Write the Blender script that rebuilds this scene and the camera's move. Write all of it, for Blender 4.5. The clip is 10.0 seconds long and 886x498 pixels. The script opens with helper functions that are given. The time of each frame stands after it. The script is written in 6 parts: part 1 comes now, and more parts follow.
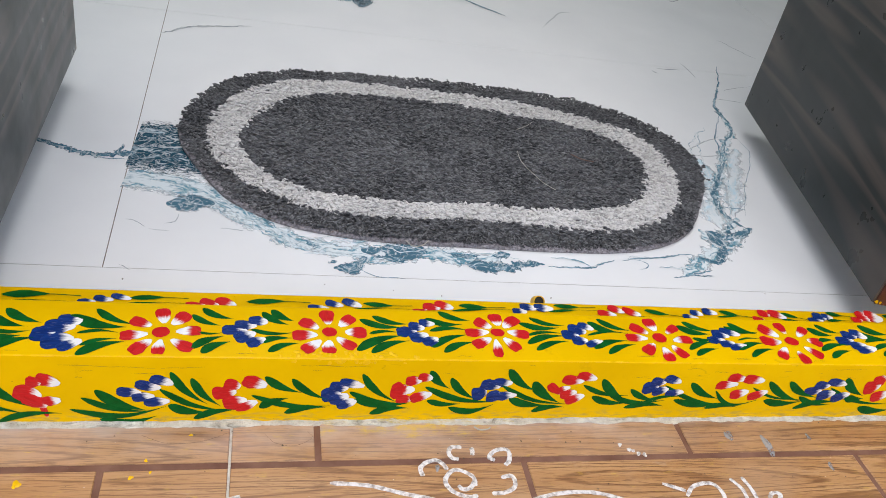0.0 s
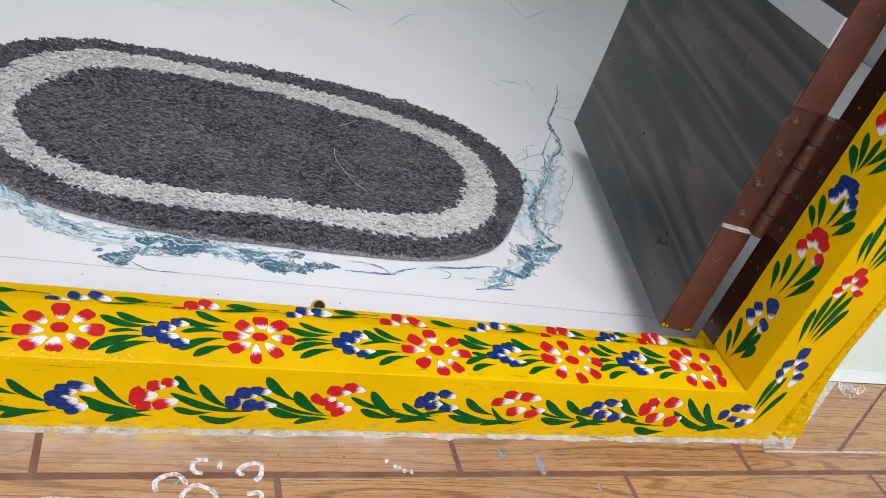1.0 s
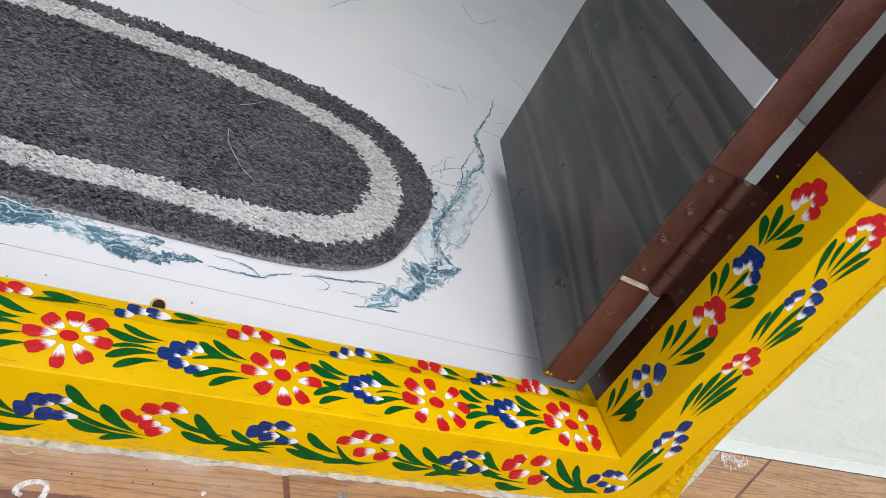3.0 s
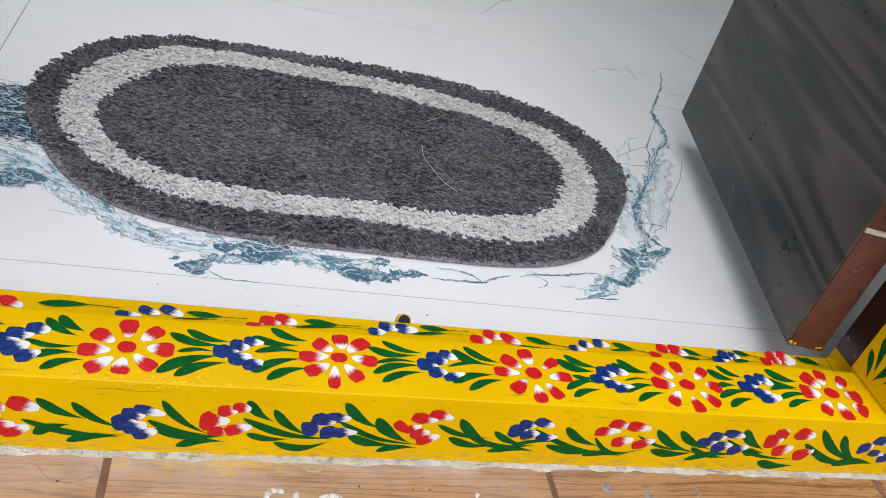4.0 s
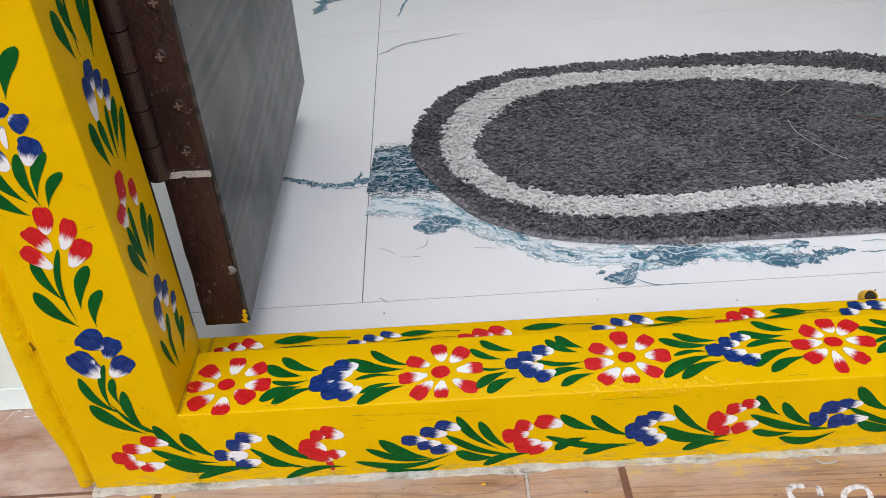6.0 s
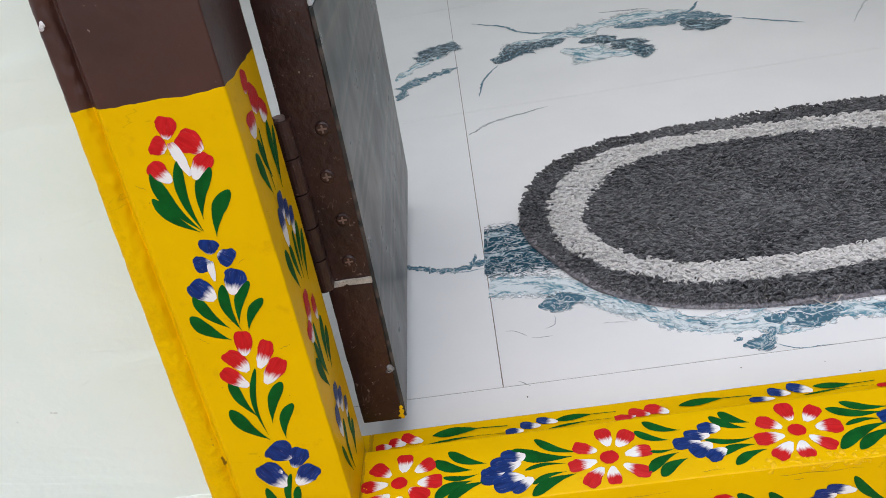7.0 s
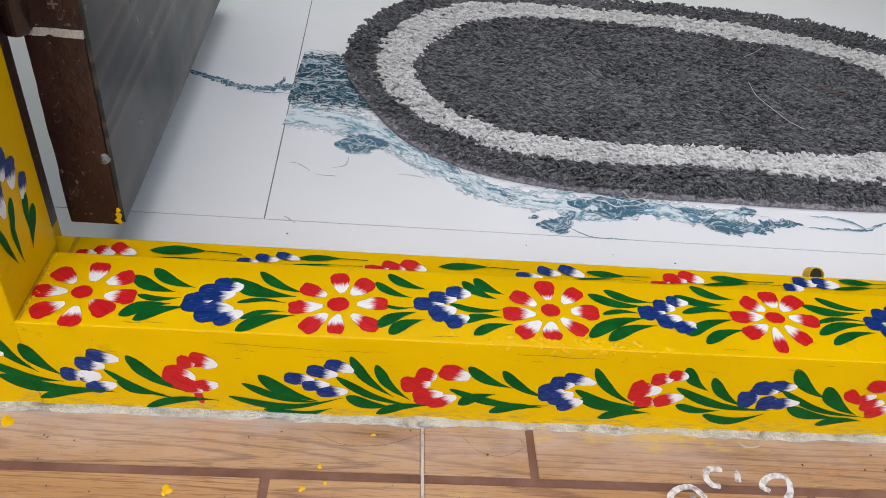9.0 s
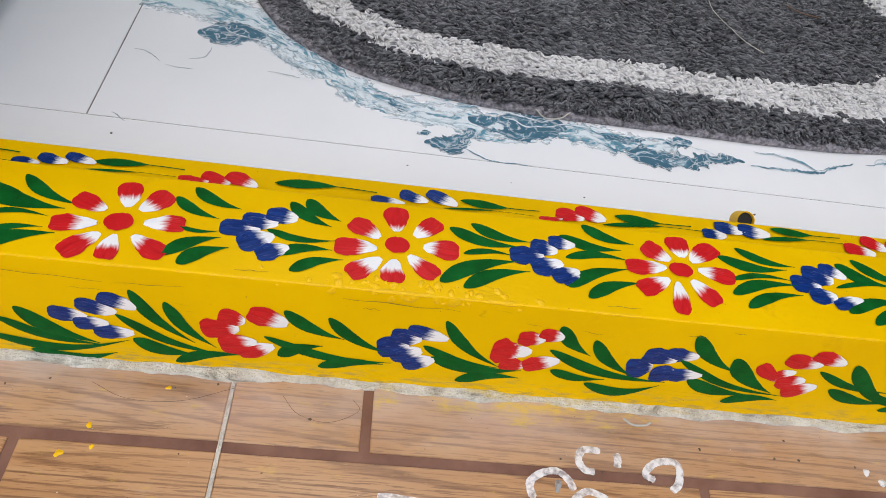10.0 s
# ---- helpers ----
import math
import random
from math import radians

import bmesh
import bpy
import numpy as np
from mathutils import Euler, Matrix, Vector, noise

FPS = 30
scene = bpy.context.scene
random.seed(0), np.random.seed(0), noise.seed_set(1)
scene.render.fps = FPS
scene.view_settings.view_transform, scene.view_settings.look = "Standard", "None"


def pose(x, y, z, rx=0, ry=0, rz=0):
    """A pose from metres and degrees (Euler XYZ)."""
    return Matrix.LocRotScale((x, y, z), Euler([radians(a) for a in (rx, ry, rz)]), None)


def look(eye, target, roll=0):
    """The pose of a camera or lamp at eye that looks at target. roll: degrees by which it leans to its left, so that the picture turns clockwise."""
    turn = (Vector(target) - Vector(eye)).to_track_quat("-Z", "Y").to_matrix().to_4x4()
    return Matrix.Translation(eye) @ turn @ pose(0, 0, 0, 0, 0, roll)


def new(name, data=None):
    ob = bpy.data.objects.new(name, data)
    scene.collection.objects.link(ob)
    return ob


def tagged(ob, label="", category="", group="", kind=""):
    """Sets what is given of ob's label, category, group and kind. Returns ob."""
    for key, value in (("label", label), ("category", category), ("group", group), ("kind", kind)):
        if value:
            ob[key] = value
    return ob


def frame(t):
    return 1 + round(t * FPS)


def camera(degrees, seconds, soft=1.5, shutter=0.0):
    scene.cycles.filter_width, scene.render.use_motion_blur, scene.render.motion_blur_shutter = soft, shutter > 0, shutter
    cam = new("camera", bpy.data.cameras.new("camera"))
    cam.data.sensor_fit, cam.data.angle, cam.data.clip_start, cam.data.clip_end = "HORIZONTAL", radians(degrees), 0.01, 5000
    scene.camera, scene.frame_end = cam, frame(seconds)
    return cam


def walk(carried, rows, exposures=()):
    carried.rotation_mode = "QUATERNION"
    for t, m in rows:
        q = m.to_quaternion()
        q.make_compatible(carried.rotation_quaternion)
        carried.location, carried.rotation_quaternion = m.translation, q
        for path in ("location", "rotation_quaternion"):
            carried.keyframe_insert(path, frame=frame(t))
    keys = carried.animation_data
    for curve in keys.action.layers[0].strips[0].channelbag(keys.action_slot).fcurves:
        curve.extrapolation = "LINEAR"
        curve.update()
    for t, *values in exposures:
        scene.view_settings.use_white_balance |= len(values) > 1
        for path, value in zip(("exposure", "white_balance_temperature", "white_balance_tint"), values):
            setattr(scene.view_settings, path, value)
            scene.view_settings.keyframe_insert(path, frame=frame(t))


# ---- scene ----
cam = camera(59.3, 10.0, soft=0.5)
PATH = [
    (0, (-0.195, -0.368, 0.46), (0.289, 1.201, -0.682), 12.7),
    (0.5, (-0.152, -0.367, 0.452), (0.509, 1.155, -0.664), 18.1),
    (1, (-0.11, -0.356, 0.458), (0.674, 1.151, -0.597), 22.2),
    (1.5, (-0.071, -0.337, 0.456), (0.834, 1.14, -0.543), 27.4),
    (2, (-0.043, -0.321, 0.458), (0.981, 1.101, -0.507), 34.0),
    (2.2, (-0.034, -0.316, 0.458), (1.015, 1.095, -0.496), 36.1),
    (3.3, (-0.052, -0.303, 0.457), (0.771, 1.194, -0.583), 29.6),
    (3.5, (-0.062, -0.301, 0.452), (0.684, 1.213, -0.621), 26.1),
    (4, (-0.092, -0.299, 0.436), (0.478, 1.239, -0.708), 18.4),
    (4.5, (-0.128, -0.3, 0.431), (0.295, 1.256, -0.752), 12.2),
    (5, (-0.163, -0.3, 0.422), (0.12, 1.273, -0.78), 7.2),
    (5.5, (-0.201, -0.302, 0.418), (-0.072, 1.29, -0.787), 1.9),
    (6, (-0.24, -0.294, 0.416), (-0.264, 1.327, -0.755), -3.9),
    (6.2, (-0.258, -0.294, 0.418), (-0.322, 1.342, -0.73), -5.7),
    (7.3, (-0.304, -0.293, 0.454), (-0.458, 1.424, -0.56), -11.3),
    (7.5, (-0.297, -0.297, 0.454), (-0.425, 1.416, -0.57), -10.1),
    (8, (-0.278, -0.301, 0.418), (-0.301, 1.368, -0.684), -3.5),
    (8.5, (-0.261, -0.282, 0.39), (-0.178, 1.322, -0.802), 3.0),
    (9, (-0.228, -0.248, 0.366), (-0.081, 1.281, -0.914), 6.7),
    (9.5, (-0.183, -0.211, 0.339), (-0.006, 1.24, -1.026), 9.4),
    (10, (-0.15, -0.181, 0.309), (0.06, 1.227, -1.096), 12.0),
]
walk(cam, [(t, look(eye, target, roll)) for t, eye, target, roll in PATH], [(0, 0.40), (4, 0.40), (5.5, 0.36), (6.2, 0.34), (7.5, 0.27), (8, 0.21), (8.5, 0.25), (10, 0.30)])

# ---- light ----
world = bpy.data.worlds.new("overcast_sky")
world.use_nodes = True
scene.world = world
wn = world.node_tree.nodes
sky = wn.new("ShaderNodeTexSky")
sky.sky_type, sky.sun_disc = "NISHITA", False
sky.sun_elevation, sky.sun_rotation = radians(58.9), radians(188.2)
sky.air_density, sky.dust_density, sky.ozone_density = 1.0, 2.0, 1.0
wn["Background"].inputs["Strength"].default_value = 0.15
world.node_tree.links.new(sky.outputs[0], wn["Background"].inputs["Color"])
sun_data = bpy.data.lights.new("sun", "SUN")
sun_data.energy, sun_data.angle, sun_data.color = 1.0, radians(80), (1.0, 0.985, 0.97)
sun = new("sun", sun_data)
sun.matrix_world = look((-0.6, -4.17, 7), (0, 0, 0))


# ---- materials ----
def material(name, base=(0.8, 0.8, 0.8), rough=0.5, metal=0.0):
    m = bpy.data.materials.new(name)
    m.use_nodes = True
    p = m.node_tree.nodes["Principled BSDF"]
    p.inputs["Base Color"].default_value = (*base, 1)
    p.inputs["Roughness"].default_value = rough
    p.inputs["Metallic"].default_value = metal
    return m, m.node_tree, p


def node(tree, kind, **values):
    n = tree.nodes.new(kind)
    for key, value in values.items():
        n.inputs[key.replace("_", " ")].default_value = value
    return n


def link(tree, a, b):
    tree.links.new(a, b)


def position(tree, scale=(1, 1, 1), turn=(0, 0, 0)):
    """World position, scaled, to lay grain at real-world size."""
    geo = tree.nodes.new("ShaderNodeNewGeometry")
    m = tree.nodes.new("ShaderNodeMapping")
    m.inputs["Scale"].default_value = scale
    m.inputs["Rotation"].default_value = [radians(a) for a in turn]
    link(tree, geo.outputs["Position"], m.inputs["Vector"])
    return m.outputs[0]


def noise_of(tree, vector, scale, detail=4.0, rough=0.55, distort=0.0):
    n = node(tree, "ShaderNodeTexNoise", Scale=scale, Detail=detail, Roughness=rough, Distortion=distort)
    link(tree, vector, n.inputs["Vector"])
    return n.outputs["Fac"]


def ramp(tree, fac, *stops):
    r = tree.nodes.new("ShaderNodeValToRGB")
    e = r.color_ramp.elements
    while len(e) < len(stops):
        e.new(0.5)
    for el, (at, c) in zip(e, stops):
        el.position = at
        el.color = (*c, 1) if len(c) == 3 else c
    link(tree, fac, r.inputs[0])
    return r.outputs[0]


def grey(v):
    return (v, v, v)


def blend(tree, fac, a, b, mode="MIX"):
    x = tree.nodes.new("ShaderNodeMix")
    x.data_type, x.blend_type = "RGBA", mode
    for sock, v in ((x.inputs[0], fac), (x.inputs[6], a), (x.inputs[7], b)):
        if hasattr(v, "is_linked"):
            link(tree, v, sock)
        elif isinstance(v, (int, float)):
            sock.default_value = v
        else:
            sock.default_value = (*v, 1)
    return x.outputs[2]


def math_of(tree, op, a, b=0.0, clamp=False):
    n = tree.nodes.new("ShaderNodeMath")
    n.operation, n.use_clamp = op, clamp
    for sock, v in zip(n.inputs, (a, b)):
        if hasattr(v, "is_linked"):
            link(tree, v, sock)
        else:
            sock.default_value = v
    return n.outputs[0]


def bump(tree, p, height, strength, distance=0.001):
    b = node(tree, "ShaderNodeBump", Strength=strength, Distance=distance)
    link(tree, height, b.inputs["Height"])
    link(tree, b.outputs[0], p.inputs["Normal"])


def frame_paint():
    """Yellow enamel below, brown enamel above and in the rebate, with an uneven brushed border."""
    m, t, p = material("door_frame_enamel", rough=0.34)
    p.inputs["Specular IOR Level"].default_value = 0.16
    at = position(t)
    geo = t.nodes.new("ShaderNodeNewGeometry")
    sep = t.nodes.new("ShaderNodeSeparateXYZ")
    link(t, geo.outputs["Position"], sep.inputs[0])
    wob = noise_of(t, at, 60, 2)
    high = math_of(t, "GREATER_THAN", math_of(t, "ADD", sep.outputs[2], math_of(t, "ADD", math_of(t, "MULTIPLY", wob, 0.004), math_of(t, "MULTIPLY", sep.outputs[0], -0.0095))), 0.3540)
    deep = math_of(t, "GREATER_THAN", math_of(t, "ADD", sep.outputs[1], math_of(t, "MULTIPLY", wob, 0.010)), 0.1005)
    jamb = math_of(t, "GREATER_THAN", math_of(t, "ABSOLUTE", math_of(t, "SUBTRACT", sep.outputs[0], 0.014)), 0.4225)
    flecks = math_of(t, "GREATER_THAN", noise_of(t, at, 170, 3), 0.30)
    deep = math_of(t, "MULTIPLY", deep, math_of(t, "GREATER_THAN", sep.outputs[2], 0.057))
    brown = math_of(t, "MAXIMUM", high, math_of(t, "MULTIPLY", math_of(t, "MULTIPLY", deep, jamb), flecks))
    yellow = ramp(t, noise_of(t, at, 14, 5), (0.3, (0.735, 0.428, 0.0)), (0.7, (0.815, 0.490, 0.0)))
    grime = ramp(t, noise_of(t, at, 55, 6, 0.7), (0.60, grey(0)), (0.75, grey(0.35)))
    yellow = blend(t, grime, yellow, (0.50, 0.25, 0.01))
    line = math_of(t, "ABSOLUTE", math_of(t, "SUBTRACT", noise_of(t, position(t, (9, 60, 60)), 1.0, 3, 0.6, 0.6), 0.5))
    torn = math_of(t, "GREATER_THAN", noise_of(t, at, 21, 2), 0.63)
    scratch = math_of(t, "MULTIPLY", ramp(t, line, (0.0, grey(0.25)), (0.007, grey(0))), torn)
    yellow = blend(t, scratch, yellow, (0.22, 0.13, 0.02))
    dirt = ramp(t, noise_of(t, at, 330, 2), (0.755, grey(0)), (0.775, grey(0.7)))
    yellow = blend(t, dirt, yellow, (0.25, 0.15, 0.03))
    low = math_of(t, "MULTIPLY", math_of(t, "SUBTRACT", 0.016, sep.outputs[2]), 60.0, True)
    splash = ramp(t, noise_of(t, position(t, (22, 40, 90)), 3.0, 6, 0.7), (0.50, grey(0)), (0.62, grey(0.8)))
    yellow = blend(t, math_of(t, "MULTIPLY", low, splash), yellow, (0.30, 0.23, 0.10))
    dark = ramp(t, noise_of(t, at, 30, 5), (0.35, (0.043, 0.0155, 0.0110)), (0.7, (0.063, 0.0225, 0.0160)))
    specks = ramp(t, noise_of(t, at, 420, 2), (0.74, grey(0)), (0.78, grey(0.6)))
    dark = blend(t, specks, dark, (0.30, 0.22, 0.18))
    outer = math_of(t, "GREATER_THAN", math_of(t, "ABSOLUTE", math_of(t, "SUBTRACT", sep.outputs[0], 0.0175)), 0.4985)
    crumb = ramp(t, noise_of(t, at, 480, 5, 0.65), (0.46, grey(0)), (0.66, grey(0.45)))
    outer = math_of(t, "MULTIPLY", outer, math_of(t, "ADD", math_of(t, "MULTIPLY", math_of(t, "GREATER_THAN", sep.outputs[0], 0.0), 0.65), 0.35))
    yellow = blend(t, math_of(t, "MULTIPLY", outer, crumb), yellow, (0.38, 0.205, 0.006))
    joint = math_of(t, "LESS_THAN", math_of(t, "SUBTRACT", math_of(t, "ABSOLUTE", math_of(t, "SUBTRACT", math_of(t, "ABSOLUTE", math_of(t, "SUBTRACT", sep.outputs[0], 0.014)), 0.427)), math_of(t, "MULTIPLY", noise_of(t, at, 130, 4), 0.0032)), 0.0)
    joint = math_of(t, "MULTIPLY", math_of(t, "MULTIPLY", joint, math_of(t, "GREATER_THAN", sep.outputs[1], 0.0355)), math_of(t, "LESS_THAN", sep.outputs[2], 0.068))
    yellow = blend(t, math_of(t, "MULTIPLY", joint, 0.45), yellow, (0.24, 0.13, 0.02))
    groove = math_of(t, "COMPARE", sep.outputs[0], -0.4812)
    groove.node.inputs[2].default_value = 0.0013
    groove = math_of(t, "MULTIPLY", groove, math_of(t, "LESS_THAN", sep.outputs[2], 0.13))
    split = math_of(t, "GREATER_THAN", noise_of(t, position(t, (60, 60, 14)), 1.5, 4), 0.575)
    yellow = blend(t, math_of(t, "MULTIPLY", math_of(t, "MULTIPLY", groove, split), 0.8), yellow, (0.09, 0.045, 0.01))
    # sheen on the right post's brown front, put into its colour as paler streaks
    right_front = math_of(t, "MULTIPLY", math_of(t, "GREATER_THAN", sep.outputs[0], 0.40), math_of(t, "LESS_THAN", sep.outputs[1], 0.0375))
    sheen = ramp(t, noise_of(t, position(t, (40, 40, 12)), 2.0, 6, 0.65), (0.25, grey(0.35)), (0.65, grey(0.95)))
    dark = blend(t, math_of(t, "MULTIPLY", right_front, sheen), dark, (0.17, 0.082, 0.062))
    link(t, blend(t, brown, yellow, dark), p.inputs["Base Color"])
    link(t, math_of(t, "ADD", math_of(t, "MULTIPLY", brown, 0.5), 0.05), p.inputs["Specular IOR Level"])
    hills = math_of(t, "ADD", noise_of(t, at, 45, 3), math_of(t, "MULTIPLY", noise_of(t, at, 240, 3), 0.25))
    hills = math_of(t, "ADD", hills, math_of(t, "MULTIPLY", outer, math_of(t, "MULTIPLY", noise_of(t, at, 300, 4), 2.2)))
    bump(t, p, hills, 0.35, 0.002)
    return m


def brown_paint(name, low, high):
    """Brushed enamel with dust, pale scratches and a lumpy skin."""
    m, t, p = material(name, rough=0.38)
    at = position(t)
    c = ramp(t, noise_of(t, at, 35, 5), (0.3, low), (0.7, high))
    c = blend(t, ramp(t, noise_of(t, at, 95, 5, 0.7), (0.52, grey(0)), (0.70, grey(0.35))), c, tuple(0.45 * v for v in low))
    mark = math_of(t, "ABSOLUTE", math_of(t, "SUBTRACT", noise_of(t, position(t, (70, 70, 26), (0.4, 0.3, 0.5)), 1.0, 2, 0.5, 1.5), 0.5))
    torn = ramp(t, noise_of(t, at, 60, 3), (0.56, grey(0)), (0.66, grey(0.45)))
    c = blend(t, math_of(t, "MULTIPLY", ramp(t, mark, (0.004, grey(1)), (0.011, grey(0))), torn), c, (0.34, 0.24, 0.20))
    dust = ramp(t, noise_of(t, at, 300, 3), (0.66, grey(0)), (0.76, grey(0.7)))
    link(t, blend(t, dust, c, (0.32, 0.24, 0.20)), p.inputs["Base Color"])
    bump(t, p, math_of(t, "ADD", noise_of(t, at, 180, 4), math_of(t, "MULTIPLY", noise_of(t, at, 60, 3), 1.2)), 0.55, 0.0013)
    return m


def laminate():
    """Dark grey wood-look laminate with slanting brown figure."""
    m, t, p = material("grey_wood_laminate", rough=0.24)
    p.inputs["Specular IOR Level"].default_value = 0.28
    geo = t.nodes.new("ShaderNodeNewGeometry")
    sep = t.nodes.new("ShaderNodeSeparateXYZ")
    link(t, geo.outputs["Position"], sep.inputs[0])
    slant = math_of(t, "ADD", sep.outputs[2], math_of(t, "MULTIPLY", sep.outputs[1], -0.05))

    def laid(along, across):
        v = t.nodes.new("ShaderNodeCombineXYZ")
        link(t, math_of(t, "MULTIPLY", sep.outputs[0], 0.4), v.inputs[0])
        link(t, math_of(t, "MULTIPLY", sep.outputs[1], along), v.inputs[1])
        link(t, math_of(t, "MULTIPLY", slant, across), v.inputs[2])
        return v.outputs[0]

    wave = noise_of(t, laid(0.9, 11.5), 1.0, 1.6, 0.5, 0.25)
    dark, brown = (0.022, 0.027, 0.027), (0.125, 0.100, 0.086)
    c = ramp(t, noise_of(t, laid(3, 40), 1.0, 3), (0.3, dark), (0.7, tuple(1.5 * v for v in dark)))
    for low, high in ((0.27, 0.30), (0.36, 0.39), (0.45, 0.485), (0.545, 0.575), (0.63, 0.67)):
        edge = ramp(t, wave, (low - 0.010, grey(0)), (low + 0.006, grey(0.85)), (high, grey(0.45)), (high + 0.022, grey(0)))
        c = blend(t, edge, c, brown)
    fine = noise_of(t, laid(9, 500), 1.0, 3)
    c = blend(t, math_of(t, "MULTIPLY", fine, 0.3), c, (0.035, 0.035, 0.035))
    scuff = ramp(t, noise_of(t, position(t, (60, 60, 14)), 3.0, 6, 0.7), (0.82, grey(0)), (0.86, grey(0.4)))
    link(t, blend(t, scuff, c, (0.16, 0.17, 0.17)), p.inputs["Base Color"])
    r = ramp(t, noise_of(t, position(t), 25, 4), (0.3, grey(0.26)), (0.7, grey(0.38)))
    link(t, r, p.inputs["Roughness"])
    return m


def marble_tile():
    m, t, p = material("white_marble_tile", rough=0.16)
    at = position(t)
    c = ramp(t, noise_of(t, at, 5, 5), (0.3, (0.76, 0.775, 0.79)), (0.7, (0.83, 0.84, 0.85)))
    link(t, c, p.inputs["Base Color"])
    r = ramp(t, noise_of(t, at, 18, 4), (0.3, grey(0.13)), (0.7, grey(0.19)))
    p.inputs["Specular IOR Level"].default_value = 0.3
    link(t, r, p.inputs["Roughness"])
    return m


def vein_ink(name, dark, pale, cover, soft=0.06, fill=0.55, lines=0.8, ragged=0.9):
    """Printed vein: teal washes that flow along the vein, crossed by pale threads, with a torn border. UV in centimetres along and across;
    edge: -1 to 1 across. fill: how much of it is dark."""
    m, t, p = material(name, rough=0.16)
    p.inputs["Specular IOR Level"].default_value = 0.3
    uv = t.nodes.new("ShaderNodeUVMap")
    at = position(t)
    bent = t.nodes.new("ShaderNodeVectorMath")
    wave = t.nodes.new("ShaderNodeVectorMath")
    wave.operation = "SCALE"
    wave.inputs[3].default_value = 0.9
    link(t, noise_colour(t, uv.outputs[0], 0.8), wave.inputs[0])
    link(t, uv.outputs[0], bent.inputs[0])
    link(t, wave.outputs[0], bent.inputs[1])

    def laid(along, across):
        mp = t.nodes.new("ShaderNodeMapping")
        mp.inputs["Scale"].default_value = (along, across, 1)
        link(t, bent.outputs[0], mp.inputs[0])
        return mp.outputs[0]

    flow = noise_of(t, laid(0.5, 1.25), 1.0, 6, 0.64, 0.9)
    mid = tuple(0.5 * a + 0.5 * b for a, b in zip(dark, pale))
    c = ramp(t, flow, (fill - 0.10, dark), (fill - 0.005, tuple(1.25 * v for v in dark)), (fill + 0.03, mid), (fill + 0.10, pale))
    thread = math_of(t, "ABSOLUTE", math_of(t, "SUBTRACT", noise_of(t, laid(0.55, 0.8), 1.0, 2, 0.5, 1.4), 0.5))
    c = blend(t, ramp(t, thread, (0.0, grey(lines)), (0.014, grey(0.6 * lines)), (0.024, grey(0))), c, tuple(0.4 * v + 0.42 for v in pale))
    web = node(t, "ShaderNodeTexVoronoi", Scale=0.60)
    web.feature = "DISTANCE_TO_EDGE"
    link(t, laid(0.8, 1.2), web.inputs["Vector"])
    fine = math_of(t, "ADD", web.outputs["Distance"], math_of(t, "MULTIPLY", noise_of(t, laid(0.7, 0.7), 1.0, 2), 0.10))
    c = blend(t, ramp(t, fine, (0.05, grey(0.75 * lines)), (0.085, grey(0))), c, tuple(0.5 * v + 0.3 for v in pale))
    link(t, c, p.inputs["Base Color"])
    rim = t.nodes.new("ShaderNodeAttribute")
    rim.attribute_name = "edge"
    torn = math_of(t, "MULTIPLY", math_of(t, "SUBTRACT", noise_of(t, laid(0.9, 2.4), 1.8, 6, 0.7), 0.5), ragged)
    reach = math_of(t, "ADD", math_of(t, "ABSOLUTE", rim.outputs["Fac"]), torn)
    mix, clear = t.nodes.new("ShaderNodeMixShader"), t.nodes.new("ShaderNodeBsdfTransparent")
    link(t, ramp(t, reach, (cover - soft, grey(1)), (cover + soft, grey(0))), mix.inputs[0])
    link(t, clear.outputs[0], mix.inputs[1])
    link(t, p.outputs[0], mix.inputs[2])
    link(t, mix.outputs[0], t.nodes["Material Output"].inputs["Surface"])
    return m


def noise_colour(tree, vector, scale):
    n = node(tree, "ShaderNodeTexNoise", Scale=scale, Detail=3.0)
    link(tree, vector, n.inputs["Vector"])
    return n.outputs["Color"]


def overspray(t, y_from, most):
    """Mask of the yellow paint that missed the threshold near its middle."""
    geo = t.nodes.new("ShaderNodeNewGeometry")
    sep = t.nodes.new("ShaderNodeSeparateXYZ")
    link(t, geo.outputs["Position"], sep.inputs[0])
    away = math_of(t, "MULTIPLY", math_of(t, "ABSOLUTE", math_of(t, "ADD", sep.outputs[0], 0.06)), 9.0)
    near = math_of(t, "SUBTRACT", 1.0, away, True)
    close = math_of(t, "MULTIPLY", math_of(t, "SUBTRACT", sep.outputs[1], y_from), 70.0, True)
    blot = noise_of(t, position(t, (16, 45, 10)), 4.0, 6, 0.7)
    s = math_of(t, "ADD", blot, math_of(t, "MULTIPLY", math_of(t, "MULTIPLY", near, close), 0.22))
    return ramp(t, s, (0.60, grey(0)), (0.68, grey(0.35 * most)), (0.78, grey(most)))


def cement():
    """Whitish filler with dark, mossy crevices and a yellow paint stain."""
    m, t, p = material("white_cement_filler", rough=0.92)
    at = position(t)
    c = ramp(t, noise_of(t, at, 110, 5, 0.65), (0.3, (0.58, 0.52, 0.41)), (0.62, (0.82, 0.78, 0.67)))
    seam = noise_of(t, position(t, (30, 150, 190)), 1.0, 6, 0.68, 0.8)
    c = blend(t, ramp(t, seam, (0.53, grey(0)), (0.66, grey(0.75))), c, (0.21, 0.175, 0.11))
    link(t, blend(t, overspray(t, 0.02, 0.75), c, (0.72, 0.52, 0.05)), p.inputs["Base Color"])
    bump(t, p, math_of(t, "ADD", noise_of(t, at, 700, 5), seam), 1.0, 0.003)
    return m


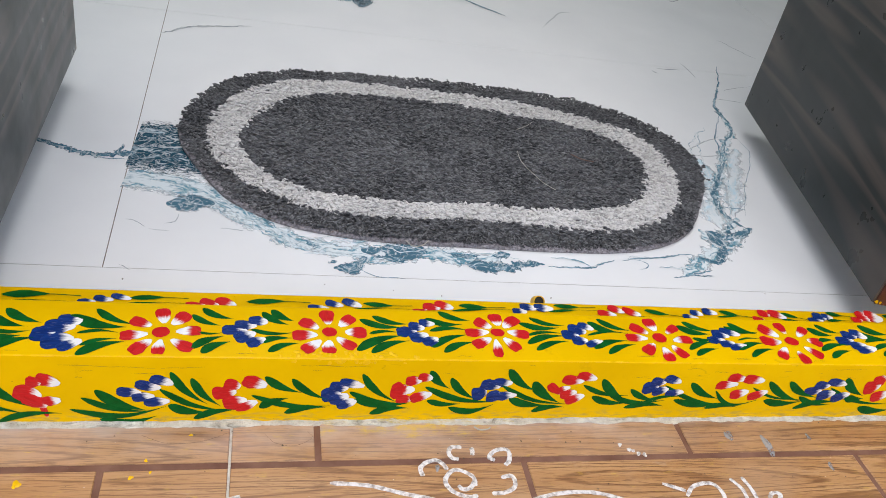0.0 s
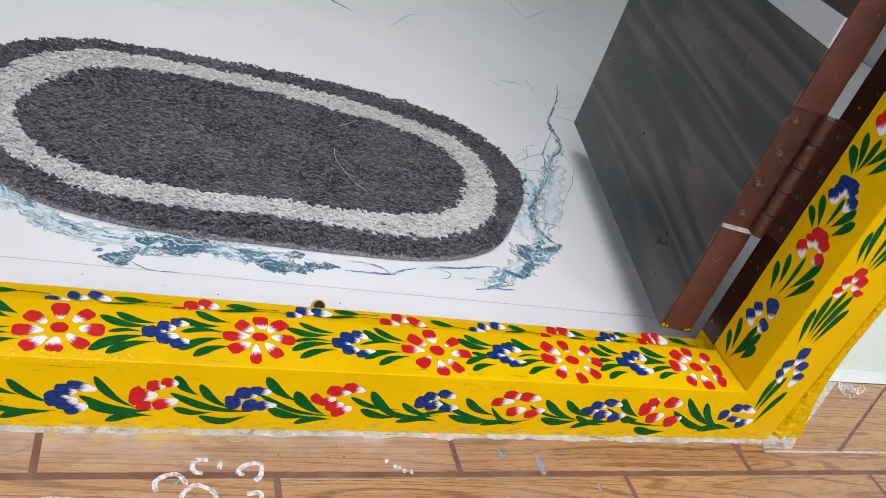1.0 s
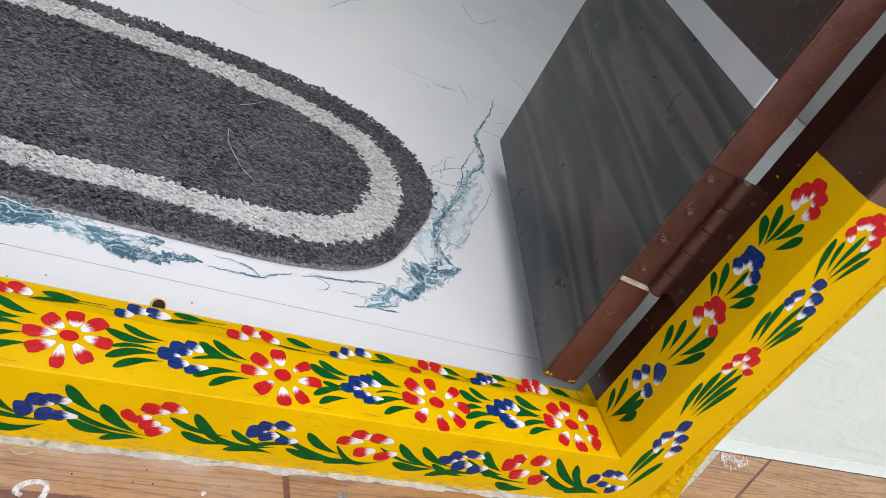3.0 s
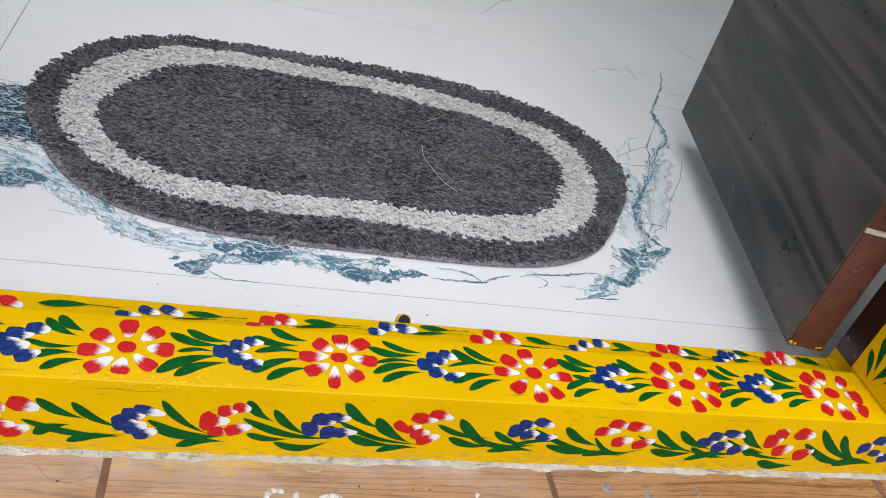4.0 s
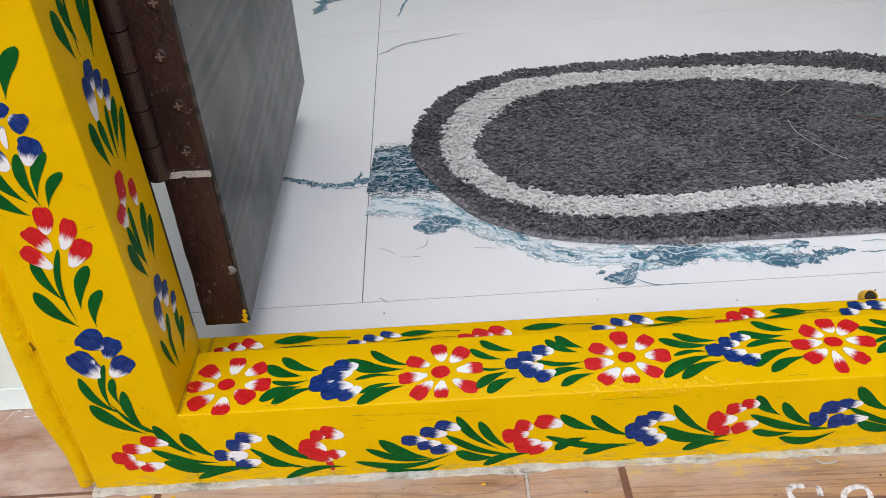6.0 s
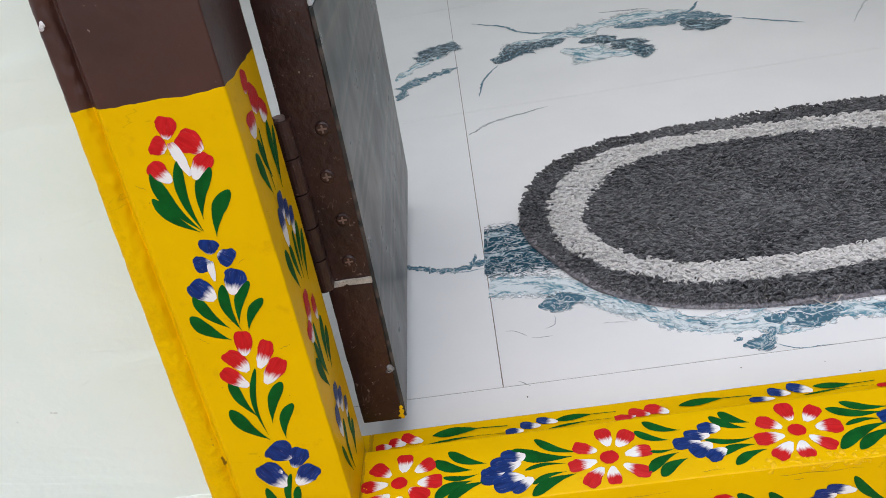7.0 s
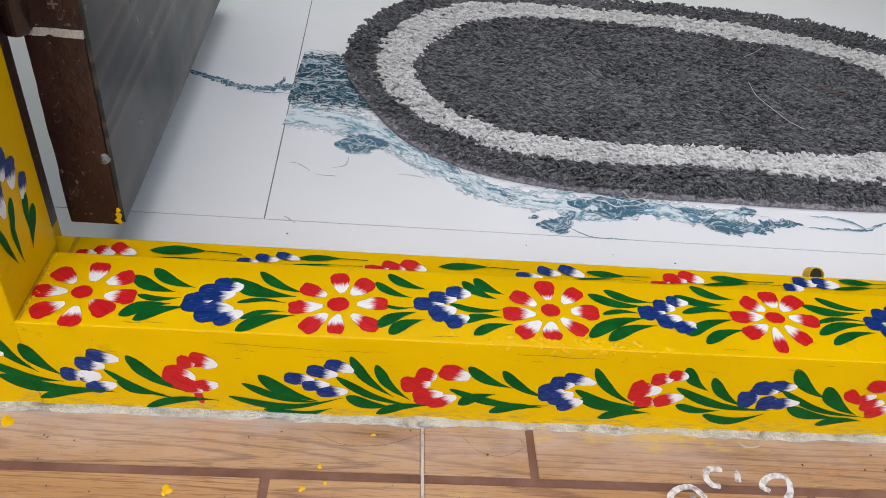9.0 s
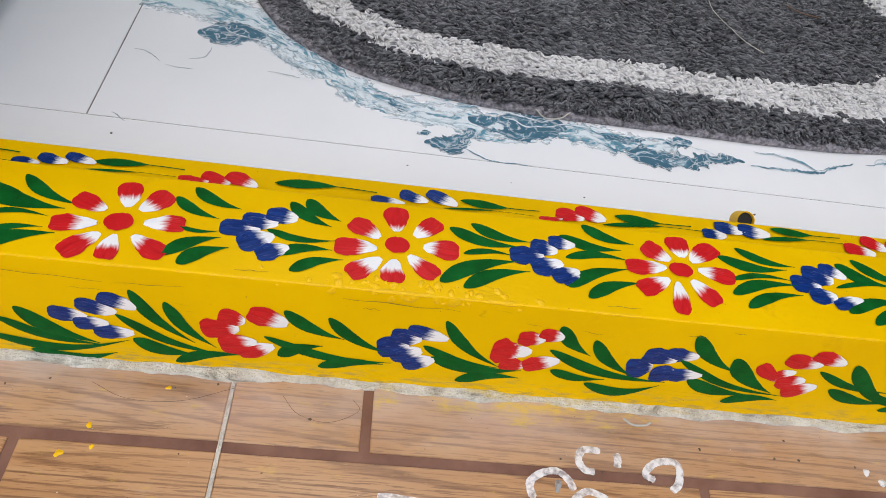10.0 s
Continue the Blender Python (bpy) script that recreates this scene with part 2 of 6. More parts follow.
def wood_tile(name, tint):
    m, t, p = material(name, rough=0.34)
    info = t.nodes.new("ShaderNodeObjectInfo")
    shift = t.nodes.new("ShaderNodeCombineXYZ")
    link(t, math_of(t, "MULTIPLY", info.outputs["Random"], 9.0), shift.inputs[1])
    at = t.nodes.new("ShaderNodeVectorMath")
    link(t, position(t, (5, 60, 1)), at.inputs[0])
    link(t, shift.outputs[0], at.inputs[1])
    broad = noise_of(t, at.outputs[0], 1.0, 4, 0.6, 0.8)
    at2 = t.nodes.new("ShaderNodeVectorMath")
    link(t, position(t, (55, 950, 1)), at2.inputs[0])
    link(t, shift.outputs[0], at2.inputs[1])
    fine = noise_of(t, at2.outputs[0], 1.0, 4, 0.62)
    c = ramp(t, broad, (0.30, (0.365, 0.182, 0.072)), (0.50, (0.45, 0.243, 0.104)), (0.75, (0.51, 0.305, 0.150)))
    at3 = t.nodes.new("ShaderNodeVectorMath")
    link(t, position(t, (1.3, 21, 1)), at3.inputs[0])
    link(t, shift.outputs[0], at3.inputs[1])
    rings = math_of(t, "SINE", math_of(t, "MULTIPLY", noise_of(t, at3.outputs[0], 1.0, 1.6, 0.4, 0.15), 150.0))
    rings = math_of(t, "ADD", rings, math_of(t, "MULTIPLY", math_of(t, "SUBTRACT", fine, 0.5), 1.5))
    c = blend(t, ramp(t, rings, (0.50, grey(0)), (1.05, grey(0.75))), c, (0.185, 0.080, 0.034))
    band = ramp(t, noise_of(t, at.outputs[0], 1.6, 3, 0.5), (0.36, grey(0.45)), (0.60, grey(1)))
    grain = math_of(t, "MULTIPLY", ramp(t, fine, (0.52, grey(0)), (0.59, grey(0.65))), band)
    c = blend(t, grain, c, (0.135, 0.058, 0.024))
    tone = math_of(t, "MULTIPLY", info.outputs["Random"], 0.22)
    c = blend(t, tone, c, (0.50, 0.26, 0.12))
    c = blend(t, 1.0, c, tint, "MULTIPLY")
    haze = ramp(t, noise_of(t, position(t), 7, 5), (0.56, grey(0)), (0.78, grey(0.25)))
    c = blend(t, haze, c, (0.60, 0.46, 0.34))
    lime = ramp(t, noise_of(t, position(t, (7, 16, 1)), 3.0, 7, 0.72), (0.60, grey(0)), (0.76, grey(0.32)))
    c = blend(t, lime, c, (0.62, 0.53, 0.43))
    sep = t.nodes.new("ShaderNodeSeparateXYZ")
    link(t, position(t), sep.inputs[0])
    swept_on = math_of(t, "MULTIPLY", math_of(t, "ADD", sep.outputs[1], 0.012), 22.0, True)
    swept_on = math_of(t, "MULTIPLY", swept_on, math_of(t, "MULTIPLY", math_of(t, "SUBTRACT", 0.30, sep.outputs[0]), 5.0, True))
    dusty = ramp(t, noise_of(t, position(t, (4, 9, 1)), 3.0, 5, 0.6), (0.34, grey(0.1)), (0.62, grey(0.75)))
    c = blend(t, math_of(t, "MULTIPLY", swept_on, dusty), c, (0.64, 0.52, 0.45))
    grit = ramp(t, noise_of(t, position(t), 460, 2), (0.755, grey(0)), (0.775, grey(0.8)))
    c = blend(t, grit, c, (0.75, 0.72, 0.66))
    soil = ramp(t, noise_of(t, position(t), 390, 2), (0.225, grey(0.8)), (0.245, grey(0)))
    c = blend(t, soil, c, (0.07, 0.05, 0.04))
    link(t, blend(t, overspray(t, 0.012, 0.7), c, (0.74, 0.52, 0.03)), p.inputs["Base Color"])
    bump(t, p, fine, 0.12, 0.0004)
    return m


def plain(name, a, b, scale, rough, relief=0.0, distance=0.001):
    """Two tones of one colour over broad noise, with fine relief."""
    m, t, p = material(name, rough=rough)
    at = position(t)
    c = ramp(t, noise_of(t, at, scale, 6, 0.6), (0.3, a), (0.7, b))
    link(t, c, p.inputs["Base Color"])
    if relief:
        bump(t, p, noise_of(t, at, scale * 9, 5), relief, distance)
    return m


def wall_paint():
    """Pale green emulsion over trowelled plaster, with scuffs and specks."""
    m, t, p = material("pale_green_wall_paint", rough=0.42)
    at = position(t)
    c = ramp(t, noise_of(t, at, 9, 6, 0.6), (0.3, (0.74, 0.845, 0.765)), (0.7, (0.80, 0.88, 0.81)))
    mark = math_of(t, "ABSOLUTE", math_of(t, "SUBTRACT", noise_of(t, position(t, (26, 26, 34)), 1.0, 3, 0.5, 1.2), 0.5))
    torn = ramp(t, noise_of(t, at, 16, 3), (0.63, grey(0)), (0.70, grey(0.35)))
    c = blend(t, math_of(t, "MULTIPLY", ramp(t, mark, (0.003, grey(1)), (0.007, grey(0))), torn), c, (0.45, 0.50, 0.45))
    c = blend(t, ramp(t, noise_of(t, at, 210, 2), (0.765, grey(0)), (0.79, grey(0.5))), c, (0.35, 0.36, 0.32))
    link(t, c, p.inputs["Base Color"])
    trowel = math_of(t, "ADD", noise_of(t, position(t, (9, 9, 26), (0, 0.5, 0)), 1.0, 4, 0.55, 0.8), math_of(t, "MULTIPLY", noise_of(t, at, 85, 5), 0.25))
    bump(t, p, trowel, 0.5, 0.004)
    return m


def petal_paint(name, deep, mid, smear):
    """Brush stroke loaded with colour and white: white drags out along the stroke. UV x runs from the colour to the white end, which begins at 0.6."""
    m, t, p = material(name, rough=0.36)
    p.inputs["Specular IOR Level"].default_value = 0.2
    uv = t.nodes.new("ShaderNodeUVMap")
    geo = t.nodes.new("ShaderNodeNewGeometry")
    mp = t.nodes.new("ShaderNodeMapping")
    mp.inputs["Scale"].default_value = (0.8, 2.4, 1)
    link(t, uv.outputs[0], mp.inputs[0])
    shift = t.nodes.new("ShaderNodeVectorMath")
    link(t, mp.outputs[0], shift.inputs[0])
    off = t.nodes.new("ShaderNodeCombineXYZ")
    link(t, math_of(t, "MULTIPLY", geo.outputs["Random Per Island"], 40.0), off.inputs[1])
    link(t, off.outputs[0], shift.inputs[1])
    streak = noise_of(t, shift.outputs[0], 1.3, 5, 0.62, 0.5)
    sep = t.nodes.new("ShaderNodeSeparateXYZ")
    link(t, uv.outputs[0], sep.inputs[0])
    s = math_of(t, "ADD", sep.outputs[0], math_of(t, "MULTIPLY", math_of(t, "SUBTRACT", streak, 0.5), 0.6))
    body = ramp(t, streak, (0.32, deep), (0.68, mid))
    thin = ramp(t, noise_of(t, shift.outputs[0], 2.6, 4, 0.6), (0.60, grey(0)), (0.78, grey(smear)))
    body = blend(t, thin, body, (0.70, 0.64, 0.64))
    link(t, blend(t, ramp(t, s, (0.49, grey(0)), (0.60, grey(0.45)), (0.70, grey(1))), body, (0.84, 0.82, 0.80)), p.inputs["Base Color"])
    bump(t, p, streak, 0.5, 0.0006)
    return m


def tuft_cotton(name, a, b):
    m, t, p = material(name, rough=0.95)
    geo = t.nodes.new("ShaderNodeNewGeometry")
    c = ramp(t, geo.outputs["Random Per Island"], (0.0, a), (1.0, b))
    # shade in the gaps between clumps, painted in as dark noise
    gap_shade = noise_of(t, position(t, (1, 2.2, 1)), 170, 3)
    c = blend(t, ramp(t, gap_shade, (0.38, grey(0.55)), (0.54, grey(0))), c, tuple(v * 0.45 for v in a))
    patch = ramp(t, noise_of(t, position(t), 16, 3), (0.4, grey(0)), (0.75, grey(0.3)))
    link(t, blend(t, patch, c, tuple(min(1, v * 1.35) for v in b)), p.inputs["Base Color"])
    p.inputs["Specular IOR Level"].default_value = 0.15
    return m


ENAMEL = frame_paint()
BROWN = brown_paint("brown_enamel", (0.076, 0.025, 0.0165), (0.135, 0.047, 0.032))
# darker brown for the left leaf, its hinge and both upper panels
DARK_BROWN = brown_paint("dark_dusty_brown_enamel", (0.023, 0.0098, 0.0078), (0.045, 0.0180, 0.0137))
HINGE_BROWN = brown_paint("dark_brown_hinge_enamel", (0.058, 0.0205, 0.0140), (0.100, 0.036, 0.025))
LAMINATE = laminate()
MARBLE = marble_tile()
TEAL = vein_ink("teal_vein_print", (0.016, 0.064, 0.100), (0.46, 0.58, 0.64), 0.78, 0.07, 0.57, 0.8, 1.5)
BRIGHT_TEAL = vein_ink("bright_teal_vein_print", (0.062, 0.150, 0.210), (0.56, 0.68, 0.74), 0.76, 0.10, 0.575, 0.8, 1.3)
PALE = vein_ink("pale_vein_print", (0.10, 0.24, 0.31), (0.70, 0.77, 0.80), 0.74, 0.16, 0.435, 0.4, 1.5)
TRACE = vein_ink("trace_vein_print", (0.30, 0.34, 0.36), (0.62, 0.66, 0.68), 0.62, 0.25, 0.52, 0.0, 1.4)
FAINT = vein_ink("faint_vein_print", (0.45, 0.60, 0.67), (0.74, 0.79, 0.82), 0.62, 0.35, 0.42, 0.2, 1.4)
HAIR = vein_ink("hairline_vein_print", (0.075, 0.175, 0.24), (0.40, 0.53, 0.60), 0.72, 0.15, 0.52, 0.2, 1.6)
WOOD = wood_tile("wood_look_tile", (1, 1, 1))
# Reddish tile tone, with the shade left of the door darkened into it.
SHADED_RED_WOOD = wood_tile("reddish_shaded_wood_look_tile", (0.64, 0.41, 0.35))
JOINT = plain("brown_tile_joint", (0.12, 0.046, 0.027), (0.25, 0.128, 0.086), 26, 0.6)
GROUT = cement()
LIME = plain("cream_lime_grout", (0.46, 0.41, 0.34), (0.76, 0.71, 0.62), 110, 0.9, 0.8, 0.002)
TILE_GROUT = plain("brown_grey_tile_grout", (0.10, 0.085, 0.07), (0.30, 0.27, 0.24), 60, 0.95)
WALL = wall_paint()
FOOT = plain("whitish_foot_plaster", (0.76, 0.855, 0.785), (0.82, 0.88, 0.83), 30, 0.6, 0.4, 0.0012)
ROOM = plain("white_room_paint", (0.46, 0.46, 0.455), (0.52, 0.52, 0.515), 4, 0.7)
GREEN = plain("green_brush_paint", (0.002, 0.062, 0.008), (0.004, 0.115, 0.018), 90, 0.5, 0.3, 0.0006)
GREEN.node_tree.nodes["Principled BSDF"].inputs["Specular IOR Level"].default_value = 0.08
RED = petal_paint("red_brush_paint", (0.46, 0.006, 0.009), (0.62, 0.014, 0.016), 0.10)
BLUE = petal_paint("blue_brush_paint", (0.001, 0.013, 0.095), (0.006, 0.040, 0.21), 0.30)
DISC_RED = plain("red_enamel_dot", (0.48, 0.008, 0.010), (0.60, 0.014, 0.016), 120, 0.4, 0.3, 0.0005)


def thin_paint(name, colour, rough, scale, least, most):
    """Paint so thin that the ground shows through it in places."""
    m, t, p = material(name, colour, rough)
    mix, clear = t.nodes.new("ShaderNodeMixShader"), t.nodes.new("ShaderNodeBsdfTransparent")
    link(t, ramp(t, noise_of(t, position(t), scale, 5, 0.65), (0.36, grey(least)), (0.56, grey(most))), mix.inputs[0])
    link(t, clear.outputs[0], mix.inputs[1])
    link(t, p.outputs[0], mix.inputs[2])
    link(t, mix.outputs[0], t.nodes["Material Output"].inputs["Surface"])
    return m


SMUDGE = thin_paint("grey_paint_smudge", (0.36, 0.37, 0.37), 0.7, 150, 0.2, 0.75)
DISC_RED.node_tree.nodes["Principled BSDF"].inputs["Specular IOR Level"].default_value = 0.14
CHALK = thin_paint("white_chalk_paint", (0.80, 0.78, 0.76), 0.85, 230, 0.35, 0.90)
YELLOW_DROP = plain("thick_yellow_paint", (0.78, 0.445, 0.0), (0.84, 0.50, 0.005), 60, 0.30, 0.25, 0.0010)
YELLOW_DROP.node_tree.nodes["Principled BSDF"].inputs["Specular IOR Level"].default_value = 0.25
WHITE_BAND = plain("white_laminate_band", (0.48, 0.50, 0.52), (0.55, 0.57, 0.59), 12, 0.3)
DARK_COTTON = tuft_cotton("charcoal_cotton", (0.029, 0.030, 0.034), (0.205, 0.208, 0.217))
LIGHT_COTTON = tuft_cotton("light_grey_cotton", (0.53, 0.52, 0.51), (0.67, 0.66, 0.65))
BACKING = plain("mauve_grey_webbing", (0.05, 0.047, 0.055), (0.42, 0.40, 0.43), 420, 0.95, 0.8, 0.001)
STEEL = material("dull_screw_steel", (0.24, 0.17, 0.14), 0.45, 0.4)[0]
HOLE_SHADE = material("hole_shade_black", (0.012, 0.011, 0.010), 0.8)[0]
LINT = material("pale_thread", (0.45, 0.43, 0.38), 0.9)[0]
# glowing face of the added fill panel
GLOW = bpy.data.materials.new("fill_panel_diffuser")
GLOW.use_nodes = True
glow = GLOW.node_tree.nodes["Principled BSDF"]
glow.inputs["Emission Color"].default_value = (0.97, 0.985, 1.0, 1)
glow.inputs["Emission Strength"].default_value = 0.4
EARTH = plain("grey_courtyard_concrete", (0.28, 0.27, 0.25), (0.40, 0.39, 0.37), 1.5, 0.9)


# ---- mesh helpers ----
def mesh_object(name, verts, faces, materials, slots=None, uvs=None, smooth=False):
    me = bpy.data.meshes.new(name)
    me.from_pydata(verts, [], faces)
    for m in materials:
        me.materials.append(m)
    if slots:
        me.polygons.foreach_set("material_index", slots)
    if uvs:
        layer = me.uv_layers.new(name="UVMap")
        flat = [c for poly in me.polygons for v in poly.vertices for c in uvs[v]]
        layer.data.foreach_set("uv", flat)
    if smooth:
        me.polygons.foreach_set("use_smooth", [True] * len(me.polygons))
    me.update()
    return new(name, me)


def part(name, bm, mat, parent, label=""):
    me = bpy.data.meshes.new(name)
    bm.normal_update()
    bm.to_mesh(me)
    bm.free()
    me.materials.append(mat)
    if len(me.polygons) > 900:
        me.polygons.foreach_set("use_smooth", [True] * len(me.polygons))
        me.set_sharp_from_angle(angle=radians(38))
    ob = new(name, me)
    if parent:
        ob.parent = parent
    return tagged(ob, label)


def under(ob, parent, label=""):
    ob.parent = parent
    return tagged(ob, label)


def box(x0, x1, y0, y1, z0, z1, bevel=0.0, segments=2):
    bm = bmesh.new()
    bmesh.ops.create_cube(bm, size=1)
    for v in bm.verts:
        v.co = Vector((x0 + (v.co.x + 0.5) * (x1 - x0), y0 + (v.co.y + 0.5) * (y1 - y0), z0 + (v.co.z + 0.5) * (z1 - z0)))
    if bevel:
        bmesh.ops.bevel(bm, geom=bm.edges[:], offset=bevel, segments=segments, affect="EDGES", profile=0.5)
    return bm


def rod(p, q, r, sides=14, r2=None):
    bm = bmesh.new()
    d = Vector(q) - Vector(p)
    bmesh.ops.create_cone(bm, cap_ends=True, segments=sides, radius1=r, radius2=r if r2 is None else r2, depth=d.length)
    turn = d.to_track_quat("Z", "Y").to_matrix().to_4x4()
    bmesh.ops.transform(bm, matrix=Matrix.Translation((Vector(p) + Vector(q)) / 2) @ turn, verts=bm.verts)
    return bm


def empty(name, at=(0, 0, 0)):
    ob = new(name)
    ob.location = at
    ob.empty_display_size = 0.1
    return ob


def swept(profile, stations, wobble=0.0, seed=0.0):
    """A closed profile of (a, b) carried through stations, each a function from (a, b) to a place; the skin is slightly uneven."""
    bm = bmesh.new()
    rings = []
    for k, at in enumerate(stations):
        ring = []
        for a, b in profile:
            v = Vector(at(a, b))
            if wobble:
                v += wobble * noise.noise_vector(v * 38 + Vector((seed, 0, 0))) + 0.5 * wobble * noise.noise_vector(v * 120)
            ring.append(bm.verts.new(v))
        rings.append(ring)
    n = len(profile)
    for a, b in zip(rings, rings[1:]):
        for i in range(n):
            bm.faces.new((a[i], a[(i + 1) % n], b[(i + 1) % n], b[i]))
    bm.faces.new(rings[0][::-1])
    bm.faces.new(rings[-1])
    bmesh.ops.recalc_face_normals(bm, faces=bm.faces)
    return bm


def rounded(points, r, steps=3):
    """Round the corners of a polygon given as (a, b, radius factor)."""
    out = []
    n = len(points)
    for i in range(n):
        p = Vector(points[i][:2])
        k = points[i][2] * r
        if k <= 0:
            out.append(tuple(p))
            continue
        a, b = Vector(points[i - 1][:2]) - p, Vector(points[(i + 1) % n][:2]) - p
        k = min(k, a.length * 0.45, b.length * 0.45)
        a, b = p + a.normalized() * k, p + b.normalized() * k
        for s in range(steps + 1):
            f = s / steps
            out.append(tuple((1 - f) ** 2 * a + 2 * f * (1 - f) * p + f * f * b))
    return out


# ---- the door frame ----
Z_TOP, Z_REAR, Y_FRONT, Y_LIP, Y_BACK, Y_WALL, Z_ROOM = 0.066, 0.052, 0.034, 0.090, 0.122, 0.115, 0.016
LEFT_IN, RIGHT_IN = -0.413, 0.441
HEAD = 2.03


def left_x(z):
    return LEFT_IN + 0.012 * (z - 0.06)


def right_x(z):
    return RIGHT_IN - 0.022 * (z - 0.06)


door_frame = tagged(empty("door_frame"), "wooden door frame painted yellow with folk-art flowers below, brown above", "door frame")

sill_profile = rounded([(Y_FRONT, 0.0, 0), (Y_FRONT, Z_TOP, 0.4), (Y_LIP, Z_TOP, 0.5), (Y_LIP + 0.002, Z_REAR, 0.3), (Y_BACK, Z_REAR - 0.001, 0.6), (Y_BACK, 0.0, 0)], 0.0035)
sill = part("sill", swept(sill_profile, [(lambda a, b, x=-0.4132 + 0.8545 * i / 110: (x, a, b)) for i in range(111)], 0.00012, 3.0), ENAMEL, door_frame, "bright yellow threshold painted with red and blue flowers")


for a, b in ((LEFT_IN - 0.0150, LEFT_IN - 0.0004), (RIGHT_IN + 0.0006, RIGHT_IN + 0.0150)):
    part("sill_end", box(a, b, 0.0968, Y_BACK - 0.0003, 0.0, Z_REAR - 0.0012, 0.0008, 1), ENAMEL, door_frame, "yellow end of the threshold under the rebate")


def left_out(z):
    return -0.4835 + 0.040 * min(z, 0.40)


def right_out(z):
    return 0.515 - 0.05 * max(0, min(z, 0.40) - 0.30)


def jamb(side, x_of, out_of, name):
    """Post with a stop, a rebate behind it and, beyond a groove, a crusty strip of old paint and filler along its outer edge.
    In the outline, a below 0.5 counts from the inner face, a of 1 and more from the groove."""
    wide = 0.003 if side > 0 else 0.0
    outline = rounded([(0, Y_FRONT, 0.35), (0, 0.0950, 0.5), (0.014, 0.0960, 0.3), (0.014, 0.1305, 0.5), (1.026, 0.1305, 0), (1.020, 0.064, 1.5), (1.0135 + wide, 0.041, 1.0), (1.0118 + wide, 0.0368, 0.8), (1.0080, 0.0358, 0.8), (1.0045, 0.0362, 0.6), (1.0020, 0.0395 + wide, 0.3), (0.9990, Y_FRONT, 0.9)], 0.0035)
    zs = [0.001 + 0.002 * i for i in range(224)] + [0.5, 0.8, 1.2, 1.6, HEAD]

    def station(z):
        def at(a, b):
            if a < 0.5:
                return (x_of(z) + side * a, b, z)
            spot = Vector((side * 5 + a * 300, b * 300, z * 210))
            lump = 0.0007 * noise.noise(Vector((side * 5, b * 60, z * 40))) + (0.0006 if side < 0 else 0.0013 + 0.010 * max(0, 0.11 - z)) * (noise.noise(spot) + 0.6 * noise.noise(spot * 2.3))
            rough = lump if a > 1.001 and b < 0.1 else 0.0
            flare = 1 + (110 * max(0, 0.14 - z) ** 2 if side > 0 else max(0, min(0.50 - 1.7 * (z - 0.10), 14 * (z - 0.03))))
            return (out_of(z) + side * ((a - 1) * (flare if a > 1 else 1) + rough), b + 0.9 * rough, z)
        return at

    return part(name, swept(outline, [station(z) for z in zs], 0.00012, 7.0 * side), ENAMEL, door_frame, "frame post, yellow with painted flowers at its foot, brown above")


left_jamb = jamb(-1, left_x, left_out, "jamb")
right_jamb = jamb(1, right_x, right_out, "jamb")
part("head", box(-0.49, 0.505, Y_FRONT, 0.133, HEAD - 0.005, HEAD + 0.07, 0.003), BROWN, door_frame)


# ---- brush strokes ----
RED_SLOT, BLUE_SLOT, DISC_SLOT = 1, 2, 3
ACROSS = (-0.5, -0.30, 0.0, 0.30, 0.5)
brush = random.Random(6)


def stroke(verts, faces, slots, uvs, place, p, q, width, slot, shape, bend=0.0, white=0.0):
    """One thin stroke of paint from p (fat end) to q, laid on a surface by place(u, v, lift); white: the share of it that is white."""
    p, q = Vector(p), Vector(q)
    d = q - p
    side = Vector((-d.y, d.x)).normalized()
    n, base, m = 17, len(verts), len(ACROSS)
    lift = 0.00022 + 0.000035 * (base // (n * m))
    phase = brush.uniform(0, 50)
    for i in range(n):
        s = 0.5 - 0.5 * math.cos(math.pi * i / (n - 1))
        if shape == "leaf":
            w = max(0.07, math.sin(math.pi * min(1, s + 0.004) ** 0.62)) ** 1.05 * (1 - 0.22 * s)
        elif shape == "long_leaf":
            w = max(0.10, math.sin(math.pi * min(1, (s + 0.004) / 0.62) ** 0.80)) * (1 - 0.15 * s) if s < 0.62 else 0.10
        elif shape == "drop":
            w = max(0.05, math.sin(math.pi * (0.014 + 0.964 * s) ** 0.63)) ** 0.47 * (1 - 0.26 * s)
        elif shape == "disc":
            w = max(0.12, math.sqrt(max(0, 1 - (2 * s - 1) ** 2)))
        else:
            w = max(0.06, math.sin(math.pi * (0.012 + 0.966 * s) ** 0.68)) ** 0.47 * (1 - 0.16 * s)
        c = p + d * s + side * bend * math.sin(math.pi * s) * d.length
        for k in ACROSS:
            jag = 1 + (0.10 if "leaf" in shape else 0.15) * noise.noise(Vector((phase + (3 if k > 0 else 0), 5.5 * s, 0.4)))
            drag = d * (0.05 * noise.noise(Vector((phase, 7 * k, 2.0))) * (s - 0.5)) if shape in ("drop", "blob") else Vector((0, 0))
            at = c + drag + side * k * width * w * jag
            verts.append(place(at.x, at.y, lift + 0.00016 * (1 - 4 * k * k)))
            uvs.append((s + white - 0.40, 2 * k))
    for i in range(n - 1):
        for k in range(m - 1):
            a = base + m * i + k
            faces.append((a, a + 1, a + m + 1, a + m))
            slots.append(slot)


def on_top(u, v, lift):
    return (u, v, Z_TOP + lift)


def on_rear(u, v, lift):
    return (u, v, Z_REAR + lift)


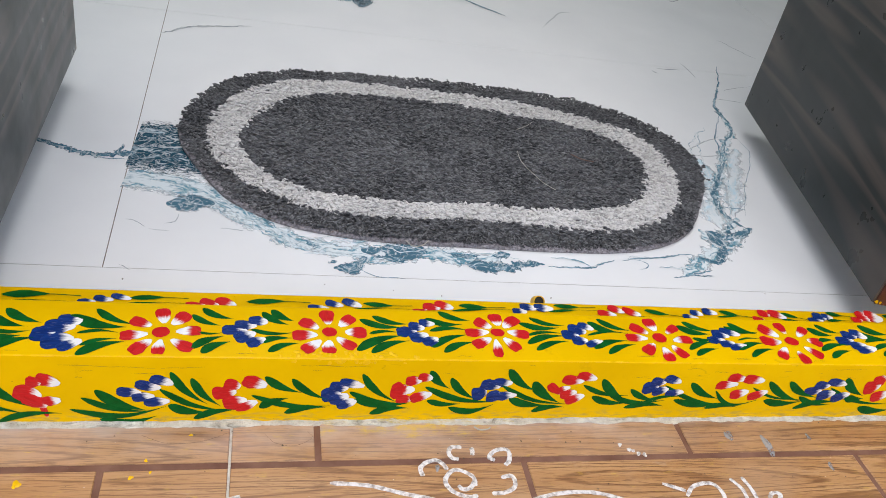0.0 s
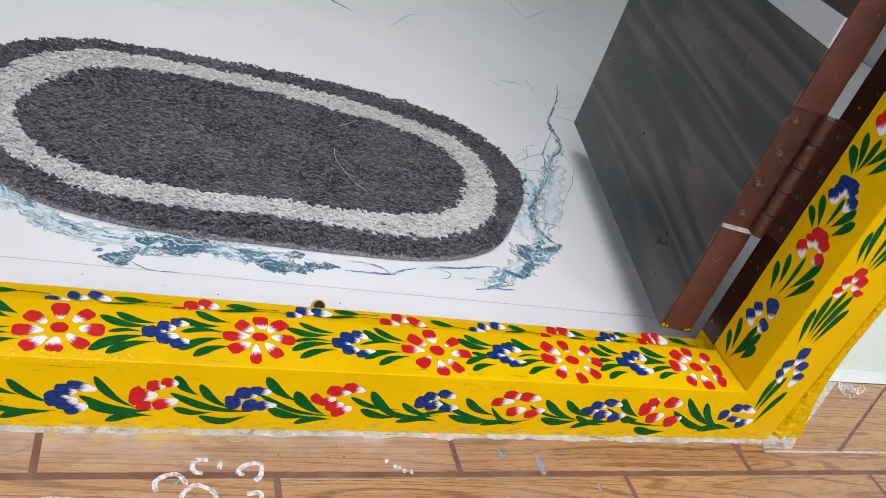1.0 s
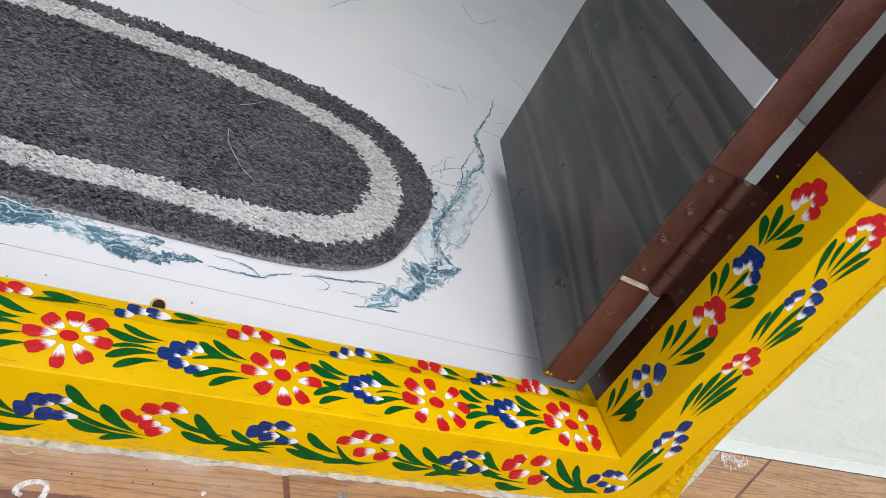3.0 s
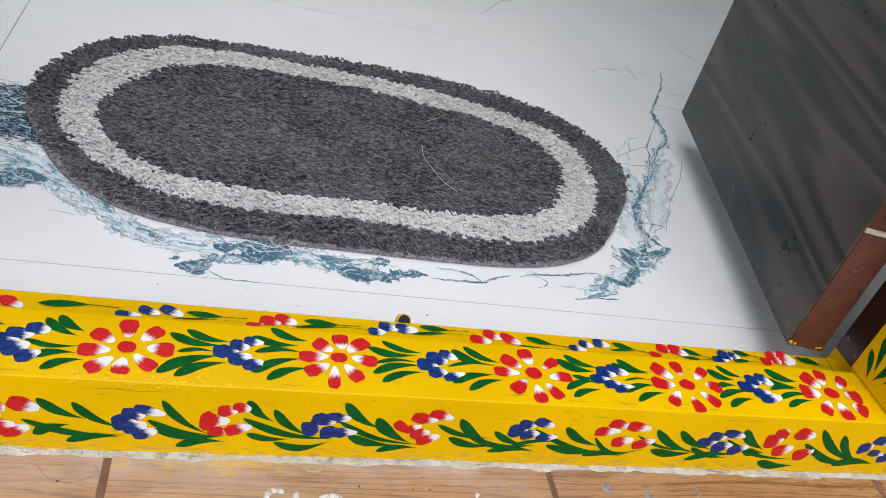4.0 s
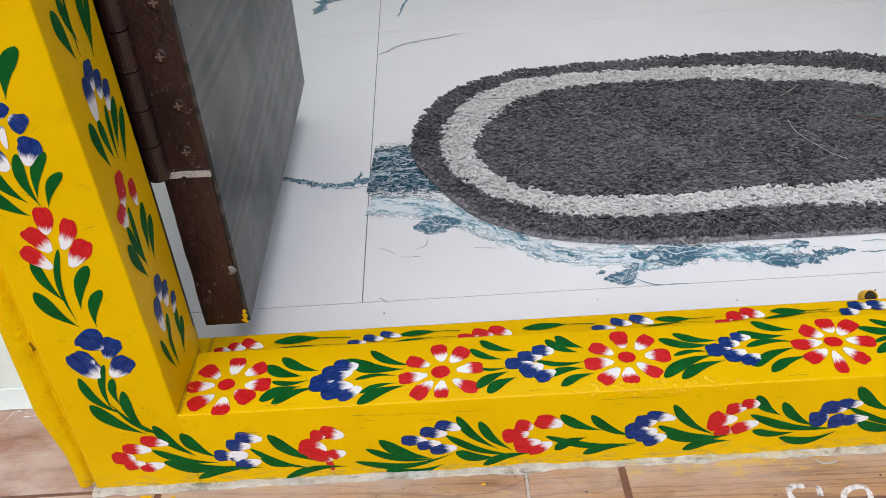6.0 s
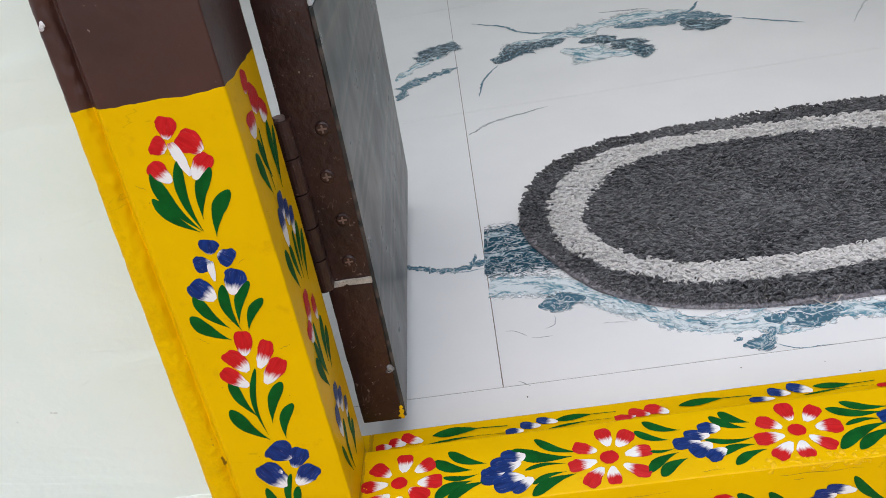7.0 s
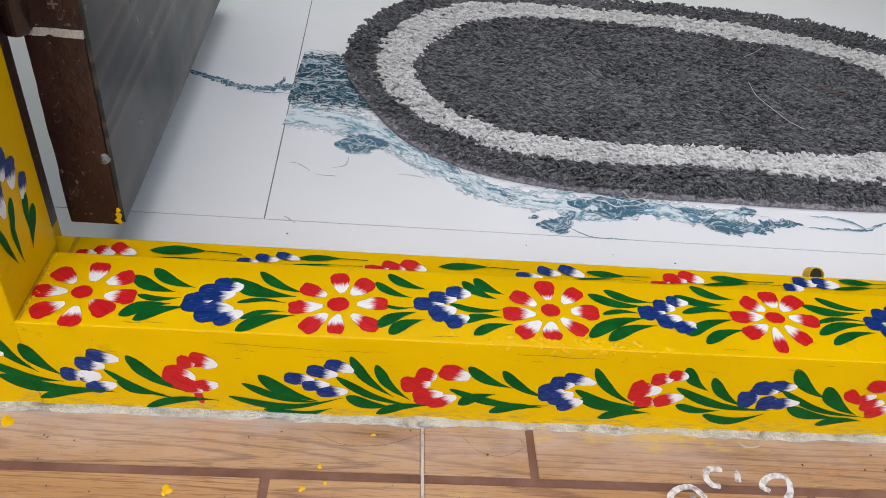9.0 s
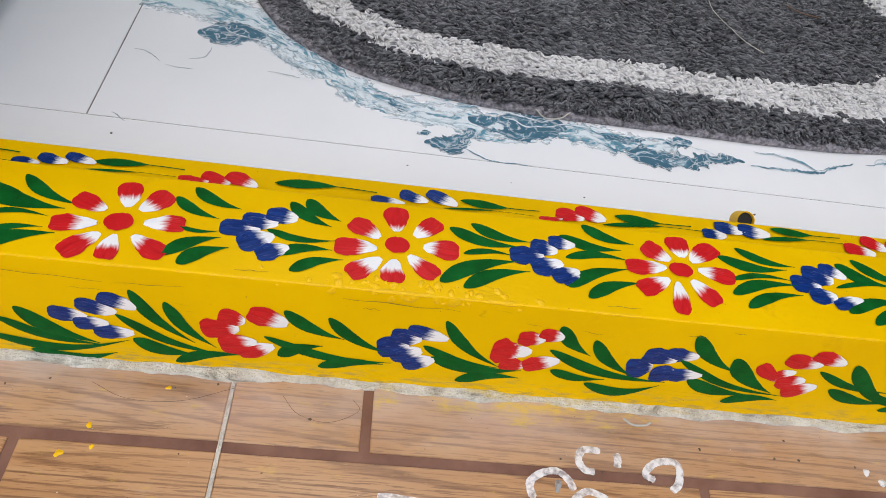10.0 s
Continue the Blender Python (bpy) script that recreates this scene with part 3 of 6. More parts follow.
def on_front(u, v, lift):
    return (u, Y_FRONT - lift, v)


def on_left_inner(u, v, lift):
    return (left_x(v) + lift, u, v)


def on_right_inner(u, v, lift):
    return (right_x(v) - lift, u, v)


def painted(name, place, marks, parent, label=""):
    """marks: rows of start, end, width, slot, shape, bend and white share, in metres on the surface."""
    verts, faces, slots, uvs = [], [], [], []
    for p, q, w, slot, shape, bend, white in marks:
        stroke(verts, faces, slots, uvs, place, p, q, w, slot, shape, bend, white)
    ob = mesh_object(name, verts, faces, [GREEN, RED, BLUE, DISC_RED], slots, uvs, True)
    return under(ob, parent, label)


def sprig(place, parent, leaves):
    """A spray of leaves: rows of fat end, tip and width in millimetres, and for a curved one its bend."""
    marks = []
    for u0, v0, u1, v1, w, *curve in leaves:
        bend = curve[0] if curve else (-0.09 if v0 > v1 else 0.09) * (0.3 if place in (on_rear, on_left_inner, on_right_inner) or parent is right_jamb else 1)
        marks.append(((u0 / 1000, v0 / 1000), (u1 / 1000, v1 / 1000), (0.92 if parent is right_jamb or place is on_rear else 1.12) * w / 1000, 0, "long_leaf" if place is on_rear else "leaf", bend, 0))
    painted("leaf_sprig", place, marks, parent, "green brush-painted leaves")


def petals(rows, slot, shape, fat):
    return [((u0 / 1000, v0 / 1000), (u1 / 1000, v1 / 1000), fat * w / 1000, slot, shape, brush.uniform(-0.04, 0.04), white) for u0, v0, u1, v1, w, white in rows]


def flower(x, y, wide, deep, rows):
    marks = petals(rows, RED_SLOT, "drop", 1.14)
    marks.append((((x - wide / 2) / 1000, y / 1000), ((x + wide / 2) / 1000, y / 1000), deep / 1000, DISC_SLOT, "disc", 0, 0))
    painted("flower", on_top, marks, sill, "red eight-petalled flower with white streaks")


def bud(place, parent, slot, rows):
    """A bud cluster: rows of coloured end, white end, width in millimetres and white share."""
    painted("flower_bud", place, petals(rows, slot, "blob", 1.22), parent, ("blue" if slot == BLUE_SLOT else "red") + " bud cluster with white tips")


flower(-387.5, 57.8, 10.9, 9.9, [(-384.2, 81.8, -384.6, 66.5, 10.6, 0.5), (-364.6, 73.7, -377, 65.7, 10.9, 0.35), (-359.3, 56.1, -375.5, 56.4, 11.4, 0.35), (-369.5, 42.5, -380.9, 52.2, 12, 0.05), (-387.7, 32.4, -387, 47.1, 10.5, 0.4), (-407.8, 40.1, -393.4, 49.2, 11, 0.3), (-412.5, 57.2, -394.8, 57.6, 9.2, 0.45), (-406.2, 73.8, -393.2, 64.6, 10.8, 0.25)])
flower(-252, 58.2, 12, 10.7, [(-253.4, 83.3, -250.6, 67.5, 10.3, 0.4), (-235.3, 78.8, -245.2, 66.1, 10.9, 0.35), (-225.1, 60.4, -241.8, 59.1, 9.5, 0.5), (-229.4, 41.2, -244.3, 51, 9.6, 0.3), (-251.9, 36.2, -251.5, 50.6, 8.8, 0.5), (-269.1, 37.1, -257.3, 50.4, 10.4, 0.3), (-278.3, 53.9, -260.3, 56.2, 9.8, 0.45), (-273, 70.9, -258.8, 64.5, 9.6, 0.25)])
flower(-134.1, 61.8, 11, 10, [(-135.1, 86, -134.4, 70.2, 11, 0.15), (-115.7, 79.9, -126.4, 68.1, 10.2, 0.35), (-106.5, 61.3, -122.5, 62.2, 11.7, 0.3), (-116.2, 45, -128.8, 56.1, 9.5, 0.35), (-135.2, 39.2, -134.9, 52.8, 10, 0.5), (-153.9, 41.1, -140.8, 52.5, 10, 0.5), (-161.2, 57.4, -143, 58.2, 10.4, 0.35), (-155.3, 73.6, -141.9, 65.1, 10.1, 0.3)])
flower(-2.7, 65, 11.5, 9.1, [(-1.3, 86.9, -0.1, 73.2, 11.5, 0.3), (17.9, 82.4, 3.5, 71.1, 10.7, 0.3), (23.1, 62.9, 5.8, 66, 9.9, 0.35), (10.5, 45.3, 1.2, 59, 10.1, 0.4), (-7.8, 37.6, -6.1, 57, 7.7, 0.45), (-25, 49.3, -9.7, 58.4, 9.7, 0.35), (-29.1, 64.4, -9.7, 65.6, 9.6, 0.35), (-18.3, 79.1, -6.8, 70.2, 11.1, 0.35)])
flower(137.3, 62.8, 12.5, 11, [(134.6, 86.2, 137, 71.1, 11.8, 0.35), (159.1, 77.4, 146, 68.2, 8.2, 0.15), (166.6, 61, 148.9, 59.7, 9.6, 0.35), (153.3, 40.3, 145.1, 53.8, 9.7, 0.25), (136.4, 35.3, 136.6, 51.6, 10, 0.4), (117.4, 44.1, 129.6, 55.3, 10.2, 0.15), (107.1, 62.3, 126.2, 61.7, 8.7, 0.4), (115.7, 76.8, 129.2, 67.7, 10.9, 0.2)])
flower(263.5, 61.5, 13.5, 10.2, [(261.3, 85.2, 263.1, 71.5, 10, 0.1), (286.9, 79.2, 273.5, 67.8, 8.8, 0.35), (294, 59.9, 280.2, 63.5, 10.8, 0.15), (283.8, 42.1, 272.3, 55, 10.1, 0.3), (263.9, 34.6, 262.8, 49.3, 9.9, 0.15), (242.4, 40.3, 253.2, 53.9, 9.4, 0.4), (233.3, 62.2, 252.7, 60.4, 11, 0.25), (239.9, 79.6, 254, 67.2, 11.8, 0.4)])
flower(399.5, 62.7, 14.3, 10.8, [(401.7, 87.4, 397.3, 71.4, 10.8, 0.3), (381.5, 81.9, 392.2, 68, 14.8, 0.3), (422.6, 81.3, 410.4, 68.8, 9.9, 0.3), (427.4, 58.9, 412.5, 62.8, 13.2, 0.2), (422.9, 43, 412, 51.4, 14.5, 0.25), (400.4, 35, 400.1, 52.7, 12.3, 0.4), (379.3, 40, 391.1, 53.5, 10.4, 0.35), (369.7, 63.8, 387.4, 61.1, 14.2, 0.4)])
bud(on_top, sill, BLUE_SLOT, [(-334.4, 55.1, -316.3, 53.8, 13.3, 0.3), (-327.5, 61.4, -308, 63.4, 13.8, 0.3), (-320.4, 67.8, -304.4, 68.3, 11.9, 0.3), (-326.8, 46.4, -306.6, 49.8, 14.8, 0.3), (-315.9, 40.8, -301.4, 48.5, 9.4, 0.4)])
bud(on_top, sill, BLUE_SLOT, [(-210.9, 61.6, -193.7, 62, 9.3, 0.3), (-202.5, 67.7, -186.7, 67.3, 9.5, 0.3), (-192.7, 72.2, -178.7, 71.5, 9.6, 0.3), (-200.7, 57.6, -190.2, 56.4, 8.9, 0.1), (-201.5, 52, -187.5, 59.6, 10.6, 0.35), (-193.1, 46.9, -180.2, 53.3, 8.7, 0.3)])
bud(on_top, sill, BLUE_SLOT, [(-83.3, 63.1, -67.5, 64.4, 10.2, 0.15), (-73.5, 70.4, -60.6, 68.7, 9.3, 0.3), (-64.6, 74.8, -51.9, 73.6, 7.6, 0.4), (-73.9, 56.8, -59.2, 61.1, 10, 0.35), (-60.5, 49.6, -52.2, 54.1, 5.9, 0.1), (-65.1, 52.3, -51.9, 57, 8.4, 0.3)])
bud(on_top, sill, BLUE_SLOT, [(51.1, 64.7, 66, 63.3, 9.9, 0.2), (58.6, 71.8, 73.9, 68.4, 11.4, 0.15), (68.7, 76.7, 81.4, 71.2, 7.7, 0.4), (57.9, 57.4, 71.8, 57.8, 9.4, 0.25), (68.8, 52.1, 84.5, 57.8, 6.6, 0.4)])
bud(on_top, sill, BLUE_SLOT, [(181.9, 61.1, 198.4, 61.1, 7.9, 0.3), (189.4, 69.7, 205.1, 66.9, 9.8, 0.3), (198.9, 74, 216.4, 68.6, 8.7, 0.35), (191.4, 56.1, 205.8, 58.4, 7.2, 0.25), (198.6, 51.5, 216.1, 55.8, 6.8, 0.4)])
bud(on_top, sill, BLUE_SLOT, [(311, 63.7, 329.1, 63.8, 10.1, 0.2), (321.3, 72.3, 336.9, 69.9, 9.7, 0.2), (331.7, 75.6, 346.4, 68.5, 10.8, 0.4), (321.4, 57.5, 338.6, 58.8, 9.7, 0.3), (324.8, 51.4, 346.3, 54.7, 9.2, 0.4)])
sprig(on_top, sill, [(-364.5, 72.7, -339.6, 61.6, 8.3), (-355.1, 79.2, -330.1, 65.7, 7.6), (-358.8, 57.9, -335.7, 57.6, 4.1), (-364.3, 42.5, -340.2, 52.5, 8.6), (-356.3, 39.4, -331.7, 50.6, 7.2)])
sprig(on_top, sill, [(-313.1, 73.9, -275.2, 62.8, 9.9), (-297.4, 81.1, -270.9, 65.8, 6.1), (-306, 55.9, -280, 57.1, 3.2), (-302.3, 43.9, -280.3, 50.8, 4), (-303.4, 35.1, -274.6, 48.1, 7.8)])
sprig(on_top, sill, [(-232.5, 77.3, -212, 66.4, 5.7), (-225.8, 84.5, -203.6, 73.8, 6.4), (-227.9, 59.4, -210.1, 59, 2.5), (-230.9, 42.3, -209.3, 55.2, 7), (-223.9, 38.2, -204.9, 49.7, 7.5)])
sprig(on_top, sill, [(-183.2, 81.9, -163.4, 68.7, 6.8), (-176.3, 84.7, -159.7, 72.9, 7.3), (-191, 62.9, -160.6, 60.4, 4.2), (-186.2, 49.1, -162, 54.3, 5.8), (-178.5, 40.3, -156.9, 49.3, 5.9)])
sprig(on_top, sill, [(-110.6, 76.5, -77.9, 68.8, 7), (-100.5, 80.6, -73.3, 72.5, 6.3), (-104.5, 61, -81.9, 62.7, 3.5), (-115.1, 42.8, -79.3, 59.4, 8.2), (-104.8, 40.6, -74.8, 53.8, 7.1)])
sprig(on_top, sill, [(-58.8, 79.2, -29.8, 73.7, 6.5), (-47.3, 87.7, -23, 78.4, 6.8), (-57.4, 65.3, -27.2, 67.3, 4.8), (-58.1, 47.3, -28.1, 61.7, 6.7), (-49.7, 42.1, -23.8, 53.7, 6.5)])
sprig(on_top, sill, [(28.3, 83.5, 56.4, 74.9, 5.7), (17.9, 76.6, 51.6, 72.4, 6.7), (20.9, 62.2, 52.4, 65.3, 3.5), (19.5, 53.3, 53.7, 62.6, 6.4), (24.8, 45.8, 54.7, 56.6, 5.9)])
sprig(on_top, sill, [(78.5, 79.8, 102.3, 68.4, 8.3), (88, 83.9, 112.9, 70.7, 6.7), (73.4, 63.9, 110.2, 67.1, 3), (74.4, 48.9, 106.6, 58.4, 6.4), (84.9, 43, 112.4, 54.2, 5.7)])
sprig(on_top, sill, [(166.8, 83.1, 191.9, 72.8, 6.8), (159.1, 77.5, 187.2, 68.6, 8.5), (168, 62.9, 186.7, 62.4, 4.6), (159.3, 49.5, 186.5, 59, 5.6), (162.9, 42.6, 186.4, 50.7, 5.5)])
sprig(on_top, sill, [(204.9, 78.3, 235.3, 72.2, 5.9), (211, 82.7, 233.7, 70.2, 7.4), (210.5, 61.5, 234, 63.6, 1.9), (206.5, 50.2, 234.7, 58.7, 5.9), (214.2, 42.1, 240.6, 51.6, 5.3)])
sprig(on_top, sill, [(300.1, 83.9, 319.7, 73.4, 6.5), (289.2, 78.6, 310.6, 70, 8.2), (291.2, 62.2, 308.8, 64, 5), (287.6, 50.9, 319.6, 58.6, 5.8), (292.8, 41.9, 318, 51, 5.8)])
sprig(on_top, sill, [(334.8, 76.2, 367.8, 66.5, 8.9), (346.1, 83.8, 371.7, 72.7, 9.5), (340, 62.6, 368.1, 63.6, 3.8), (343.7, 53.2, 376.9, 59.5, 5.2), (347.8, 45.1, 375, 53.2, 5.3)])
bud(on_rear, sill, RED_SLOT, [(-408.9, 104.4, -397.4, 105.5, 6.5, 0.4), (-399.3, 110, -387, 105.8, 7.2, 0.5), (-390.1, 113.8, -375, 106.1, 7.9, 0.4)])
bud(on_rear, sill, BLUE_SLOT, [(-316.2, 105.2, -303.3, 104.9, 5.5, 0.3), (-305.4, 110.6, -291.2, 107.6, 6, 0.35), (-293.6, 113.5, -278.9, 109.4, 5.6, 0.4)])
bud(on_rear, sill, RED_SLOT, [(-239.9, 105.5, -225.4, 105.4, 5.2, 0.1), (-229.3, 110.1, -215.4, 105.3, 6.9, 0.15), (-218.1, 111.6, -202.4, 104.9, 8.1, 0.3)])
bud(on_rear, sill, BLUE_SLOT, [(-147.6, 106.3, -130.7, 105.2, 4.6, 0.4), (-133.3, 112.8, -119.1, 108.2, 6.9, 0.35), (-119.6, 115.2, -104.3, 107.9, 7.8, 0.4)])
bud(on_rear, sill, RED_SLOT, [(-62.9, 105.4, -50.4, 106.7, 3.2, 0.1), (-53.7, 110.8, -38.9, 108.6, 8.3, 0.2), (-43.2, 114.2, -27.5, 109.2, 9, 0.35)])
bud(on_rear, sill, BLUE_SLOT, [(23.9, 108, 37, 107.7, 7.3, 0.4), (32.1, 114.9, 48.3, 111.8, 7.8, 0.4), (44.8, 114.5, 62.1, 112, 8.8, 0.45)])
bud(on_rear, sill, RED_SLOT, [(102.7, 109.4, 119.5, 106.2, 8.4, 0.35), (114.7, 117.1, 128.9, 109.9, 7.9, 0.35), (128.1, 115, 143.5, 106.8, 8.5, 0.3)])
bud(on_rear, sill, BLUE_SLOT, [(184.8, 107.5, 199.8, 105.3, 5.7, 0.5), (195, 113.9, 206.9, 110, 7.1, 0.4), (208, 115.6, 222.4, 112.2, 8, 0.4)])
bud(on_rear, sill, RED_SLOT, [(256.7, 107.6, 268.1, 105.9, 5.4, 0), (266.5, 116.4, 277.8, 112.3, 9.2, 0.1), (277.3, 116.4, 293.6, 108.5, 10.1, 0.35)])
bud(on_rear, sill, BLUE_SLOT, [(316.4, 106.7, 332.7, 106.9, 6.9, 0.3), (324.3, 112.7, 338.2, 109.8, 10.6, 0.2), (334.7, 113.2, 345.8, 110.6, 8.1, 0.4)])
bud(on_rear, sill, RED_SLOT, [(366.3, 109.4, 378, 109, 8.1, 0.1), (374.6, 115, 395.2, 112.2, 13.5, 0.5), (386.2, 118, 402.5, 110.2, 15.2, 0.5)])
sprig(on_rear, sill, [(-368, 110.9, -314.3, 111.4, 9.2), (-371.8, 103, -313.6, 104.4, 2.1)])
sprig(on_rear, sill, [(-280.7, 110.6, -238, 111.8, 6.6), (-285.8, 103.6, -241.2, 106, 2.2)])
sprig(on_rear, sill, [(-194.6, 110, -144.8, 110.9, 7.4), (-102.7, 112.1, -62.1, 110.6, 6.7), (-112.1, 104.8, -64.9, 106.3, 1.8)])
sprig(on_rear, sill, [(-22.2, 113.4, 18.6, 111.9, 7.4), (-29.6, 105.9, 24.7, 109.1, 3.7), (63.6, 117, 102.7, 115.8, 6.6), (56.6, 108.2, 102.8, 111.6, 3.8)])
sprig(on_rear, sill, [(149.4, 114.2, 185.4, 106.9, 7.3), (139.7, 105.4, 184.5, 104.6, 1.8)])
sprig(on_rear, sill, [(225.4, 115.9, 256.5, 108.3, 7.1), (220.3, 107.7, 256.5, 108.3, 2.7), (290.7, 115.6, 317.9, 106.7, 6.5), (287.1, 106.6, 317.2, 105.6, 3.8), (341.9, 118.1, 368.8, 113, 7), (337, 106.4, 364.7, 106.8, 4.6)])
sprig(on_rear, sill, [(406.2, 117.1, 429.1, 106.6, 6.4), (413.2, 116.3, 439.3, 106.7, 7.2)])
bud(on_front, sill, RED_SLOT, [(-463.4, 30.2, -448.7, 30.1, 10.4, 0.2), (-454.2, 39.7, -436.6, 36.8, 8.6, 0.45), (-441.2, 46.3, -424.5, 41.6, 8.5, 0.35), (-457.5, 22.3, -443.7, 24.2, 8.3, 0.4), (-447.9, 19.4, -431.7, 22.8, 7.7, 0.5)])
bud(on_front, sill, BLUE_SLOT, [(-389.7, 25.2, -377.4, 27.8, 9.2, 0.8), (-398.7, 28.6, -386.3, 26.5, 9.7, 0.3), (-389.3, 38.2, -374.1, 35, 9.5, 0.35), (-382.1, 45.2, -365.8, 41, 8.9, 0.4), (-386.9, 16.8, -370.3, 20.8, 8.4, 0.4)])
bud(on_front, sill, RED_SLOT, [(-327.9, 17.9, -325.4, 6.7, 3.9, 0), (-344.4, 32, -327.2, 27.6, 14.4, 0.3), (-335.7, 41.5, -326.3, 40.6, 9.3, 0.1), (-329, 46.3, -314.7, 39.6, 10.2, 0.4), (-338.4, 27.4, -324.6, 17.9, 11.5, 0.1), (-327.5, 22.8, -315.5, 24.2, 8.4, 0.4)])
bud(on_front, sill, BLUE_SLOT, [(-279.4, 32.5, -262.9, 30.9, 8.6, 0.35), (-266.9, 40, -250.2, 35.9, 8.5, 0.35), (-257, 45.7, -241.6, 39.8, 8.3, 0.4), (-269.5, 25.8, -254.5, 28, 8.3, 0.4), (-261.9, 21.7, -244.4, 22.8, 8.7, 0.35)])
bud(on_front, sill, RED_SLOT, [(-215.5, 30.7, -198.8, 32.2, 11.7, 0.2), (-207.5, 40.2, -196.1, 37.8, 10.5, 0.15), (-194.6, 44.2, -177.9, 38.5, 11.3, 0.35), (-207.9, 20, -191.2, 23.6, 13, 0.3), (-199.5, 14.5, -183.8, 22.5, 9.2, 0.35)])
bud(on_front, sill, BLUE_SLOT, [(-138, 28.1, -123.6, 30.3, 13.6, 0.2), (-132.7, 37.9, -118.8, 36.6, 10.9, 0.25), (-125.8, 43.3, -107.2, 38.4, 8.3, 0.45), (-131.9, 23.2, -117.8, 28.8, 11.2, 0.35), (-125.6, 17, -111.3, 23.2, 9.7, 0.4)])
bud(on_front, sill, RED_SLOT, [(-86.7, 33.5, -73, 33.2, 15.8, 0.2), (-81.3, 24.9, -69.5, 24.2, 9.3, 0.1), (-77.7, 34.8, -68.4, 35.1, 8.1, 0.7), (-76.6, 44.1, -64.4, 44.8, 9.2, 0.3), (-67.8, 48.7, -56.5, 47.1, 8.3, 0.3), (-70.3, 24.1, -54.4, 30.8, 9.5, 0.4)])
bud(on_front, sill, BLUE_SLOT, [(-22.4, 29.4, -10.7, 32.4, 13.4, 0.05), (-17.4, 40.9, -1.1, 38.6, 10.7, 0.2), (-8, 43.5, 7.9, 42.4, 8.7, 0.3), (-10.1, 26.3, 5, 28.6, 11.1, 0.2), (-2.9, 27.4, 14.5, 29.5, 8.8, 0.4)])
bud(on_front, sill, RED_SLOT, [(38.7, 41.4, 51.4, 30.2, 6.9, 0), (48.4, 33.3, 57.2, 38.2, 6.5, 0.5), (50.9, 29.2, 64.5, 32.4, 9.6, 0.3), (57.1, 21.8, 72.1, 28.7, 9.9, 0.35), (48.4, 47.6, 66.9, 44.8, 9.2, 0.3), (59.8, 51.8, 77.1, 47, 8.2, 0.35)])
bud(on_front, sill, BLUE_SLOT, [(120.7, 37.1, 134.7, 38.3, 11.9, 0.1), (126.1, 45.6, 139.6, 43.6, 8.9, 0.2), (137, 48.8, 153.3, 43.8, 8.2, 0.3), (130.8, 31.9, 144.6, 36.3, 9.2, 0.3), (143.4, 30.9, 159.8, 32.7, 7.6, 0.35)])
bud(on_front, sill, RED_SLOT, [(187, 39.7, 207.1, 42, 8.8, 0.45), (194.9, 50.2, 212.5, 47.3, 8.6, 0.3), (210, 49.4, 230.6, 45.9, 9.2, 0.35), (204.9, 29.1, 221.2, 33.5, 10, 0.4), (223.1, 25.9, 239.6, 33.7, 9.5, 0.3)])
bud(on_front, sill, BLUE_SLOT, [(275.8, 32.9, 293.1, 34.1, 10.1, 0.2), (283.1, 41.7, 298.6, 40.8, 9.5, 0.2), (293.9, 46.2, 314.8, 42.1, 8.1, 0.3), (291.6, 27.4, 308.6, 32, 11.1, 0.3), (307.9, 24, 324.3, 30.9, 10.2, 0.3)])
bud(on_front, sill, RED_SLOT, [(335.2, 37.3, 350.8, 41.6, 15.6, 0.2), (343.5, 44.2, 349.5, 52.6, 13.2, 0.1), (348.6, 26, 365.9, 31.6, 12.3, 0.35), (358.1, 50.3, 377.8, 45.9, 12.1, 0.3), (371, 21.4, 387.4, 29.7, 13.2, 0.2)])
bud(on_front, sill, BLUE_SLOT, [(428.6, 33.2, 442.1, 36.9, 12.2, 0.15), (437.8, 46.4, 457.1, 40.8, 9.1, 0.3), (448.8, 48.1, 469.6, 39.1, 7.4, 0.5), (442.5, 30, 459, 27.1, 7.3, 0.3), (456.3, 21.5, 474.4, 28.5, 10.2, 0.4)])
sprig(on_front, sill, [(-429.9, 58.7, -409.7, 28.4, 7.5), (-415.1, 50.2, -397.5, 26.3, 8.9), (-436.4, 36.1, -398.2, 21.5, 6.4), (-431.8, 24.5, -386.1, 16.8, 9.9), (-413.8, 6.9, -371.1, 14.2, 6.3)])
sprig(on_front, sill, [(-362, 44.5, -332.8, 16.6, 8.3), (-375.2, 32.6, -338.2, 10.3, 4.7), (-370, 23.2, -346.1, 13.9, 6.9), (-357, 2.4, -316.2, 10.6, 5.9)])
sprig(on_front, sill, [(-293.4, 33.4, -260.6, 13.2, 8.9), (-302.6, 26, -258.8, 12.3, 6), (-310.5, 14.4, -247, 17.4, 5.7, -0.13), (-291.7, 4.1, -253.6, 7.5, 7.3, -0.13)])
sprig(on_front, sill, [(-243.5, 51.6, -218.6, 19.5, 6.6), (-251, 34.7, -206.3, 12.3, 5.7), (-229.7, 45.9, -209.4, 17.5, 6.5), (-245.6, 18.3, -219.2, 11.1, 8.8), (-228.2, 4.4, -198.1, 13.5, 6.6)])
sprig(on_front, sill, [(-179.4, 47.5, -152.8, 31.5, 7.2), (-160.3, 45.6, -132.7, 24.3, 6.5), (-188.1, 28.5, -130.6, 17.5, 5.9), (-182.1, 15.7, -162.1, 25.6, 7.7), (-163.7, 10.1, -134.1, 15.8, 7.1)])
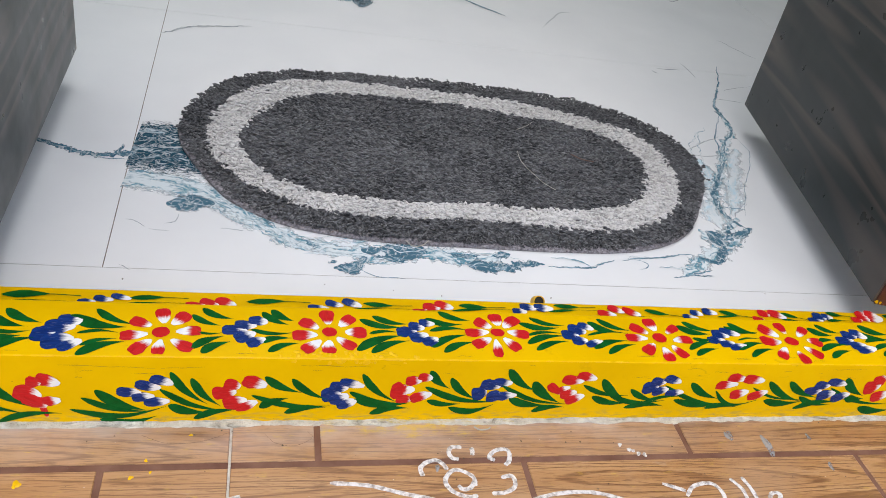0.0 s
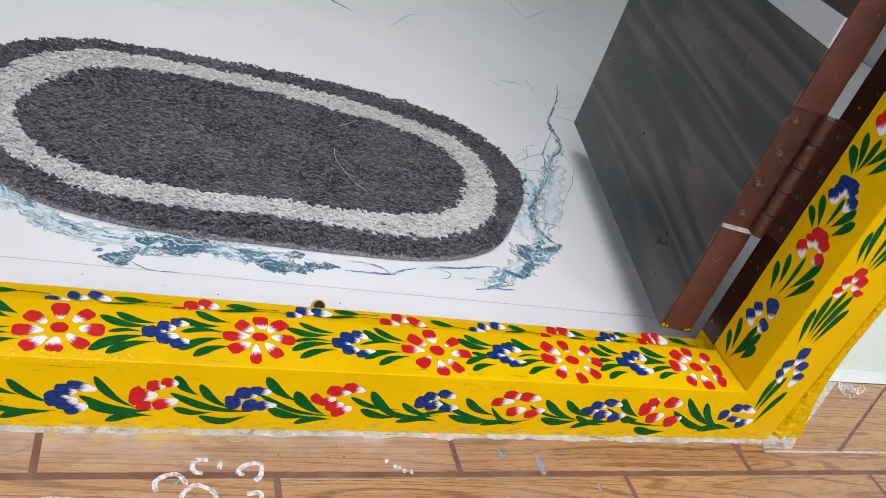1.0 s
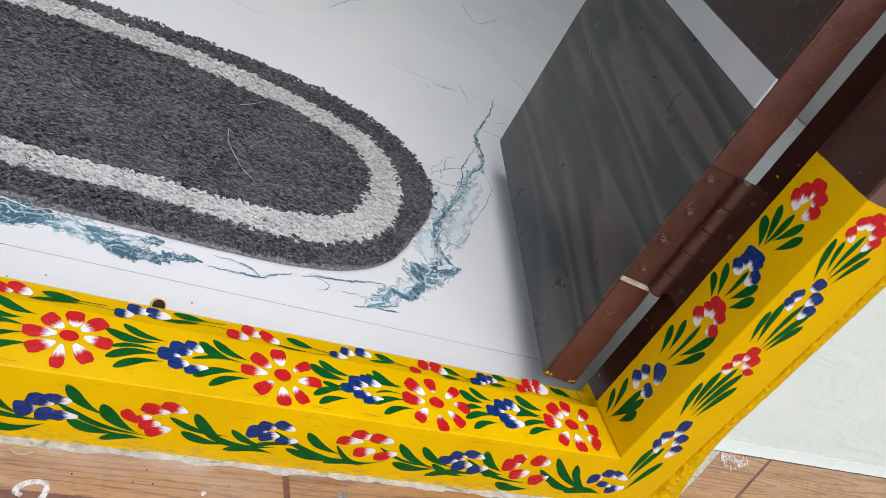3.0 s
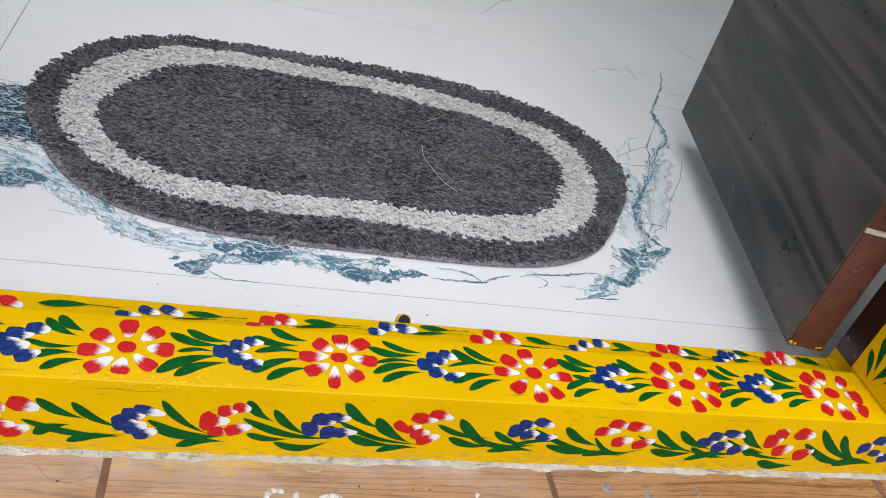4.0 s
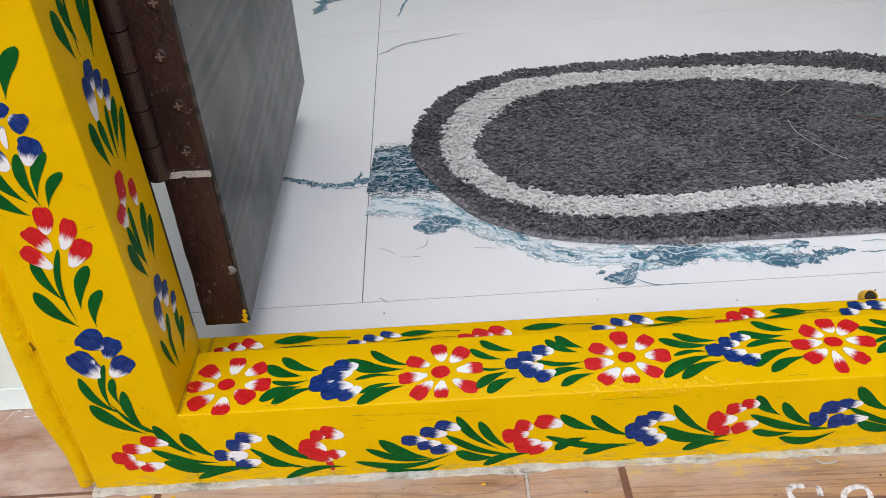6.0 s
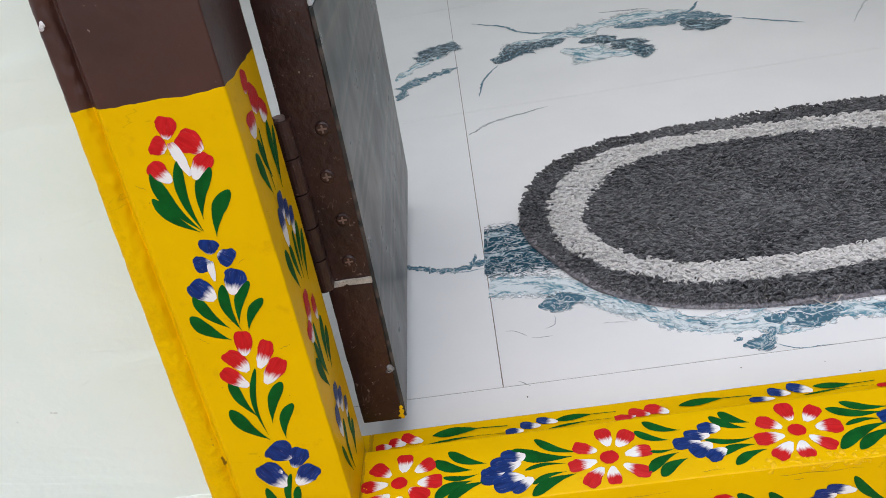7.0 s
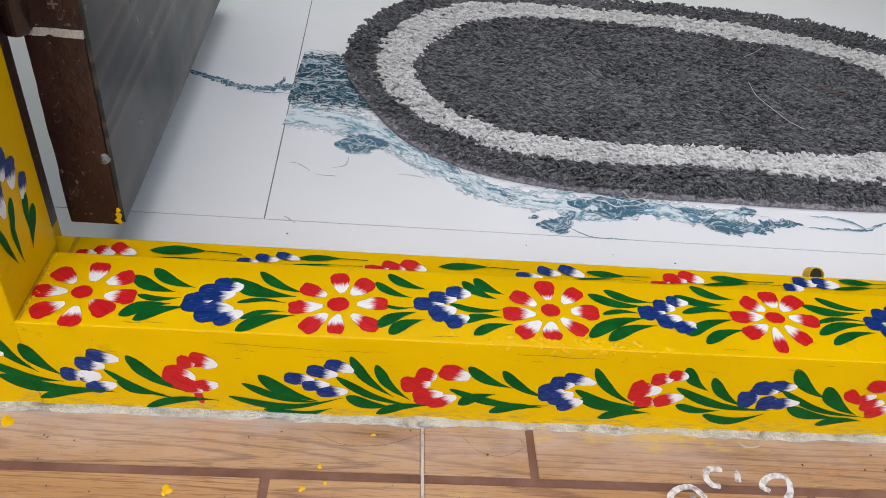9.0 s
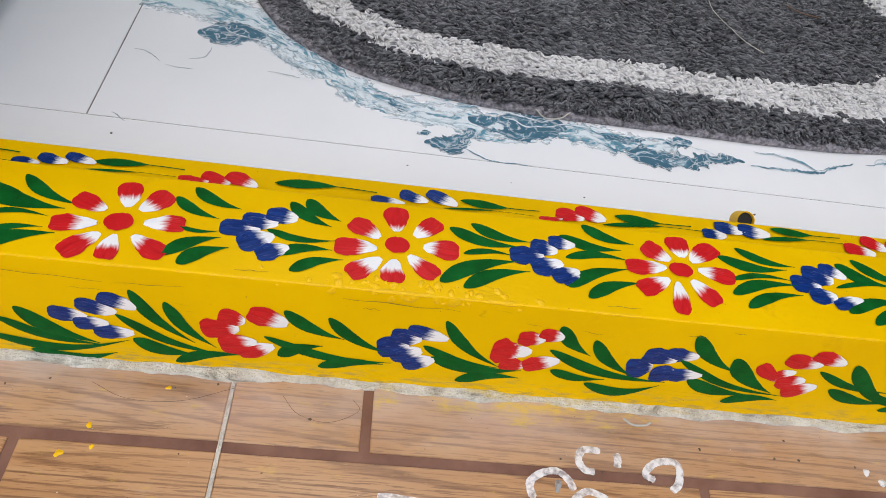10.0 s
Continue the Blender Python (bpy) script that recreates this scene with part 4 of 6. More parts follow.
sprig(on_front, sill, [(-109.8, 51.1, -80.6, 21.4, 6.1), (-117.5, 32.3, -82, 21.1, 5.6), (-113.6, 24.3, -70.2, 20.5, 7.9), (-99.6, 8.6, -70.4, 14.7, 7)])
sprig(on_front, sill, [(-59.3, 54.8, -41.4, 36.1, 7), (-42.1, 47.5, -17.6, 24, 6.7), (-60.6, 37.9, -0.8, 21.4, 6.4, -0.09), (-56.9, 23, -29.8, 19.6, 6), (-38.6, 15, -2.8, 18.6, 7, -0.17)])
sprig(on_front, sill, [(1.9, 57.5, 29.6, 33.5, 7.5), (25.1, 43.8, 52.6, 20.4, 9.3), (-0.1, 40, 59.7, 18.8, 4.8, -0.09), (8.8, 25.4, 42.8, 17.6, 8), (31.3, 10.5, 58.1, 15.3, 6.5)])
sprig(on_front, sill, [(68.1, 40.3, 110.7, 28.5, 4.9), (82.8, 47.1, 112.8, 22, 7.7), (92.1, 30.5, 146.2, 23.3, 5.7, -0.12), (79.1, 27.3, 112, 19.9, 7.2), (110.6, 36, 140.4, 22.1, 5.7), (111.4, 14.4, 147.3, 16, 6.3), (125.7, 19.9, 158.6, 27.7, 4.2)])
sprig(on_front, sill, [(163.2, 43.6, 195.7, 24.7, 7.2), (140.1, 40.4, 221.9, 15.9, 4.5), (154.2, 23.4, 205.5, 20.3, 7.2), (186.8, 13.6, 218.6, 14.3, 5.9), (189.3, 34.4, 234.6, 23.7, 4.3, -0.25)])
sprig(on_front, sill, [(223, 38.3, 279.1, 23.9, 3), (236.3, 45.5, 278.6, 21.6, 7.2), (256.3, 45.7, 292.2, 26.2, 7), (240.8, 22.6, 278.6, 21.6, 8), (274.6, 12.5, 315, 20.6, 7.1), (274, 27.3, 310, 17.1, 5.8)])
sprig(on_front, sill, [(311.2, 49.9, 339.2, 28.4, 8.4), (300.8, 38.1, 374.7, 17.9, 4.8), (322.6, 25.9, 341.3, 24.9, 8.9), (342.6, 13.4, 378, 10.4, 9.1)])
sprig(on_front, sill, [(380.7, 54.8, 439.7, 16.6, 7.6), (404.5, 49.3, 439.7, 16.6, 7.3), (373.8, 37.5, 439.6, 14.4, 6.5), (389, 26, 435.2, 16, 6.5), (415.2, 13.3, 455.3, 15.7, 9.6)])
sprig(on_front, left_jamb, [(-461.5, 102.1, -444.2, 69.8, 6.5, -0.14), (-462.2, 79.2, -436.1, 52, 9.5), (-443.6, 111.7, -449.8, 74.3, 4.3), (-442, 100.6, -444, 78.2, 4.7), (-439.3, 89.8, -434.4, 53.1, 6.6), (-430, 52.1, -449.7, 80.5, 3.7)])
sprig(on_front, right_jamb, [(463.7, 85.4, 465.9, 42.1, 8.7), (474.3, 87.9, 469.6, 39.1, 8), (488.7, 69, 477.4, 25.4, 9.6)])
bud(on_front, right_jamb, BLUE_SLOT, [(471.8, 125.1, 473.6, 103.4, 11.7, 0.3), (462.2, 109.2, 467.6, 92.6, 11.1, 0.4), (484, 107.9, 479.9, 91.5, 11.4, 0.3), (458.9, 97.5, 470.9, 80.1, 7.7, 0.4), (489.9, 93.3, 484.5, 75.7, 11, 0.5)])
sprig(on_front, right_jamb, [(446.5, 169.6, 457.5, 127.8, 8.3), (453.9, 184.6, 461, 138.2, 8.8), (466.5, 191.8, 463.3, 138.7, 7.2), (476.6, 187.1, 467.8, 132, 9.6), (484.1, 172.4, 473, 130.9, 9.4)])
bud(on_front, right_jamb, RED_SLOT, [(453.7, 195.6, 460.5, 183.3, 9.4, 0.4), (456, 207.1, 460.9, 193.2, 11, 0.35), (466.3, 216.5, 464.1, 200.9, 11.6, 0.25), (477.2, 206.9, 469.9, 192.6, 11.8, 0.3), (480.2, 193.7, 477.9, 186.6, 11.2, 0)])
sprig(on_front, right_jamb, [(444.2, 251.3, 453, 219.3, 7.2), (448.9, 262.5, 459.5, 220.3, 8), (467.8, 264.8, 467.1, 218.2, 6.8), (482.1, 259.4, 470.3, 216.4, 9), (486.7, 246.5, 474.7, 214.8, 9.2)])
bud(on_front, right_jamb, BLUE_SLOT, [(464.9, 289.7, 461.5, 277.7, 12.4, 0.2), (450.9, 276, 457.4, 265.4, 10.1, 0.35), (474.7, 277.4, 469.4, 264.6, 13.6, 0.35), (448.2, 268.3, 459.4, 256.6, 7.9, 0.4), (479.2, 265.9, 473.8, 251.4, 12.5, 0.4)])
sprig(on_front, right_jamb, [(438.6, 323.1, 454.5, 286.5, 7.5), (447.8, 323.6, 457.7, 296.9, 5.5), (460.6, 332.8, 462.3, 294.3, 6.3), (476.4, 327.7, 465.6, 290.7, 8.2), (483.1, 318.6, 472.7, 289.3, 7.7)])
bud(on_front, right_jamb, RED_SLOT, [(458.1, 351.7, 457.4, 336.7, 12.5, 0.3), (445.2, 345.6, 451.8, 334.9, 10.8, 0.35), (441.9, 335.3, 454.5, 324.5, 7.3, 0.4), (470.1, 344.7, 466.1, 330.8, 13.8, 0.25), (476.6, 334.2, 468, 321.1, 10.5, 0.4)])
sprig(on_right_inner, right_jamb, [(88.7, 94.2, 76.4, 71.7, 7.5), (85.1, 112.3, 74.4, 80.6, 7.6), (65, 119.8, 71.4, 73.6, 7.3), (57, 116.9, 69.1, 78.9, 8.1), (54, 104.2, 61.8, 81.3, 9.7)])
bud(on_right_inner, right_jamb, BLUE_SLOT, [(79.7, 136.6, 71.4, 126.1, 9.9, 0.35), (83.3, 125.6, 71.2, 114.2, 10.1, 0.4), (68.6, 150.1, 58.8, 134.4, 12.8, 0.15), (59.9, 130.1, 62.7, 116.4, 11.1, 0.3)])
sprig(on_right_inner, right_jamb, [(87.1, 178.8, 76.6, 153.1, 8.3), (80.2, 191.9, 72.6, 163.1, 7.9), (65.2, 199.9, 67.4, 154.3, 4.8), (47.9, 205.2, 61.2, 168, 8.8), (44.5, 190.4, 59.5, 158.5, 7.8)])
bud(on_right_inner, right_jamb, RED_SLOT, [(67, 228.1, 64.8, 210.9, 16.3, 0.3), (73.4, 219.2, 67.9, 208, 10.3, 0.4), (79, 209.3, 68.9, 196.3, 10.6, 0.4), (58.3, 223.2, 57.5, 210.6, 10.5, 0.2), (51.2, 210.9, 57.4, 200.1, 9.9, 0.2)])
sprig(on_right_inner, right_jamb, [(91.5, 236.5, 76.9, 221.8, 8.6), (87.1, 250.4, 72.8, 225.7, 8.5), (66.9, 259.7, 67.7, 230.4, 5.2), (51.2, 258.5, 62.9, 233.5, 9.1), (45.6, 250.3, 58, 228, 8.9)])
bud(on_right_inner, right_jamb, BLUE_SLOT, [(73.4, 276.1, 70.4, 260.8, 18.5, 0.3), (78.8, 267.4, 71.7, 256.9, 10.8, 0.3), (81.3, 261.1, 72.9, 250.2, 12.3, 0.35), (63.9, 273.3, 66.8, 261.2, 8.7, 0.2), (58.4, 265.8, 61.5, 250.5, 9.7, 0.4)])
sprig(on_right_inner, right_jamb, [(90.3, 297.4, 75.1, 277.4, 10.5), (85, 312, 73.7, 282.7, 8.4), (70.6, 314, 73, 280.5, 6.5), (58.1, 314.2, 69.5, 288.8, 7.7), (51.1, 307.1, 62.9, 285, 8.4)])
bud(on_right_inner, right_jamb, RED_SLOT, [(72.6, 344.9, 69.9, 329.7, 12.3, 0.25), (77.7, 337.6, 73.3, 322.1, 12.5, 0.35), (83.9, 329.3, 73, 316, 9.7, 0.4), (63, 339.8, 64.2, 326.5, 10.9, 0.15), (58, 330, 63.5, 315.7, 9.5, 0.35)])
sprig(on_front, left_jamb, [(-456.3, 314.4, -442.1, 280.7, 6.7), (-460, 301.3, -443.3, 280.3, 5.9), (-441.8, 318.5, -441.6, 280.6, 5.3), (-428.1, 313.1, -439.5, 287.2, 6.3), (-422.9, 300.3, -436.1, 276.8, 6.9)])
bud(on_front, left_jamb, RED_SLOT, [(-439.7, 339.7, -443.3, 329.4, 8.1, 0.1), (-450.6, 328.7, -445, 324, 9.2, 0.12), (-454.6, 318.9, -448, 308.2, 8.3, 0.4), (-437.3, 330.2, -428.9, 321.1, 10.7, 0.1), (-426.6, 319.2, -436.7, 308, 7.7, 0.45), (-441.9, 327.4, -438, 310.1, 4.7, 0.95)])
bud(on_front, left_jamb, BLUE_SLOT, [(-440.8, 275.4, -443.1, 267.5, 8.7, 0), (-452.5, 262.6, -443.5, 262.1, 8.7, 0.15), (-432.3, 262.1, -438.6, 267.5, 10.1, 0.05), (-457.4, 252.6, -448.5, 240.7, 11.3, 0.35), (-432.4, 257, -439.2, 242.4, 9.4, 0.35), (-443.7, 263.5, -445.2, 251.9, 3.2, 0.95)])
sprig(on_front, left_jamb, [(-459.1, 244.7, -446.5, 221.8, 6.7), (-464.9, 232.2, -448.2, 214.4, 8), (-442.5, 248.9, -441, 219.7, 5.9), (-428.8, 249.1, -440.7, 224.1, 5.6), (-424.7, 237.9, -437.3, 219, 5.3)])
bud(on_front, left_jamb, RED_SLOT, [(-441.5, 219.1, -444.7, 203, 8.6, 0.2), (-453.8, 206.6, -445.8, 192.2, 10.1, 0.3), (-430, 211.1, -439, 193.3, 7.4, 0.4), (-425.7, 197.9, -438.7, 182.2, 8.7, 0.35), (-459.4, 195.4, -448.6, 181.7, 8.9, 0.35)])
sprig(on_front, left_jamb, [(-457, 189, -449.5, 158.8, 6.2), (-441.6, 193.5, -447.8, 144.7, 3.4), (-430.3, 182.1, -442.9, 153.2, 6.8, -0.07), (-428.3, 165.9, -438.5, 140.5, 6.2, -0.10), (-463.9, 166.6, -448, 141.1, 8.5)])
bud(on_front, left_jamb, BLUE_SLOT, [(-449.4, 135.8, -439.8, 124.1, 15.4, 0.05), (-431.8, 131, -440.2, 116.5, 10.2, 0.05), (-459, 117.9, -448.1, 113.3, 11.8, 0.1), (-458.7, 121.6, -448.9, 101.6, 15, 0.25), (-427.6, 115.7, -441.5, 102.1, 11.2, 0.3)])
sprig(on_left_inner, left_jamb, [(56.8, 313.6, 64.3, 289.6, 5.9), (47.5, 310.2, 57, 284, 7.9), (80.4, 314.3, 75.8, 285.3, 7.5), (88.8, 307.8, 75, 278.3, 6), (63.7, 316.6, 61.6, 283.6, 2.3)])
bud(on_left_inner, left_jamb, BLUE_SLOT, [(66.3, 280.3, 63.8, 265.2, 9, 0.3), (59, 274.7, 57.8, 252.1, 9.4, 0.5), (72.8, 272.6, 68.8, 258.5, 7.8, 0.3), (79.8, 264.7, 73.8, 249.9, 7.3, 0.4)])
sprig(on_left_inner, left_jamb, [(47.6, 255.5, 55.6, 227, 7.3), (57.5, 253, 62.5, 228.1, 5.8), (70.1, 254.8, 66.5, 225.9, 4.4), (82.1, 254, 70.5, 230.4, 7.5), (88.1, 245.6, 73.9, 220.2, 6.8)])
bud(on_left_inner, left_jamb, RED_SLOT, [(59, 216.1, 55.5, 202.9, 9.7, 0.3), (59.6, 221.7, 59, 210, 9, 0), (70.9, 210.7, 71.3, 194.6, 7.8, 0.3), (48.1, 206.8, 52.5, 193, 9.8, 0.4)])
sprig(on_left_inner, left_jamb, [(59.2, 200.6, 59.5, 164.1, 4.6), (76.2, 193.2, 67.2, 165.5, 8.3), (81.6, 181.5, 70.3, 158, 7.9), (50.3, 193.7, 60.1, 161.1, 6), (44.4, 185.7, 55.8, 156.4, 8.1)])
bud(on_left_inner, left_jamb, BLUE_SLOT, [(65.2, 150.2, 61.8, 133.6, 9.2, 0.3), (71.8, 140.7, 68, 124.8, 9.7, 0.4), (55, 141, 54.1, 117.4, 9.1, 0.4), (79.7, 127, 73.5, 114.5, 7.7, 0.4)])
sprig(on_left_inner, left_jamb, [(63, 123.2, 57.2, 100.9, 5.9), (76.6, 117.8, 71.8, 95.8, 6.1), (81.3, 106, 69.9, 85.1, 8.1), (44.4, 118.2, 53.2, 88.4, 4.8), (57.1, 112.8, 58.3, 85.5, 4.1)])
bud(on_left_inner, left_jamb, RED_SLOT, [(65.5, 345.6, 60, 335.6, 9.1, 0.05), (74.1, 334.8, 64.9, 324.3, 15.2, 0.1), (83, 324.3, 75.7, 315, 13.4, 0.4), (56.3, 327.9, 54.7, 315.3, 13.2, 0.45)])

# bead of thick paint along the front arris of the sill
def bead_station(x):
    fat = 0.55 + 0.45 * noise.noise(Vector((x * 42, 3, 1))) + 0.4 * noise.noise(Vector((x * 170, 8, 1)))
    fat = max(0.12, fat) * (1.5 if -0.17 < x < -0.08 else 1.0)
    return lambda a, b: (x, Y_FRONT + 0.0007 + a * fat, Z_TOP - 0.0006 + b * fat)


bead = [(0.0011 * math.cos(k * math.tau / 8), 0.0009 * math.sin(k * math.tau / 8)) for k in range(8)]
under(part("paint_bead", swept(bead, [bead_station(-0.412 + 0.852 * i / 420) for i in range(421)]), YELLOW_DROP, sill), sill, "raised bead of yellow paint")

# lug of the bolt socket at the back of the sill
socket = tagged(empty("bolt_socket", (0.054, 0.126, 0.041)), "yellow-painted bolt socket with a black disc painted as the shade inside the hole behind the threshold", "bolt socket")
tilt = Matrix.Translation((0.054, 0.1262, 0.0480)) @ pose(0, 0, 0, 50, 0, 0) @ Matrix.Scale(0.80, 4)
collar = bmesh.new()
ring = [[collar.verts.new(tilt @ Vector((rr * math.cos(k * math.tau / 20), rr * math.sin(k * math.tau / 20), zz))) for k in range(20)] for rr, zz in ((0.0066, -0.009), (0.0066, 0.0012), (0.0063, 0.0016), (0.0058, 0.0014), (0.0056, -0.003))]
for ra, rb in zip(ring, ring[1:]):
    for k in range(20):
        collar.faces.new((ra[k], ra[(k + 1) % 20], rb[(k + 1) % 20], rb[k]))
# flat near-black disc in the collar, coloured as the hole's inner shade
cap = bmesh.new()
bmesh.ops.create_circle(cap, cap_ends=True, segments=20, radius=0.0058, matrix=tilt @ Matrix.Translation((0, 0, -0.001)))
for nm, bmm, mt, lb in (("collar", collar, YELLOW_DROP, "yellow-painted rim"), ("hole", cap, HOLE_SHADE, "black disc painted as the shade inside the hole")):
    ob = part(nm, bmm, mt, socket, lb)
    ob.matrix_parent_inverse = Matrix.Translation((-0.054, -0.126, -0.041))

# ---- walls, room, ground ----
setting = dict(kind="structure")
for nm, b in (("wall_front_left", swept([(-0.496, 0.113), (-0.496, 0.136), (-0.80, 0.235), (-3.0, 0.235), (-3.0, 0.113)], [(lambda a, b, z=z: (a, b, z)) for z in (-0.02, 2.9)])), ("wall_front_right", swept([(0.530, 0.1245), (3.0, 0.140), (3.0, 0.235), (0.82, 0.235), (0.530, 0.138)], [(lambda a, b, z=z: (a, b, z)) for z in (-0.02, 2.9)])), ("wall_front_top", box(-0.4959, 0.5299, Y_WALL, 0.235, HEAD + 0.071, 2.9))):
    tagged(part(nm, b, WALL, None), "pale green painted plaster wall beside the door", "wall", **setting)
for nm, b in (("wall_left", box(-2.3, -2.2, 0.236, 3.7, -0.02, 2.9)), ("wall_right", box(2.2, 2.3, 0.236, 3.7, -0.02, 2.9)), ("wall_back", box(-2.199, 2.199, 3.6, 3.7, -0.02, 2.9))):
    tagged(part(nm, b, ROOM, None), "plain white painted wall of the room", "wall", **setting)
tagged(part("ceiling", box(-2.3, 2.3, 0.236, 3.7, 2.901, 3.0), ROOM, None), "plain white ceiling of the room", "ceiling", **setting)
# Added, unseen light panel that brightens the room; no such lamp is known.
lamp = tagged(empty("unseen_fill_panel", (-0.35, 1.20, 2.9)), "added white light panel, unseen, filling the room from the ceiling", "ceiling light")
part("housing", box(-0.82, 0.82, -0.82, 0.82, -0.05, 0, 0.006), ROOM, lamp)
part("diffuser", box(-0.8, 0.8, -0.8, 0.8, -0.056, -0.0505), GLOW, lamp)
panel = bpy.data.lights.new("lamp", "AREA")
panel.shape, panel.size, panel.energy, panel.color = "SQUARE", 1.58, 21.0, (0.97, 0.985, 1.0)
glow_lamp = new("lamp", panel)
glow_lamp.parent = lamp
glow_lamp.location = (0, 0, -0.060)
tagged(part("ground", box(-300, 300, -300, 300, -0.4, -0.151), EARTH, None), "grey concrete ground around the house", "ground", **setting)

# ---- the door leaves and their hinges ----
def dab(name, parent, at, r, mat, label, flat=(0, 1, 0), seed=0, stretch=1.0):
    """A thin, ragged blot of paint on a surface whose normal is flat."""
    rnd = random.Random(seed)
    f = Vector(flat).normalized()
    a = Vector((0.12, 1, 0)).normalized() if f.z > 0.9 else f.orthogonal().normalized()
    b = f.cross(a)
    n = 22
    ring = [r * (0.85 + 0.16 * math.sin(2 * k * math.tau / n + seed) + 0.13 * math.sin(3 * k * math.tau / n + 2 * seed) + 0.14 * rnd.random()) for k in range(n)]
    pts = [Vector(at) + f * 0.0008] + [Vector(at) - f * 0.0003 + a * ring[i] * stretch * math.cos(i * math.tau / n) + b * ring[i] * math.sin(i * math.tau / n) for i in range(n)]
    ob = mesh_object(name, pts, [(0, 1 + i, 1 + (i + 1) % n) for i in range(n)], [mat], smooth=True)
    return under(ob, parent, label)


def door_leaf(side, at, turn, thick, length, lean, z0, z1, paint, label):
    """side: 1 for the leaf whose thickness runs to +x from its inner face, -1 for the other."""
    leaf = tagged(empty("door_leaf", at), label, "door")
    leaf.rotation_euler = (0, radians(lean), radians(turn))
    s = sorted((0.0025 * side, thick * side))
    # the edge is let in for the hinge between z0 and z1, and brushed unevenly
    core = bmesh.new()
    for low, high, front in ((0.058, z0, 0.0), (z0, z1, 0.0036), (z1, HEAD - 0.012, 0.0)):
        skin = rounded([(s[0], front, 1), (s[1], front, 1), (s[1], length, 1), (s[0], length, 1)], 0.0016, 3)
        heights = [low + 0.003 * k for k in range(int((min(high, 0.5) - low) / 0.003))] + [high]
        piece = swept(skin, [(lambda a, b, z=z: (a, b, z)) for z in heights], 0.00055, 9.0 * side)
        joined = bpy.data.meshes.new("piece")
        piece.to_mesh(joined)
        core.from_mesh(joined)
        bpy.data.meshes.remove(joined)
        piece.free()
    part("core", core, paint, leaf, "brown painted edge of the leaf")
    f = sorted((0, 0.0025 * side))
    part("kick_panel", box(*f, 0.0012, length - 0.001, 0.0585, 0.355, 0.0004, 1), LAMINATE, leaf, "dark grey wood-look laminate panel")
    part("trim_band", box(*f, 0.0012, length - 0.001, 0.3555, 0.381, 0.0004, 1), WHITE_BAND, leaf, "white band")
    part("upper_panel", box(*f, 0.0012, length - 0.001, 0.3815, HEAD - 0.013, 0.0004, 1), DARK_BROWN, leaf, "dark brown upper panel")
    x = thick * side
    for k, (along, up, r, wide) in enumerate(((0.10, 0.0608, 0.0022, 1.0), (0.22, 0.0602, 0.0018, 1.0), (0.82, 0.0602, 0.0019, 1.0), (0.91, 0.0615, 0.0021, 1.0)) if side > 0 else ((0.11, 0.0605, 0.0025, 1.0), (0.09, 0.0645, 0.0024, 1.0), (0.08, 0.0685, 0.0018, 1.0))):
        dab("paint_dab", leaf, (along * x, -0.0003, up), r, YELLOW_DROP, "smear of yellow paint", (0, -1, 0), 5 + k, wide)
    if side < 0:
        dab("paint_dab", leaf, (0.12 * x, -0.0003, 0.105), 0.0035, SMUDGE, "grey smear", (0, -1, 0), 7)
    return leaf


left_leaf = door_leaf(-1, (-0.3869, 0.1265, 0), 1.5, 0.032, 0.415, 0.9, 0.181, 0.298, DARK_BROWN, "dusty dark brown double-door leaf standing open, grey laminate kick panel")
right_leaf = door_leaf(1, (0.4003, 0.1275, 0), -12.5, 0.034, 0.463, -1.2, 0.184, 0.304, BROWN, "brown double-door leaf opened wide, grey streaked laminate kick panel")


def screw(parent, at, way, paint):
    """Raised head with a cross cut into it."""
    w = Vector(way).normalized()
    a = w.orthogonal().normalized()
    b = w.cross(a)
    n, verts, faces, slots = 16, [], [], []
    for rr, up in ((0.0046, 0.0), (0.0044, 0.0007), (0.0034, 0.0012)):
        verts += [Vector(at) + w * up + rr * (a * math.cos(k * math.tau / n) + b * math.sin(k * math.tau / n)) for k in range(n)]
    for g in (0, 1):
        faces += [(g * n + k, g * n + (k + 1) % n, (g + 1) * n + (k + 1) % n, (g + 1) * n + k) for k in range(n)]
    faces.append(tuple(range(2 * n, 3 * n)))
    slots = [0] * len(faces)
    c = Vector(at) + w * 0.0014
    for u, v in ((a + b, a - b), (a - b, a + b)):
        u, v = u.normalized() * 0.0026, v.normalized() * 0.0006
        o = len(verts)
        verts += [c + u + v, c - u + v, c - u - v, c + u - v]
        faces.append((o, o + 1, o + 2, o + 3))
        slots.append(1)
    return under(mesh_object("screw", verts, faces, [paint, STEEL], slots), parent, "painted cross-head screw")


